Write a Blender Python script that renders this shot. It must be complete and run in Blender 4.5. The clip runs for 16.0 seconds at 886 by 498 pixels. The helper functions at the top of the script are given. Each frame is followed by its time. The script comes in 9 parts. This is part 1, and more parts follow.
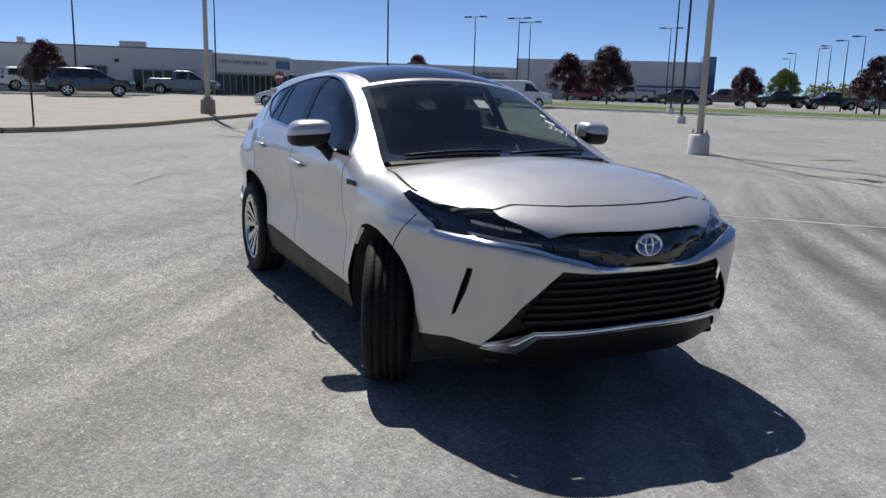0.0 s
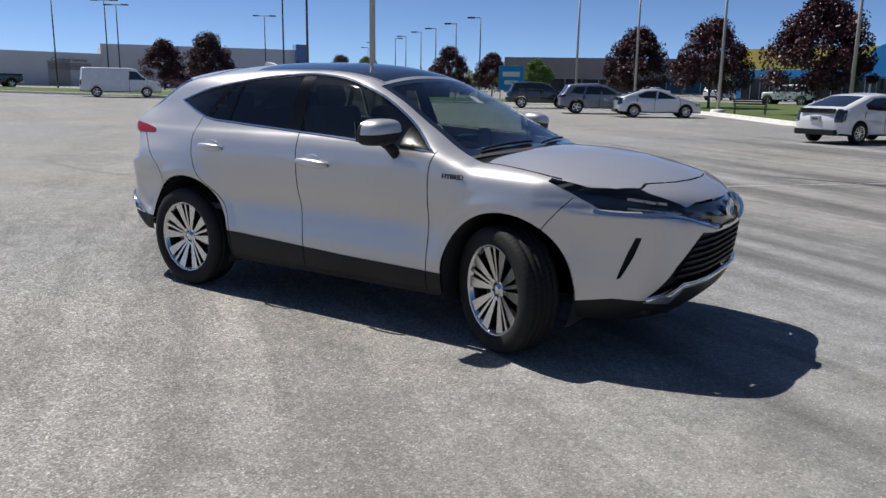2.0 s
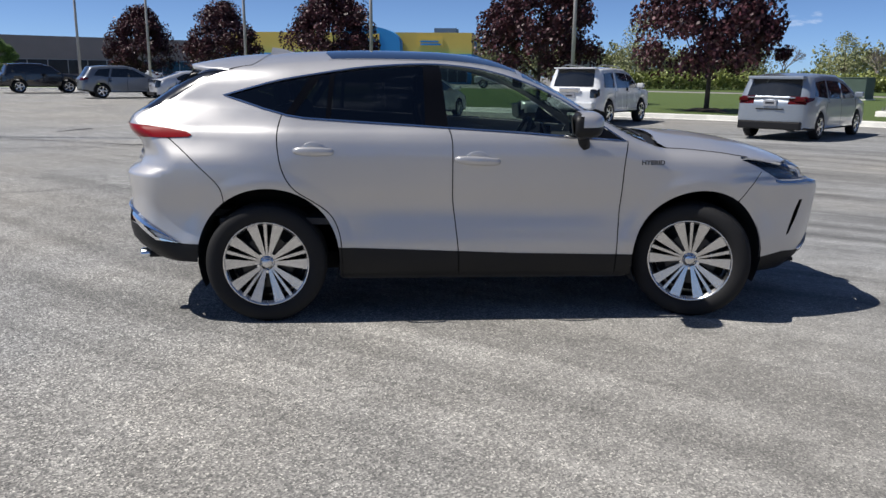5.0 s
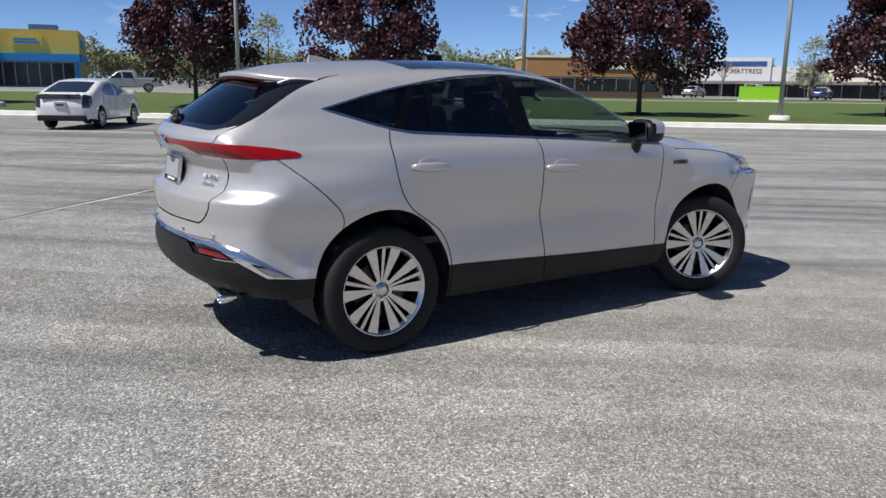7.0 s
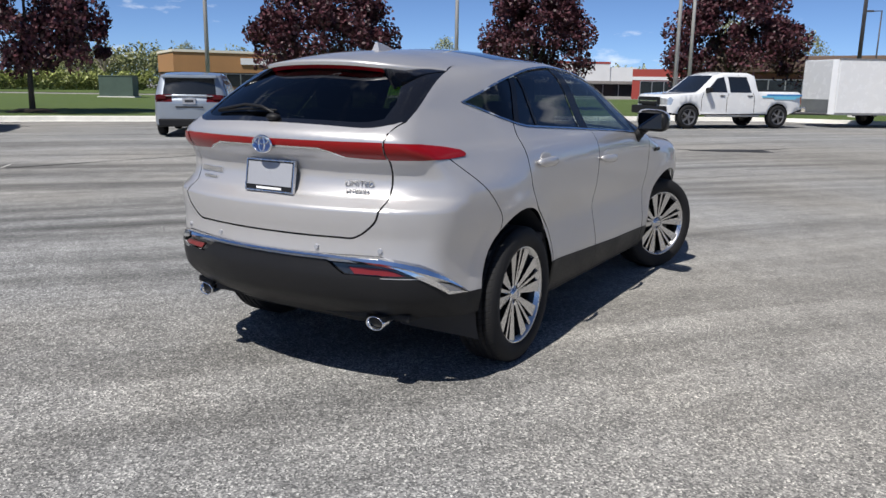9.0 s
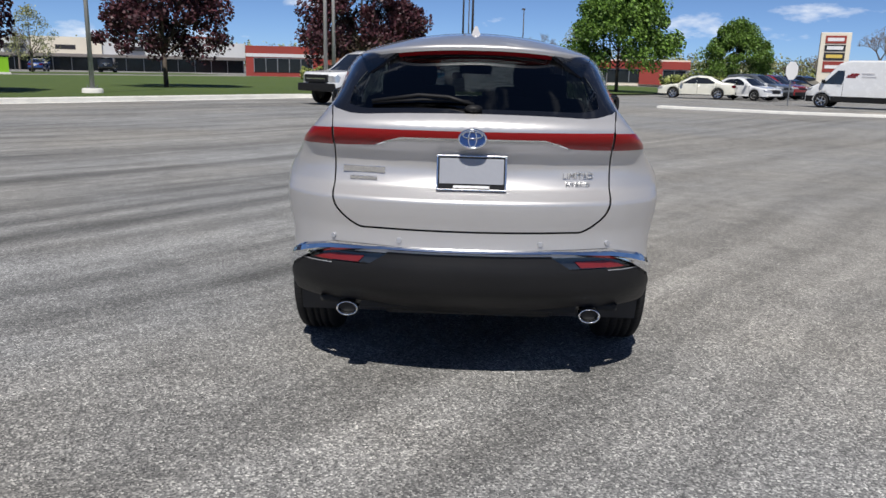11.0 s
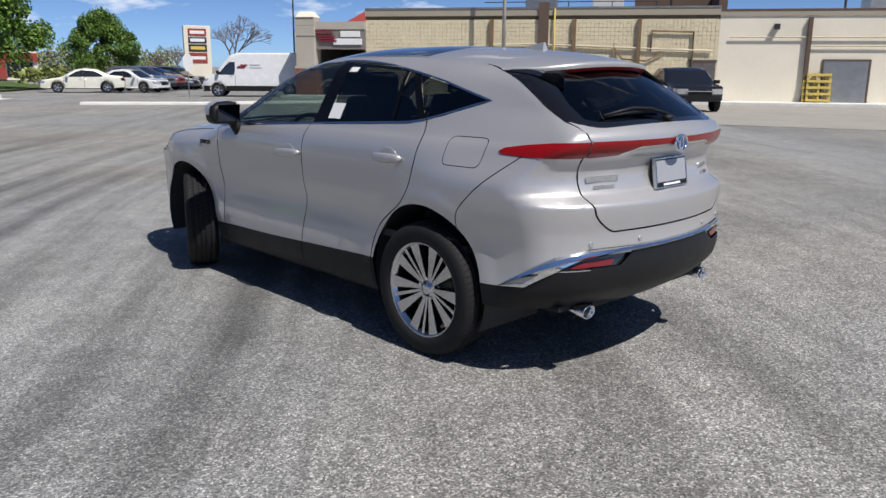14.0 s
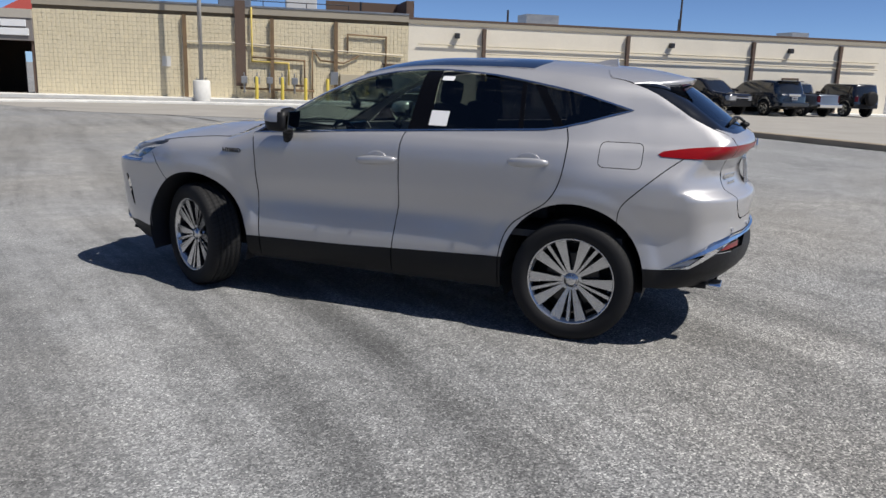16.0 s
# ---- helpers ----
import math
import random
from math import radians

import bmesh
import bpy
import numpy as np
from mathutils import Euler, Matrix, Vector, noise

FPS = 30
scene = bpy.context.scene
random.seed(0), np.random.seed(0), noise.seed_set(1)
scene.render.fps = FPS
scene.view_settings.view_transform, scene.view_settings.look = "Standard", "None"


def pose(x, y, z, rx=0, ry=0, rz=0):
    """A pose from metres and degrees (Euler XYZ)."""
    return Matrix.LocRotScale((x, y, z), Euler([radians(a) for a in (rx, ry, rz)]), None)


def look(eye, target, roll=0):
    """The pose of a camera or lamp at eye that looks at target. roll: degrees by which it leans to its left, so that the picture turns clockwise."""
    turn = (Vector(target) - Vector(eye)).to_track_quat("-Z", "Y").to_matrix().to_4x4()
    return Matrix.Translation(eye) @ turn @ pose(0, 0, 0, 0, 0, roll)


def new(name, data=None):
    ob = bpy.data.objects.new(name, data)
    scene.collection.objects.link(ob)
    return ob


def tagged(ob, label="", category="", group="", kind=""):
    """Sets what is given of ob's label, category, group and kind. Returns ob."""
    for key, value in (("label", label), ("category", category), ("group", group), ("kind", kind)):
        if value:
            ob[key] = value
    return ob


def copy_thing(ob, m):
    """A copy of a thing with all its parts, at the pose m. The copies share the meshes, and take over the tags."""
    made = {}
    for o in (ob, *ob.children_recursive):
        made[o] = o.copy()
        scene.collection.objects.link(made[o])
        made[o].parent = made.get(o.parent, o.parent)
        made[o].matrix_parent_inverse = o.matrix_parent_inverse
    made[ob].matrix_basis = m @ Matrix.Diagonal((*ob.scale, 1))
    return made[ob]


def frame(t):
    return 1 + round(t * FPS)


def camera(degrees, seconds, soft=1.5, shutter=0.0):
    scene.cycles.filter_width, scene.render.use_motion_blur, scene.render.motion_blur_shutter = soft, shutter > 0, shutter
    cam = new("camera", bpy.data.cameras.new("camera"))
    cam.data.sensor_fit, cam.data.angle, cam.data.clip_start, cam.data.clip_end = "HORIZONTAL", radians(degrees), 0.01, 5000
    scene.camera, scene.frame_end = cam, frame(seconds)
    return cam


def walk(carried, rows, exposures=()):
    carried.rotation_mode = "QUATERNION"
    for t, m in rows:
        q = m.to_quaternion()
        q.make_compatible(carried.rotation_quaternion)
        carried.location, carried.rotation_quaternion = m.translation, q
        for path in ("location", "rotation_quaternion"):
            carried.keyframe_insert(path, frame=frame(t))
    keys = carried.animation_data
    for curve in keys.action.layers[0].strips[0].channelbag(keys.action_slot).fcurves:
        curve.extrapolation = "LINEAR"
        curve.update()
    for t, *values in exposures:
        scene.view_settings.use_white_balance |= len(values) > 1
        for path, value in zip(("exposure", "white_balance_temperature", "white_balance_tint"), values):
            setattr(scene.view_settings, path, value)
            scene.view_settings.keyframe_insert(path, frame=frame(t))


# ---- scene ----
cam = camera(59.53, 16.0)
PATH = [
    (0, (4.925, -2.300, 1.466), (3.171, -1.423, 1.072), 1.49),
    (0.5, (4.593, -2.900, 1.464), (2.982, -1.787, 1.056), 1.35),
    (1, (4.256, -3.541, 1.474), (2.810, -2.222, 1.061), 1.24),
    (1.5, (3.854, -4.062, 1.464), (2.584, -2.573, 1.051), 0.97),
    (2, (3.419, -4.595, 1.480), (2.335, -2.963, 1.074), 0.82),
    (2.5, (2.874, -5.017, 1.485), (1.984, -3.272, 1.079), 0.52),
    (3, (2.222, -5.342, 1.496), (1.542, -3.506, 1.087), 0.49),
    (3.5, (1.529, -5.549, 1.494), (1.058, -3.651, 1.076), 0.55),
    (4, (0.793, -5.658, 1.501), (0.534, -3.720, 1.081), 0.64),
    (4.5, (0.062, -5.673, 1.500), (0.015, -3.719, 1.075), 0.86),
    (4.7, (-0.209, -5.639, 1.491), (-0.181, -3.686, 1.061), 0.75),
    (7, (-3.330, -4.627, 1.512), (-2.279, -2.978, 1.093), 0.65),
    (7.5, (-3.821, -4.218, 1.498), (-2.595, -2.693, 1.083), 0.39),
    (8, (-4.184, -3.695, 1.481), (-2.795, -2.315, 1.073), 0.28),
    (8.5, (-4.596, -3.168, 1.459), (-3.057, -1.957, 1.050), 0.38),
    (9, (-4.964, -2.608, 1.452), (-3.289, -1.597, 1.036), 0.84),
    (9.2, (-5.102, -2.380, 1.479), (-3.379, -1.453, 1.065), 0.75),
    (11.3, (-5.652, 0.401, 1.446), (-3.707, 0.312, 0.990), 1.24),
    (11.5, (-5.682, 0.670, 1.432), (-3.744, 0.471, 0.977), 1.16),
    (12, (-5.651, 1.334, 1.436), (-3.761, 0.869, 0.975), 1.43),
    (12.5, (-5.408, 1.957, 1.450), (-3.602, 1.237, 0.985), 1.41),
    (13, (-5.085, 2.555, 1.475), (-3.389, 1.600, 1.012), 0.94),
    (13.5, (-4.681, 3.061, 1.490), (-3.121, 1.896, 1.031), 0.53),
    (14, (-4.299, 3.604, 1.525), (-2.896, 2.252, 1.070), 0.46),
    (14.5, (-3.830, 4.046, 1.535), (-2.597, 2.536, 1.090), 0.78),
    (15, (-3.350, 4.536, 1.541), (-2.292, 2.894, 1.108), 1.18),
    (15.5, (-2.788, 4.935, 1.537), (-1.911, 3.190, 1.105), 1.46),
    (16, (-2.198, 5.326, 1.532), (-1.511, 3.500, 1.094), 1.93),
]
walk(cam, [(t, look(eye, target, roll)) for t, eye, target, roll in PATH],
     [(0.0, 0.09), (3.5, 0.12), (7.0, 0.19), (9.0, 0.15), (11.5, -0.07), (13.5, 0.02), (16.0, 0.05)])

# ---- world, sun, exposure ----
SUN_EL, SUN_X, SUN_Y = radians(57), -1.0, 0.06
world = bpy.data.worlds.new("world")
scene.world = world
world.use_nodes = True
wn, wl = world.node_tree.nodes, world.node_tree.links
sky = wn.new("ShaderNodeTexSky")
sky.sky_type = 'NISHITA'
sky.sun_disc = False
sky.sun_elevation = SUN_EL
sky.sun_rotation = radians(270)
sky.altitude = 200
sky.air_density = 0.38
sky.dust_density = 0.3
sky.ozone_density = 2.0
wn["Background"].inputs[1].default_value = 0.0935
# clear blue sky with a few small fair-weather clouds low down
tint = wn.new("ShaderNodeMix")
tint.data_type, tint.blend_type = 'RGBA', 'MULTIPLY'
tint.inputs[0].default_value = 1.0
tint.inputs[7].default_value = (0.88, 1.03, 1.20, 1)
wl.new(sky.outputs[0], tint.inputs[6])
wc = wn.new("ShaderNodeTexCoord")
sep = wn.new("ShaderNodeSeparateXYZ")
wl.new(wc.outputs["Generated"], sep.inputs[0])
wm = wn.new("ShaderNodeMapping")
wm.inputs["Scale"].default_value = (1, 1, 3.2)
wl.new(wc.outputs["Generated"], wm.inputs[0])
cn = wn.new("ShaderNodeTexNoise")
cn.inputs["Scale"].default_value, cn.inputs["Detail"].default_value, cn.inputs["Roughness"].default_value = 7.0, 7, 0.55
wl.new(wm.outputs[0], cn.inputs["Vector"])
cr = wn.new("ShaderNodeValToRGB")
cr.color_ramp.elements[0].position, cr.color_ramp.elements[1].position = 0.61, 0.76
wl.new(cn.outputs["Fac"], cr.inputs[0])
side_on = wn.new("ShaderNodeMapRange")
side_on.inputs[1].default_value, side_on.inputs[2].default_value = 0.1, 0.5
wl.new(sep.outputs[0], side_on.inputs[0])
cover = wn.new("ShaderNodeMath")
cover.operation = 'MULTIPLY'
wl.new(cr.outputs[0], cover.inputs[0])
wl.new(side_on.outputs[0], cover.inputs[1])
cl = wn.new("ShaderNodeMix")
cl.data_type = 'RGBA'
wl.new(cover.outputs[0], cl.inputs[0])
wl.new(tint.outputs[2], cl.inputs[6])
cl.inputs[7].default_value = (11, 11.3, 11.8, 1)
wl.new(cl.outputs[2], wn["Background"].inputs[0])
sun = new("sun", bpy.data.lights.new("sun", 'SUN'))
sun.data.energy = 5.0
sun.data.angle = radians(0.55)
sun.data.color = (1.0, 0.955, 0.89)
_k = math.hypot(SUN_X, SUN_Y)
sun.matrix_world = look((0, 0, 60), (-math.cos(SUN_EL) * SUN_X / _k, -math.cos(SUN_EL) * SUN_Y / _k, 60 - math.sin(SUN_EL)))

# ---- materials ----
def material(name):
    m = bpy.data.materials.new(name)
    m.use_nodes = True
    return m, m.node_tree.nodes, m.node_tree.links, m.node_tree.nodes["Principled BSDF"]


def coords(n, l, scale, space="Object"):
    tc = n.new("ShaderNodeTexCoord")
    mp = n.new("ShaderNodeMapping")
    mp.inputs["Scale"].default_value = scale if hasattr(scale, "__len__") else (scale, scale, scale)
    l.new(tc.outputs[space], mp.inputs[0])
    return mp.outputs[0]


def noise_node(n, l, vec, scale, detail=4, rough=0.6):
    t = n.new("ShaderNodeTexNoise")
    t.inputs["Scale"].default_value, t.inputs["Detail"].default_value, t.inputs["Roughness"].default_value = scale, detail, rough
    l.new(vec, t.inputs["Vector"])
    return t.outputs["Fac"]


def ramp(n, l, fac, stops):
    r = n.new("ShaderNodeValToRGB")
    e = r.color_ramp.elements
    while len(e) < len(stops):
        e.new(0.5)
    for k, (p, c) in zip(e, stops):
        k.position = p
        k.color = (*c, 1) if hasattr(c, "__len__") else (c, c, c, 1)
    l.new(fac, r.inputs[0])
    return r.outputs[0]


def mix(n, l, kind, fac, a, b):
    m = n.new("ShaderNodeMix")
    m.data_type, m.blend_type = 'RGBA', kind
    for sock, v in ((m.inputs[0], fac), (m.inputs[6], a), (m.inputs[7], b)):
        if hasattr(v, "is_linked"):
            l.new(v, sock)
        else:
            sock.default_value = (*v, 1) if hasattr(v, "__len__") else v
    return m.outputs[2]


def bump(n, l, bsdf, height, strength=0.3, distance=0.01):
    b = n.new("ShaderNodeBump")
    b.inputs["Strength"].default_value, b.inputs["Distance"].default_value = strength, distance
    l.new(height, b.inputs["Height"])
    l.new(b.outputs[0], bsdf.inputs["Normal"])


def plain(name, color, rough=0.5, metal=0.0, vary=0.15, scale=3.0, grain=0.0, grain_scale=80, coat=0.0, spec=0.5):
    """A surface of one colour with stains at two scales and a fine grain."""
    m, n, l, p = material(name)
    v = coords(n, l, 1)
    big = noise_node(n, l, v, scale, 5)
    fine = noise_node(n, l, v, scale * 17, 3)
    both = mix(n, l, 'MIX', 0.35, ramp(n, l, big, [(0.3, 1 - vary), (0.7, 1 + vary * 0.4)]), ramp(n, l, fine, [(0.3, 1 - vary), (0.7, 1.0)]))
    l.new(mix(n, l, 'MULTIPLY', 1.0, color, both), p.inputs["Base Color"])
    l.new(ramp(n, l, big, [(0.3, max(rough - 0.08, 0.02)), (0.7, min(rough + 0.08, 1))]), p.inputs["Roughness"])
    p.inputs["Metallic"].default_value = metal
    p.inputs["Coat Weight"].default_value = coat
    p.inputs["Specular IOR Level"].default_value = spec
    if grain:
        bump(n, l, p, noise_node(n, l, v, grain_scale, 4), grain, 0.01)
    return m


def car_paint(name, color, metal=0.52, rough=0.36):
    m, n, l, p = material(name)
    v = coords(n, l, 1)
    flake = noise_node(n, l, v, 900, 2, 0.9)
    l.new(mix(n, l, 'MULTIPLY', 1.0, color, ramp(n, l, flake, [(0.3, 0.86), (0.7, 1.1)])), p.inputs["Base Color"])
    p.inputs["Metallic"].default_value = metal
    dust = noise_node(n, l, v, 2.3, 5)
    l.new(ramp(n, l, dust, [(0.3, rough - 0.04), (0.75, rough + 0.06)]), p.inputs["Roughness"])
    p.inputs["Coat Weight"].default_value = 0.9
    p.inputs["Coat Roughness"].default_value = 0.03
    return m


def glass(name, tint, gloss=0.02):
    """A pane one sheet thick: it tints what is behind it and mirrors the sky by its angle."""
    m, n, l, p = material(name)
    n.remove(p)
    t = n.new("ShaderNodeBsdfTransparent")
    t.inputs[0].default_value = (*tint, 1)
    g = n.new("ShaderNodeBsdfGlossy")
    g.inputs["Roughness"].default_value = gloss
    g.inputs["Color"].default_value = (0.95, 0.97, 1, 1)
    lw = n.new("ShaderNodeLayerWeight")
    lw.inputs[0].default_value = 0.5
    pw = n.new("ShaderNodeMath")
    pw.operation = 'POWER'
    pw.inputs[1].default_value = 5
    l.new(lw.outputs["Facing"], pw.inputs[0])
    f = n.new("ShaderNodeMath")
    f.operation = 'MULTIPLY_ADD'
    f.inputs[1].default_value, f.inputs[2].default_value = 0.94, 0.055
    l.new(pw.outputs[0], f.inputs[0])
    x = n.new("ShaderNodeMixShader")
    l.new(f.outputs[0], x.inputs[0])
    l.new(t.outputs[0], x.inputs[1])
    l.new(g.outputs[0], x.inputs[2])
    l.new(x.outputs[0], n["Material Output"].inputs[0])
    return m


def asphalt_material():
    """Worn asphalt: pale stones in a dark binder, rubbed by tyres along the lane's direction."""
    m, n, l, p = material("worn_asphalt")
    v = coords(n, l, 1)
    turn = n.new("ShaderNodeVectorRotate")
    turn.rotation_type = 'Z_AXIS'
    turn.inputs["Angle"].default_value = radians(39)
    l.new(v, turn.inputs["Vector"])
    bend = n.new("ShaderNodeTexNoise")
    bend.inputs["Scale"].default_value, bend.inputs["Detail"].default_value = 0.09, 2
    l.new(v, bend.inputs["Vector"])
    shift = n.new("ShaderNodeVectorMath")
    shift.operation = 'MULTIPLY_ADD'
    shift.inputs[1].default_value = (0, 2.2, 0)
    l.new(bend.outputs["Color"], shift.inputs[0])
    l.new(turn.outputs[0], shift.inputs[2])
    lane = shift.outputs[0]

    def streak(along, scale, detail, stops):
        mp = n.new("ShaderNodeMapping")
        mp.inputs["Scale"].default_value = (along, 1, 1)
        l.new(lane, mp.inputs[0])
        return ramp(n, l, noise_node(n, l, mp.outputs[0], scale, detail, 0.6), stops)
    sep = n.new("ShaderNodeSeparateXYZ")
    l.new(v, sep.inputs[0])
    # the stones lie barer behind the car than before its nose
    bare = n.new("ShaderNodeMapRange")
    bare.inputs[1].default_value, bare.inputs[2].default_value = 3.0, -2.5
    l.new(sep.outputs[0], bare.inputs[0])
    grit = n.new("ShaderNodeTexVoronoi")
    grit.inputs["Scale"].default_value = 125
    l.new(v, grit.inputs["Vector"])
    clump = noise_node(n, l, v, 26, 4, 0.75)
    coarse = ramp(n, l, grit.outputs["Color"], [(0.10, (0.09, 0.091, 0.094)), (0.45, (0.23, 0.23, 0.23)), (0.72, (0.39, 0.387, 0.38)), (0.95, (0.82, 0.81, 0.78))])
    smooth = ramp(n, l, grit.outputs["Color"], [(0.10, (0.20, 0.20, 0.202)), (0.5, (0.28, 0.28, 0.278)), (0.84, (0.35, 0.348, 0.342)), (0.97, (0.56, 0.55, 0.535))])
    stone = mix(n, l, 'MIX', bare.outputs[0], smooth, coarse)
    stone = mix(n, l, 'MULTIPLY', 1.0, stone, mix(n, l, 'MIX', bare.outputs[0], ramp(n, l, clump, [(0.30, 0.84), (0.52, 1.0), (0.72, 1.14)]), ramp(n, l, clump, [(0.30, 0.70), (0.52, 1.0), (0.72, 1.26)])))
    # soft rubbed streaks of three widths, then single dark wheel tracks
    tone = streak(0.05, 0.55, 4, [(0.34, 0.60), (0.48, 0.96), (0.64, 1.14)])
    tone = mix(n, l, 'MULTIPLY', 0.8, tone, streak(0.07, 1.9, 4, [(0.36, 0.56), (0.5, 0.98), (0.66, 1.12)]))
    tone = mix(n, l, 'MULTIPLY', 0.55, tone, streak(0.06, 6.0, 3, [(0.36, 0.62), (0.52, 1.0), (0.70, 1.12)]))
    across = n.new("ShaderNodeSeparateXYZ")
    l.new(lane, across.inputs[0])
    span = n.new("ShaderNodeMapRange")
    span.inputs[1].default_value, span.inputs[2].default_value = -1.9, 10.1
    l.new(across.outputs[1], span.inputs[0])
    stops = [(0.0, 1.0)]
    for c, w, d in ((-0.45, 0.20, 0.46), (0.35, 0.16, 0.62), (2.30, 0.18, 0.46), (4.5, 0.16, 0.46), (5.1, 0.15, 0.52), (5.75, 0.16, 0.48), (7.85, 0.18, 0.5)):
        stops += [((c + 1.9 - w * 1.6) / 12, 1.0), ((c + 1.9) / 12, d), ((c + 1.9 + w * 1.6) / 12, 1.0)]
    broken = ramp(n, l, noise_node(n, l, v, 0.9, 3), [(0.30, 0.35), (0.52, 1.0)])
    tone = mix(n, l, 'MULTIPLY', broken, tone, ramp(n, l, span.outputs[0], stops))
    worn = n.new("ShaderNodeMapRange")
    worn.inputs[1].default_value, worn.inputs[2].default_value, worn.inputs[3].default_value, worn.inputs[4].default_value = -3.0, 1.0, 0.42, 0.88
    l.new(sep.outputs[1], worn.inputs[0])
    # streaks fade towards -x: fewer tracks, plus sun glare put into the colour
    reach = n.new("ShaderNodeMapRange")
    reach.inputs[1].default_value, reach.inputs[2].default_value, reach.inputs[3].default_value = -7.5, -0.5, 0.2
    l.new(sep.outputs[0], reach.inputs[0])
    used = n.new("ShaderNodeMath")
    used.operation = 'MULTIPLY'
    l.new(worn.outputs[0], used.inputs[0])
    l.new(reach.outputs[0], used.inputs[1])
    tone = mix(n, l, 'MIX', used.outputs[0], (1.0, 1.0, 1.0), tone)
    # older patches and stains with no direction
    tone = mix(n, l, 'MULTIPLY', 0.7, tone, ramp(n, l, noise_node(n, l, v, 0.35, 6, 0.6), [(0.34, 0.76), (0.52, 1.0), (0.68, 1.10)]))
    tone = mix(n, l, 'MULTIPLY', 0.8, tone, ramp(n, l, noise_node(n, l, v, 3.6, 6, 0.72), [(0.33, 0.74), (0.66, 1.16)]))
    warm = noise_node(n, l, v, 0.11, 4)
    hue = mix(n, l, 'MIX', ramp(n, l, warm, [(0.42, 0.0), (0.6, 1.0)]), (0.915, 0.928, 0.935), (0.985, 0.955, 0.895))
    l.new(mix(n, l, 'MULTIPLY', 1.0, mix(n, l, 'MULTIPLY', 1.0, stone, tone), hue), p.inputs["Base Color"])
    p.inputs["Roughness"].default_value = 0.86
    p.inputs["Specular IOR Level"].default_value = 0.35
    bump(n, l, p, mix(n, l, 'MIX', 0.5, grit.outputs["Distance"], clump), 0.5, 0.006)
    return m


def ribbed_lens(name, color):
    """Red lamp plastic with fine upright flutes under a clear gloss."""
    m, n, l, p = material(name)
    v = coords(n, l, 1)
    w = n.new("ShaderNodeTexWave")
    w.wave_type, w.bands_direction = 'BANDS', 'Z'
    w.inputs["Scale"].default_value, w.inputs["Distortion"].default_value = 62, 0.4
    l.new(v, w.inputs["Vector"])
    deep = tuple(c * 0.6 for c in color)
    l.new(mix(n, l, 'MIX', w.outputs["Fac"], deep, color), p.inputs["Base Color"])
    p.inputs["Roughness"].default_value = 0.28
    p.inputs["Specular IOR Level"].default_value = 0.2
    p.inputs["Coat Weight"].default_value = 0.5
    p.inputs["Coat Roughness"].default_value = 0.03
    return m


M = {}
M["asphalt"] = asphalt_material()
M["paint"] = car_paint("champagne_paint", (0.565, 0.555, 0.555))
M["black_gloss"] = plain("black_gloss", (0.008, 0.008, 0.009), 0.08, coat=1.0, vary=0.1)
M["black_plastic"] = plain("black_plastic", (0.011, 0.011, 0.012), 0.5, spec=0.3, grain=0.1, grain_scale=400)
M["gap"] = plain("shut_line", (0.012, 0.012, 0.012), 0.8)
M["chrome"] = plain("chrome", (0.82, 0.83, 0.85), 0.07, 1.0, vary=0.05)
M["rubber"] = plain("tyre_rubber", (0.013, 0.013, 0.014), 0.72, spec=0.3, vary=0.3, grain=0.15, grain_scale=150)
M["rim_dull"] = plain("dull_alloy", (0.22, 0.22, 0.23), 0.45, 0.7, vary=0.15)
M["rim_bright"] = plain("machined_alloy", (0.68, 0.68, 0.69), 0.26, 1.0, vary=0.10)
M["rim_dark"] = plain("dark_alloy", (0.014, 0.014, 0.016), 0.3, 0.3)
# steel darkened to hold the shade behind the spokes
M["disc"] = plain("brake_steel", (0.06, 0.058, 0.056), 0.4, 0.8)
M["glass_front"] = glass("clear_glass", (0.46, 0.55, 0.50))
M["glass_dark"] = glass("privacy_glass", (0.10, 0.105, 0.11))
M["glass_screen"] = glass("windscreen_glass", (0.55, 0.62, 0.60))
M["lens_clear"] = glass("lamp_lens", (0.8, 0.82, 0.85))
M["red_lens"] = ribbed_lens("red_lens", (0.30, 0.004, 0.006))
M["pocket_black"] = plain("pocket_black", (0.02, 0.021, 0.023), 0.12, vary=0.1, coat=0.6)
M["reflector"] = ribbed_lens("reflector", (0.22, 0.02, 0.02))
M["red_dark"] = plain("dark_red_lens", (0.07, 0.003, 0.004), 0.15, spec=0.3, vary=0.1)
M["interior"] = plain("dark_trim", (0.03, 0.03, 0.033), 0.7)
M["seat"] = plain("seat_cloth", (0.055, 0.055, 0.06), 0.75)
M["white"] = plain("white_paper", (0.8, 0.8, 0.8), 0.5, vary=0.05)
M["badge_blue"] = plain("badge_blue", (0.02, 0.08, 0.3), 0.15, 0.6, coat=1)
M["white_plate"] = plain("plate_blank", (0.34, 0.35, 0.38), 0.25, vary=0.1)
M["door_grey"] = plain("door_grey", (0.12, 0.11, 0.105), 0.5)
M["mirror_glass"] = plain("mirror_glass", (0.10, 0.11, 0.12), 0.04, 1.0, vary=0.03)


def leaf_material(name, dark, light):
    m, n, l, p = material(name)
    g = n.new("ShaderNodeNewGeometry")
    l.new(ramp(n, l, g.outputs["Random Per Island"], [(0.0, dark), (0.6, light), (1.0, tuple(c * 1.6 for c in light))]), p.inputs["Base Color"])
    p.inputs["Roughness"].default_value = 0.5
    p.inputs["Specular IOR Level"].default_value = 0.4
    return m


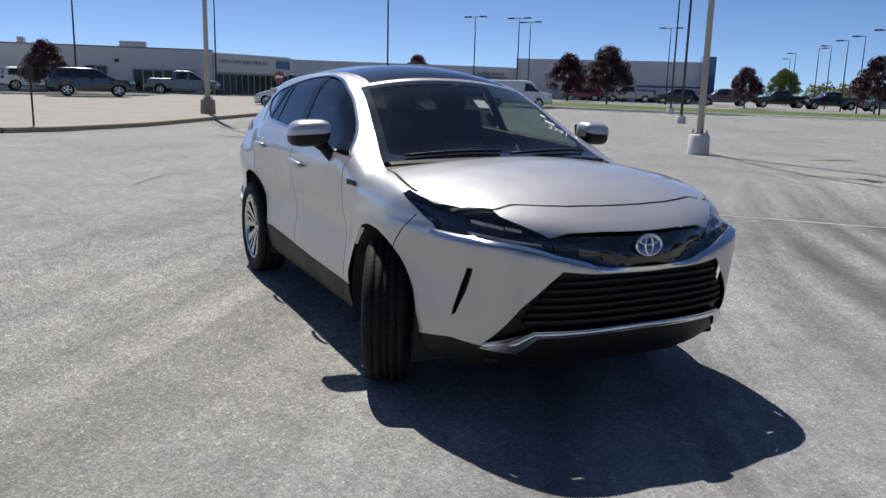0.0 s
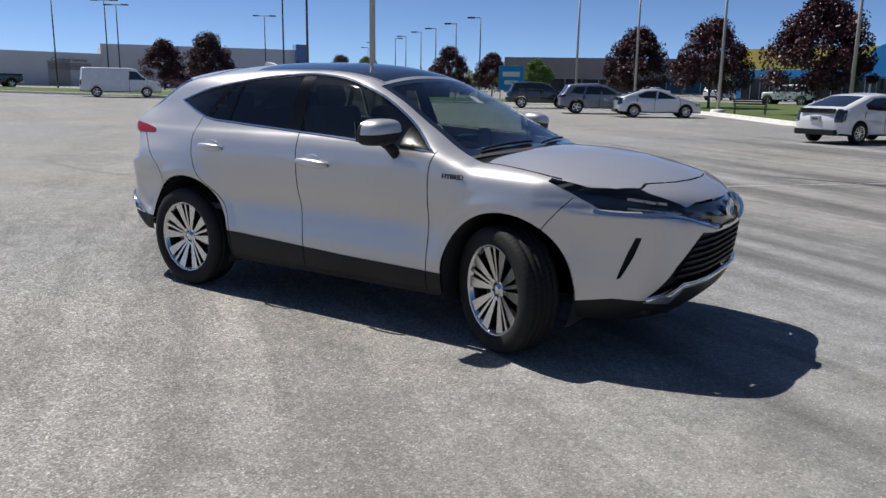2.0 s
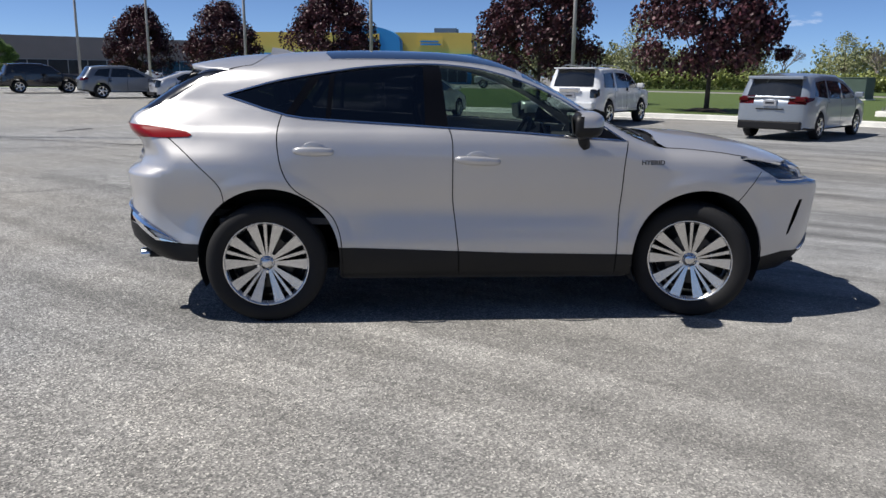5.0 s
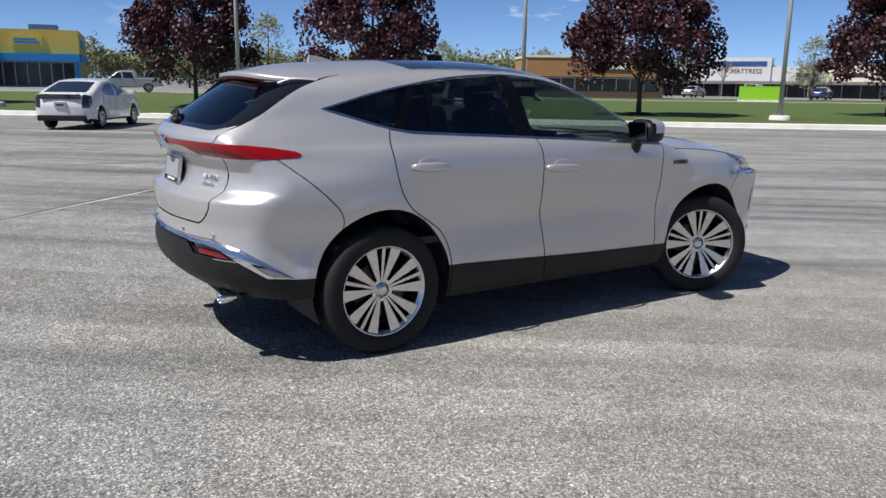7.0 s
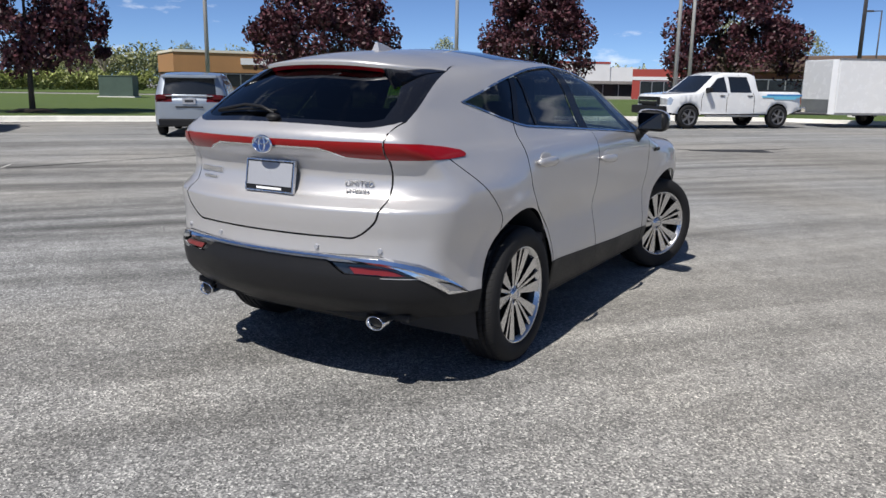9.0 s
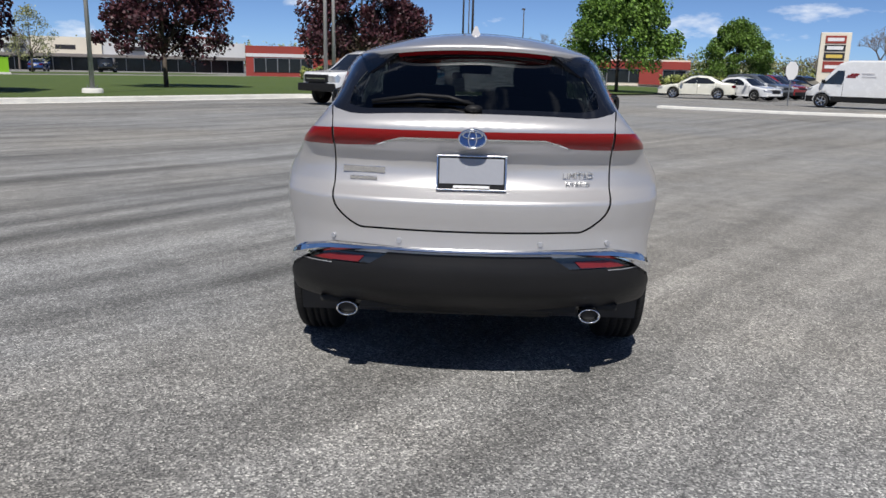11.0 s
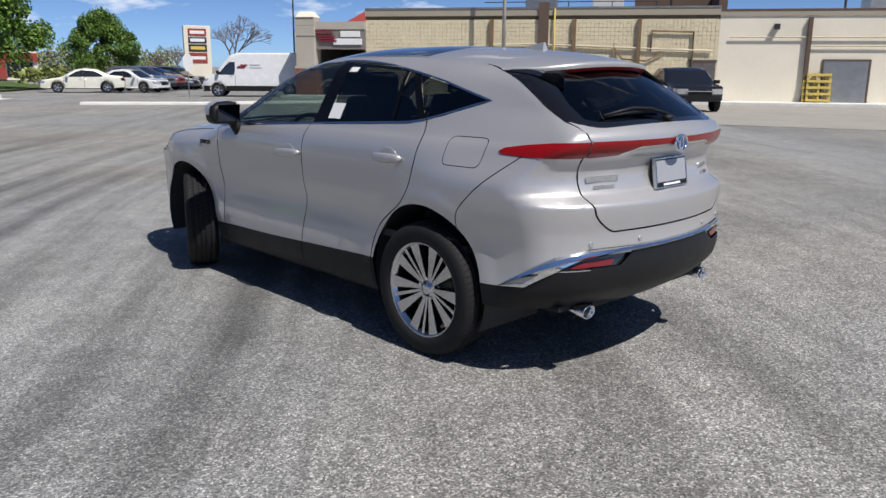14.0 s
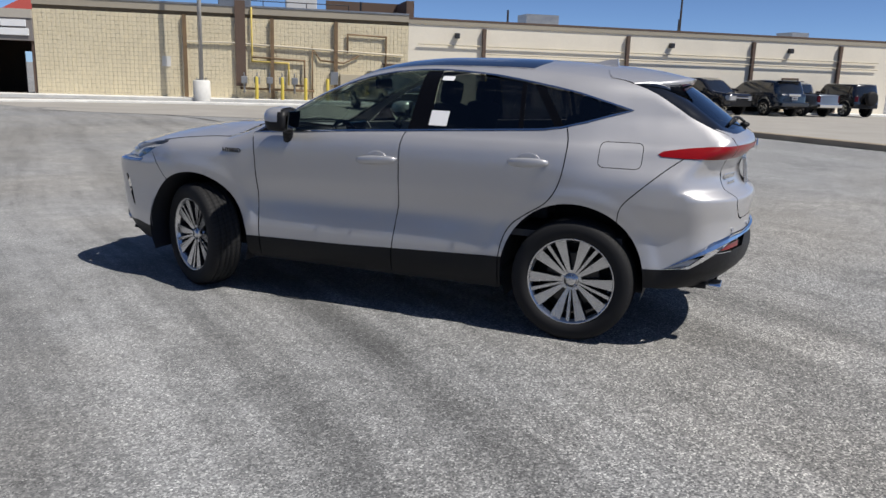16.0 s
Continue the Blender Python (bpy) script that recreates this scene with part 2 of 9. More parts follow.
def grass_material():
    m, n, l, p = material("mown_grass")
    v = coords(n, l, 1)
    big = noise_node(n, l, v, 0.25, 5)
    fine = noise_node(n, l, v, 30, 5, 0.8)
    c = mix(n, l, 'MIX', big, (0.055, 0.10, 0.018), (0.11, 0.155, 0.035))
    l.new(mix(n, l, 'MULTIPLY', 1.0, c, ramp(n, l, fine, [(0.25, 0.5), (0.75, 1.35)])), p.inputs["Base Color"])
    p.inputs["Roughness"].default_value = 0.9
    bump(n, l, p, fine, 0.8, 0.05)
    return m


def block_wall_material():
    """Tan split-face blocks, seen only from far."""
    m, n, l, p = material("tan_block")
    v = coords(n, l, 1)
    c = mix(n, l, 'MIX', noise_node(n, l, v, 0.7, 6), (0.62, 0.54, 0.37), (0.74, 0.66, 0.48))
    o = n.new("ShaderNodeObjectInfo")
    c = mix(n, l, 'MULTIPLY', 1.0, c, ramp(n, l, o.outputs["Random"], [(0, 0.95), (1, 1.05)]))
    l.new(mix(n, l, 'MULTIPLY', 1.0, c, ramp(n, l, noise_node(n, l, v, 9, 5), [(0.3, 0.85), (0.7, 1.08)])), p.inputs["Base Color"])
    p.inputs["Roughness"].default_value = 0.9
    bump(n, l, p, noise_node(n, l, v, 22, 4), 0.5, 0.02)
    return m


M["maroon"] = leaf_material("maroon_leaves", (0.026, 0.010, 0.014), (0.070, 0.023, 0.030))
M["green_leaf"] = leaf_material("green_leaves", (0.035, 0.08, 0.012), (0.115, 0.20, 0.032))
M["spring_leaf"] = leaf_material("spring_leaves", (0.14, 0.16, 0.07), (0.26, 0.27, 0.13))
M["hedge"] = leaf_material("hedge_leaves", (0.12, 0.145, 0.045), (0.24, 0.27, 0.08))
M["bark"] = plain("bark", (0.10, 0.08, 0.065), 0.9, vary=0.35, scale=8, grain=0.6, grain_scale=25)
M["twig"] = plain("bare_twigs", (0.20, 0.17, 0.15), 0.9, vary=0.2)
M["grass"] = grass_material()
M["block"] = block_wall_material()
M["mortar"] = plain("mortar", (0.15, 0.12, 0.08), 0.95, vary=0.2)
M["concrete"] = plain("pale_concrete", (0.72, 0.71, 0.67), 0.85, vary=0.25, scale=1.5, grain=0.2)
M["kerb_tan"] = plain("tan_kerb", (0.36, 0.30, 0.22), 0.9, vary=0.25, scale=1.5, grain=0.2)
M["lot_tan"] = plain("tan_pavement", (0.34, 0.32, 0.285), 0.92, vary=0.22, scale=0.6, grain=0.2)
M["road"] = plain("pale_road", (0.30, 0.29, 0.27), 0.9, vary=0.2, scale=0.4)
M["tar"] = plain("tar_seal", (0.035, 0.035, 0.037), 0.7, vary=0.3)
M["mulch"] = plain("dark_mulch", (0.035, 0.026, 0.02), 0.95, vary=0.4, scale=6)
M["pole_grey"] = plain("weathered_pole", (0.42, 0.41, 0.39), 0.55, 0.1, vary=0.2)
M["pole_dark"] = plain("bronze_pole", (0.06, 0.055, 0.055), 0.5, 0.3)
M["cream"] = plain("cream_paint", (0.78, 0.72, 0.60), 0.8, vary=0.12, scale=0.5, grain=0.05)
M["cream_dark"] = plain("dun_paint", (0.47, 0.41, 0.30), 0.8, vary=0.12, scale=0.5)
M["white_wall"] = plain("white_cladding", (0.62, 0.63, 0.64), 0.7, vary=0.12, scale=0.4)
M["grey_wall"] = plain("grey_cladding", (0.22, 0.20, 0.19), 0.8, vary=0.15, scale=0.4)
M["yellow"] = plain("yellow_fascia", (0.72, 0.53, 0.11), 0.7, vary=0.1, scale=0.4)
# darker copy of the yellow fascia, with the end wall's shade in its colour
M["yellow_in_shade"] = plain("shaded_yellow", (0.50, 0.40, 0.10), 0.75, vary=0.1, scale=0.4)
M["blue"] = plain("blue_fascia", (0.02, 0.26, 0.62), 0.6, vary=0.1, scale=0.4)
M["store_glass"] = plain("shop_glass", (0.02, 0.025, 0.03), 0.12, vary=0.3)
M["orange"] = plain("orange_wall", (0.40, 0.21, 0.09), 0.85, vary=0.15, scale=0.5)
M["red_wall"] = plain("red_wall", (0.30, 0.045, 0.035), 0.8, vary=0.15, scale=0.5)
M["brick_red"] = plain("red_brick", (0.26, 0.10, 0.055), 0.9, vary=0.25, scale=3)
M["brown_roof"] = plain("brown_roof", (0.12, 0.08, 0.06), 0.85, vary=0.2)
M["white_paint"] = plain("white_vehicle_paint", (0.72, 0.73, 0.74), 0.25, vary=0.06, coat=0.8)
M["silver_blue"] = car_paint("silver_blue_paint", (0.33, 0.37, 0.42))
M["silver_paint"] = car_paint("silver_vehicle_paint", (0.42, 0.43, 0.45))
M["slate_paint"] = car_paint("slate_vehicle_paint", (0.16, 0.18, 0.21))
M["slate_dark"] = car_paint("dark_slate_paint", (0.05, 0.052, 0.056))
M["black_paint"] = plain("black_vehicle_paint", (0.012, 0.012, 0.014), 0.15, vary=0.1, coat=1.0)
M["navy_paint"] = plain("navy_vehicle_paint", (0.012, 0.02, 0.035), 0.15, vary=0.1, coat=1.0)
M["red_paint"] = plain("red_vehicle_paint", (0.20, 0.015, 0.02), 0.2, vary=0.1, coat=1.0)
M["blue_paint"] = plain("blue_vehicle_paint", (0.02, 0.06, 0.22), 0.2, vary=0.1, coat=1.0)
M["dim_glass"] = plain("vehicle_glass", (0.012, 0.014, 0.016), 0.06, vary=0.1, coat=1.0)
M["pipe"] = plain("rusty_pipe", (0.20, 0.13, 0.07), 0.75, vary=0.35, scale=4)
M["pipe_yellow"] = plain("yellow_pipe", (0.55, 0.42, 0.10), 0.6, vary=0.2, scale=4)
M["pipe_cream"] = plain("painted_pipe", (0.58, 0.52, 0.40), 0.7, vary=0.15)
M["bollard"] = plain("yellow_bollard", (0.60, 0.47, 0.08), 0.6, vary=0.2)
M["steel"] = plain("galvanised_steel", (0.34, 0.35, 0.36), 0.4, 0.7, vary=0.2)
M["lime"] = plain("lime_green", (0.25, 0.55, 0.02), 0.5, vary=0.1)
M["dark_metal"] = plain("dark_metal", (0.04, 0.04, 0.045), 0.5, 0.3)
M["lamp_glass"] = plain("vehicle_lamp", (0.55, 0.57, 0.6), 0.08, 0.5, vary=0.3, scale=9, coat=1.0)
M["stripe_blue"] = plain("stripe_blue", (0.04, 0.20, 0.50), 0.3, vary=0.1)
M["stripe_pale"] = plain("stripe_pale_blue", (0.15, 0.50, 0.70), 0.3, vary=0.1)
M["stripe_grey"] = plain("stripe_grey", (0.5, 0.5, 0.53), 0.4, vary=0.1)
M["cream_paint_car"] = plain("cream_vehicle_paint", (0.70, 0.69, 0.60), 0.25, vary=0.06, coat=0.8)
M["silver_white"] = car_paint("silver_white_paint", (0.60, 0.61, 0.64))
M["box_green"] = plain("grey_green_paint", (0.08, 0.12, 0.10), 0.6, vary=0.2)
M["stone_beige"] = plain("beige_render", (0.46, 0.42, 0.36), 0.85, vary=0.12, scale=0.8, grain=0.08)
M["fascia_dun"] = plain("dun_metal", (0.36, 0.32, 0.25), 0.7, vary=0.12, scale=0.6)
M["pillar_black"] = plain("pillar_black", (0.004, 0.004, 0.005), 0.18, vary=0.1, spec=0.2)

# ---- helpers ----
from mathutils.geometry import delaunay_2d_cdt


def empty(name, m=None):
    ob = new(name)
    if m is not None:
        ob.matrix_world = m
    return ob


def finish(name, me, mat, parent=None, label="", smooth=False):
    if mat is not None:
        me.materials.append(mat)
    if smooth:
        me.polygons.foreach_set("use_smooth", [True] * len(me.polygons))
    ob = new(name, me)
    if parent is not None:
        ob.parent = parent
    if label:
        ob["label"] = label
    return ob


def part(name, bm, mat, parent=None, label="", smooth=False):
    me = bpy.data.meshes.new(name)
    bm.to_mesh(me)
    bm.free()
    return finish(name, me, mat, parent, label, smooth)


def raw(name, verts, faces, mat, parent=None, label="", smooth=True, normals=None):
    me = bpy.data.meshes.new(name)
    me.from_pydata([tuple(map(float, v)) for v in verts], [], [tuple(map(int, f)) for f in faces])
    me.update()
    ob = finish(name, me, mat, parent, label, smooth)
    if normals is not None:
        me.normals_split_custom_set_from_vertices([tuple(map(float, k)) for k in normals])
    return ob


def box(bm, x0, x1, y0, y1, z0, z1, bevel=0.0, m=None):
    r = bmesh.ops.create_cube(bm, size=1, matrix=Matrix.Translation(((x0 + x1) / 2, (y0 + y1) / 2, (z0 + z1) / 2)) @ Matrix.Diagonal((x1 - x0, y1 - y0, z1 - z0, 1)))
    vs = r["verts"]
    if bevel:
        es = list({e for v in vs for e in v.link_edges})
        vs = bmesh.ops.bevel(bm, geom=es, offset=bevel, segments=2, affect='EDGES', profile=0.6)["verts"]
        vs = list({v for v in vs})
    if m is not None:
        bmesh.ops.transform(bm, matrix=m, verts=vs)
    return vs


def new_box(name, mat, parent, x0, x1, y0, y1, z0, z1, bevel=0.0, label="", m=None):
    bm = bmesh.new()
    box(bm, x0, x1, y0, y1, z0, z1, bevel, m)
    return part(name, bm, mat, parent, label)


def rod(bm, a, b, r0, r1=None, seg=10, caps=True):
    a, b = Vector(a), Vector(b)
    d = b - a
    m = Matrix.Translation((a + b) / 2) @ d.to_track_quat('Z', 'Y').to_matrix().to_4x4()
    return bmesh.ops.create_cone(bm, cap_ends=caps, segments=seg, radius1=r0, radius2=r0 if r1 is None else r1, depth=d.length, matrix=m)["verts"]


def tube(bm, pts, r, seg=8):
    """One round pipe along the points, with mitred bends."""
    p = [Vector(q) for q in pts]
    rows, side = [], None
    for i, q in enumerate(p):
        d0 = (q - p[i - 1]).normalized() if i else (p[1] - q).normalized()
        d1 = (p[i + 1] - q).normalized() if i < len(p) - 1 else d0
        d = (d0 + d1).normalized()
        side = d0.orthogonal().normalized() if side is None else (side - d0 * side.dot(d0)).normalized()
        other = d0.cross(side)
        ring = []
        for k in range(seg):
            a = 2 * math.pi * k / seg
            o = (side * math.cos(a) + other * math.sin(a)) * r
            o = o - d0 * (o.dot(d) / max(d0.dot(d), 0.3))
            ring.append(bm.verts.new(q + o))
        rows.append(ring)
        side = (side - d1 * side.dot(d1)).normalized() if abs(side.dot(d1)) < 0.95 else d0
    for a, b in zip(rows, rows[1:]):
        for k in range(seg):
            bm.faces.new((a[k], a[(k + 1) % seg], b[(k + 1) % seg], b[k]))
    bm.faces.new(rows[0][::-1])
    bm.faces.new(rows[-1])


def lathe(bm, prof, seg=48, m=None, closed=False):
    """Turns a profile of (radius, height) about the local z axis."""
    rows = []
    for r, h in prof:
        rows.append([bm.verts.new((r * math.cos(2 * math.pi * i / seg), r * math.sin(2 * math.pi * i / seg), h)) for i in range(seg)])
    for a, b in zip(rows, rows[1:] + ([rows[0]] if closed else [])):
        for i in range(seg):
            j = (i + 1) % seg
            bm.faces.new((a[i], a[j], b[j], b[i]))
    vs = [v for row in rows for v in row]
    if m is not None:
        bmesh.ops.transform(bm, matrix=m, verts=vs)
    return vs


def curve_fn(xs, ys):
    """A smooth curve through the points that does not overshoot."""
    xs, ys = np.array(xs, float), np.array(ys, float)
    h, d = np.diff(xs), np.diff(ys) / np.diff(xs)
    k = np.zeros(len(xs))
    k[0], k[-1] = d[0], d[-1]
    for i in range(1, len(xs) - 1):
        if d[i - 1] * d[i] > 0:
            w1, w2 = 2 * h[i] + h[i - 1], h[i] + 2 * h[i - 1]
            k[i] = (w1 + w2) / (w1 / d[i - 1] + w2 / d[i])

    def f(x):
        x = np.asarray(x, float)
        i = np.clip(np.searchsorted(xs, x) - 1, 0, len(xs) - 2)
        t = np.clip((x - xs[i]) / h[i], 0, 1)
        return (2 * t**3 - 3 * t**2 + 1) * ys[i] + (t**3 - 2 * t**2 + t) * h[i] * k[i] + (3 * t**2 - 2 * t**3) * ys[i + 1] + (t**3 - t**2) * h[i] * k[i + 1]
    return f


def smax(a, b, k):
    h = np.maximum(k - np.abs(a - b), 0) / k
    return np.maximum(a, b) + h * h * k / 4


def step01(x):
    x = np.clip(x, 0, 1)
    return x * x * (3 - 2 * x)


def inside(poly, p):
    """Which of the points p lie in the polygon."""
    x, y = p[:, 0], p[:, 1]
    r = np.zeros(len(p), bool)
    for (x0, y0), (x1, y1) in zip(poly, poly[1:] + poly[:1]):
        if y0 != y1:
            c = (y0 > y) != (y1 > y)
            r ^= c & (x < (x1 - x0) * (y - y0) / (y1 - y0) + x0)
    return r


def strip(line, w):
    """A polygon of width w along an open line."""
    p = [Vector(q) for q in line]
    n = []
    for i in range(len(p)):
        d = (p[min(i + 1, len(p) - 1)] - p[max(i - 1, 0)]).normalized()
        n.append(Vector((-d.y, d.x)) * w / 2)
    return [tuple(a + b) for a, b in zip(p, n)] + [tuple(a - b) for a, b in zip(reversed(p), reversed(n))]


def dense(line, step=0.05, closed=False):
    out = []
    q = list(line) + ([line[0]] if closed else [])
    for a, b in zip(q, q[1:]):
        k = max(1, int(math.dist(a, b) / step))
        out += [(a[0] + (b[0] - a[0]) * i / k, a[1] + (b[1] - a[1]) * i / k) for i in range(k)]
    return out if closed else out + [q[-1]]


def spline(line, n=6):
    """A rounder version of an open line."""
    p = [Vector(q) for q in line]
    out = []
    for i in range(len(p) - 1):
        a, b, c, d = p[max(i - 1, 0)], p[i], p[i + 1], p[min(i + 2, len(p) - 1)]
        for k in range(n):
            t = k / n
            out.append(tuple(0.5 * ((2 * b) + (c - a) * t + (2 * a - 5 * b + 4 * c - d) * t * t + (3 * b - a - 3 * c + d) * t**3)))
    return out + [tuple(p[-1])]


def panels(outline, regions, cell):
    """Cuts the plane figure into named regions (the first that holds a triangle takes it). Returns {name: (points, triangles)}."""
    pts, edges = [], []

    def ring(poly, closed=True):
        base = len(pts)
        pts.extend(poly)
        k = len(poly)
        edges.extend((base + i, base + (i + 1) % k) for i in range(k if closed else k - 1))
    ring(outline)
    for _, poly in regions:
        if poly:
            ring(dense(poly, max(cell, 0.02), True))
    o = np.array(outline)
    lo, hi = o.min(0), o.max(0)
    gx, gy = np.meshgrid(np.arange(lo[0] + cell / 2, hi[0], cell), np.arange(lo[1] + cell / 2, hi[1], cell * 0.866))
    gx = gx + (np.arange(gx.shape[0]) % 2)[:, None] * cell / 2
    g = np.stack([gx.ravel(), gy.ravel()], 1)
    g = g[inside(outline, g)]
    allp = [Vector(p) for p in pts] + [Vector(p) for p in g]
    v, _, f, *_ = delaunay_2d_cdt(allp, edges, [], 0, 1e-5)
    v = np.array([tuple(p) for p in v])
    f = np.array(f)
    c = v[f].mean(1)
    keep = inside(outline, c)
    f, c = f[keep], c[keep]
    left = np.ones(len(f), bool)
    out = {}
    for name, poly in regions:
        sel = left & (inside(poly, c) if poly else True)
        left &= ~sel
        if sel.any():
            used, inv = np.unique(f[sel], return_inverse=True)
            p, q = v[used], inv.reshape(-1, 3)
            if name in out:
                p0, q0 = out[name]
                p, q = np.vstack([p0, p]), np.vstack([q0, q + len(p0)])
            out[name] = (p, q)
    return out


def lettering(name, text, size, mat, parent, m, depth=0.004, label=""):
    """Raised letters in the built-in font, as a mesh."""
    cu = bpy.data.curves.new(name, 'FONT')
    cu.body, cu.size, cu.extrude, cu.align_x, cu.align_y = text, size, depth / 2, 'CENTER', 'CENTER'
    cu.resolution_u = 3
    tmp = bpy.data.objects.new(name, cu)
    me = bpy.data.meshes.new_from_object(tmp)
    bpy.data.objects.remove(tmp)
    bpy.data.curves.remove(cu)
    me.transform(m)
    return finish(name, me, mat, parent, label)

# ---- ground, kerbs, grass ----
RISE_AT = [-180, -140, -110, -90, -65, -40, -25, 0, 11, 45, 80, 100, 117, 145, 165, 180]
RISE = [0.75, 0.3, 0, -0.15, -0.33, -0.33, -0.33, 0, 0, 0, 0.25, 0.32, 0.25, 0.5, 0.7, 0.75]


def level(x, y):
    """Height of the ground: flat round the car, gently rising or falling far out."""
    r, a = math.hypot(x, y), math.degrees(math.atan2(y, x))
    return float(np.interp(a, RISE_AT, RISE)) * min(max((r - 25) / 35, 0), 2.5)


rings = [0, 3, 6, 10, 15, 20, 25, 28, 32, 36, 40, 45, 50, 56, 62, 70, 80, 90, 100, 112.5, 150, 300, 800, 2500]
v, f = [(0, 0, 0)], []
NA = 144
for r in rings[1:]:
    for i in range(NA):
        a = 2 * math.pi * i / NA - math.pi
        x, y = r * math.cos(a), r * math.sin(a)
        v.append((x, y, level(x, y)))
for k in range(len(rings) - 1):
    for i in range(NA):
        j = (i + 1) % NA
        if k == 0:
            f.append((0, 1 + i, 1 + j))
        else:
            p, q = 1 + (k - 1) * NA, 1 + k * NA
            f.append((p + i, q + i, q + j, p + j))
tagged(raw("ground", v, f, M["asphalt"], None, "worn grey asphalt of a large car park", True), kind="structure", category="ground")


def sheet(name, poly, mat, lift, label, step=4.0, skirt=0.0):
    """A flat area that follows the ground."""
    cut = panels(dense(poly, step, True), [("all", None)], step)
    p, t = cut["all"]
    vv = [(x, y, level(x, y) + lift) for x, y in p]
    ff = []
    for a, b, c in t:
        area = (p[b][0] - p[a][0]) * (p[c][1] - p[a][1]) - (p[c][0] - p[a][0]) * (p[b][1] - p[a][1])
        ff.append((a, b, c) if area > 0 else (a, c, b))
    return tagged(raw(name, vv, ff, mat, None, label, False), kind="structure")


def kerb(line, mat, label, w=0.16, h=0.15, step=2.0):
    """A raised kerb along an open line, one stone after the other in a single casting."""
    p = dense(line, step)
    vv, ff = [], []
    for i, (x, y) in enumerate(p):
        d = (Vector(p[min(i + 1, len(p) - 1)]) - Vector(p[max(i - 1, 0)])).normalized()
        n = Vector((-d.y, d.x))
        for o, z in ((-w / 2, -0.05), (-w / 2 + 0.015, h - 0.02), (-w / 2 + 0.04, h), (w / 2, h), (w / 2, -0.05)):
            vv.append((x + n.x * o, y + n.y * o, level(x, y) + z))
    for i in range(len(p) - 1):
        for k in range(4):
            ff.append((i * 5 + k, i * 5 + k + 1, i * 5 + 6 + k, i * 5 + 5 + k))
    return tagged(raw("kerb", vv, ff, mat, None, label, False), kind="structure")


# grass verge along the far side of the lot, with its pale kerb
VERGE = [(-75, 16), (-60, 27), (-46, 36), (-38, 44), (-30, 52.5), (-22, 53), (-12, 46), (-8.5, 42), (-3, 33.5), (3.5, 28.3), (11.5, 23.2), (21, 14.6), (29.3, 8.4), (33.5, 3.5), (34.0, -5.2), (37.5, -7.2), (47, -5.5), (70, -3)]
outer = [(82, 22), (60, 40), (46, 50), (30, 60), (14, 66), (-6, 70), (-24, 74), (-40, 66), (-56, 50), (-72, 36), (-85, 26)]
sheet("grass_verge", VERGE + outer, M["grass"], 0.13, "strip of mown green grass")
kerb(VERGE, M["concrete"], "pale concrete kerb", 0.2, 0.17)
sheet("gutter", strip(VERGE[3:16], 1.3), M["concrete"], 0.012, "pale concrete gutter along the kerb", 2.0)
kerb([(29, -8.0), (26.4, -12.2), (25.3, -17.2), (23.3, -19.9), (20.4, -22.5), (15.8, -25.9)], M["concrete"], "low pale concrete strip in the lot", 0.7, 0.10)
sheet("kerb_apron", [(3.5, 28.3), (11.5, 23.2), (21, 14.6), (29.3, 8.4), (33.5, 3.5), (34.0, -5.2), (34.9, -5.0), (34.4, 3.8), (30.0, 9.2), (21.6, 15.5), (12.0, 24.1), (3.9, 29.3)], M["concrete"], 0.138, "pale concrete strip behind the kerb")
# main road beyond the verge and the lots on its other side
sheet("main_road", [(-95, 33), (-85, 26.5), (-72, 36.5), (-56, 50.5), (-40, 66.5), (-24, 74.5), (-6, 70.5), (14, 66.5), (30, 60.5), (46, 50.5), (60, 40.5), (82, 22.5), (90, 30), (66, 49), (50, 60), (33, 70), (15, 76), (-6, 80), (-24, 84), (-44, 76), (-62, 58), (-78, 43)], M["road"], 0.02, "pale concrete road")
sheet("far_grass", [(90, 30.5), (66, 49.5), (50, 60.5), (33, 70.5), (24, 73.5), (30, 88), (48, 130), (90, 120), (60, 62), (75, 55), (98, 38)], M["grass"], 0.05, "green grass across the road", 6)
sheet("side_grass", [(44, -5.0), (70, -2.5), (90, -8), (90, -22), (60, -17), (50, -11)], M["grass"], 0.10, "green grass round the trees", 5)

# tan island with a kerb and a pale yard behind it
ISLE = [(-21.3, -3.7), (-22.0, -2.3), (-26, 1.2), (-31.4, 5.3), (-36, 9.0), (-42, 14)]
sheet("island_pavement", [(-42, 14), (-36, 9.0), (-31.4, 5.3), (-26, 1.2), (-22.0, -2.3), (-21.2, -3.8), (-21.6, -5.2), (-23, -5.6), (-27, -4.5), (-40, -2), (-60, 6), (-52, 20)], M["lot_tan"], 0.135, "tan paved island", 3)
kerb(ISLE + [], M["kerb_tan"], "worn tan kerb of the island", 0.2, 0.16, 1.0)
kerb([(-21.3, -3.7), (-21.4, -5.1), (-23, -5.7), (-27, -4.6)], M["kerb_tan"], "worn tan kerb of the island", 0.2, 0.16, 1.0)
kerb([(-2.4, -20.4), (-5.6, -17.4), (-12, -12.5), (-21.4, -5.1)], M["kerb_tan"], "worn tan kerb of the island", 0.3, 0.17, 1.0)
sheet("tan_yard", [(-2.5, -21.2), (-6.0, -18.0), (-12.2, -13.2), (-22, -6), (-40, -2.5), (-60, 5.5), (-90, 0), (-90, -70), (-20, -70), (-12, -49), (-2, -42.3), (13.5, -31.5), (22, -25.2), (30, -19.8), (31.5, -17.5), (18, -14), (8, -17)], M["lot_tan"], 0.008, "tan weathered pavement", 4)
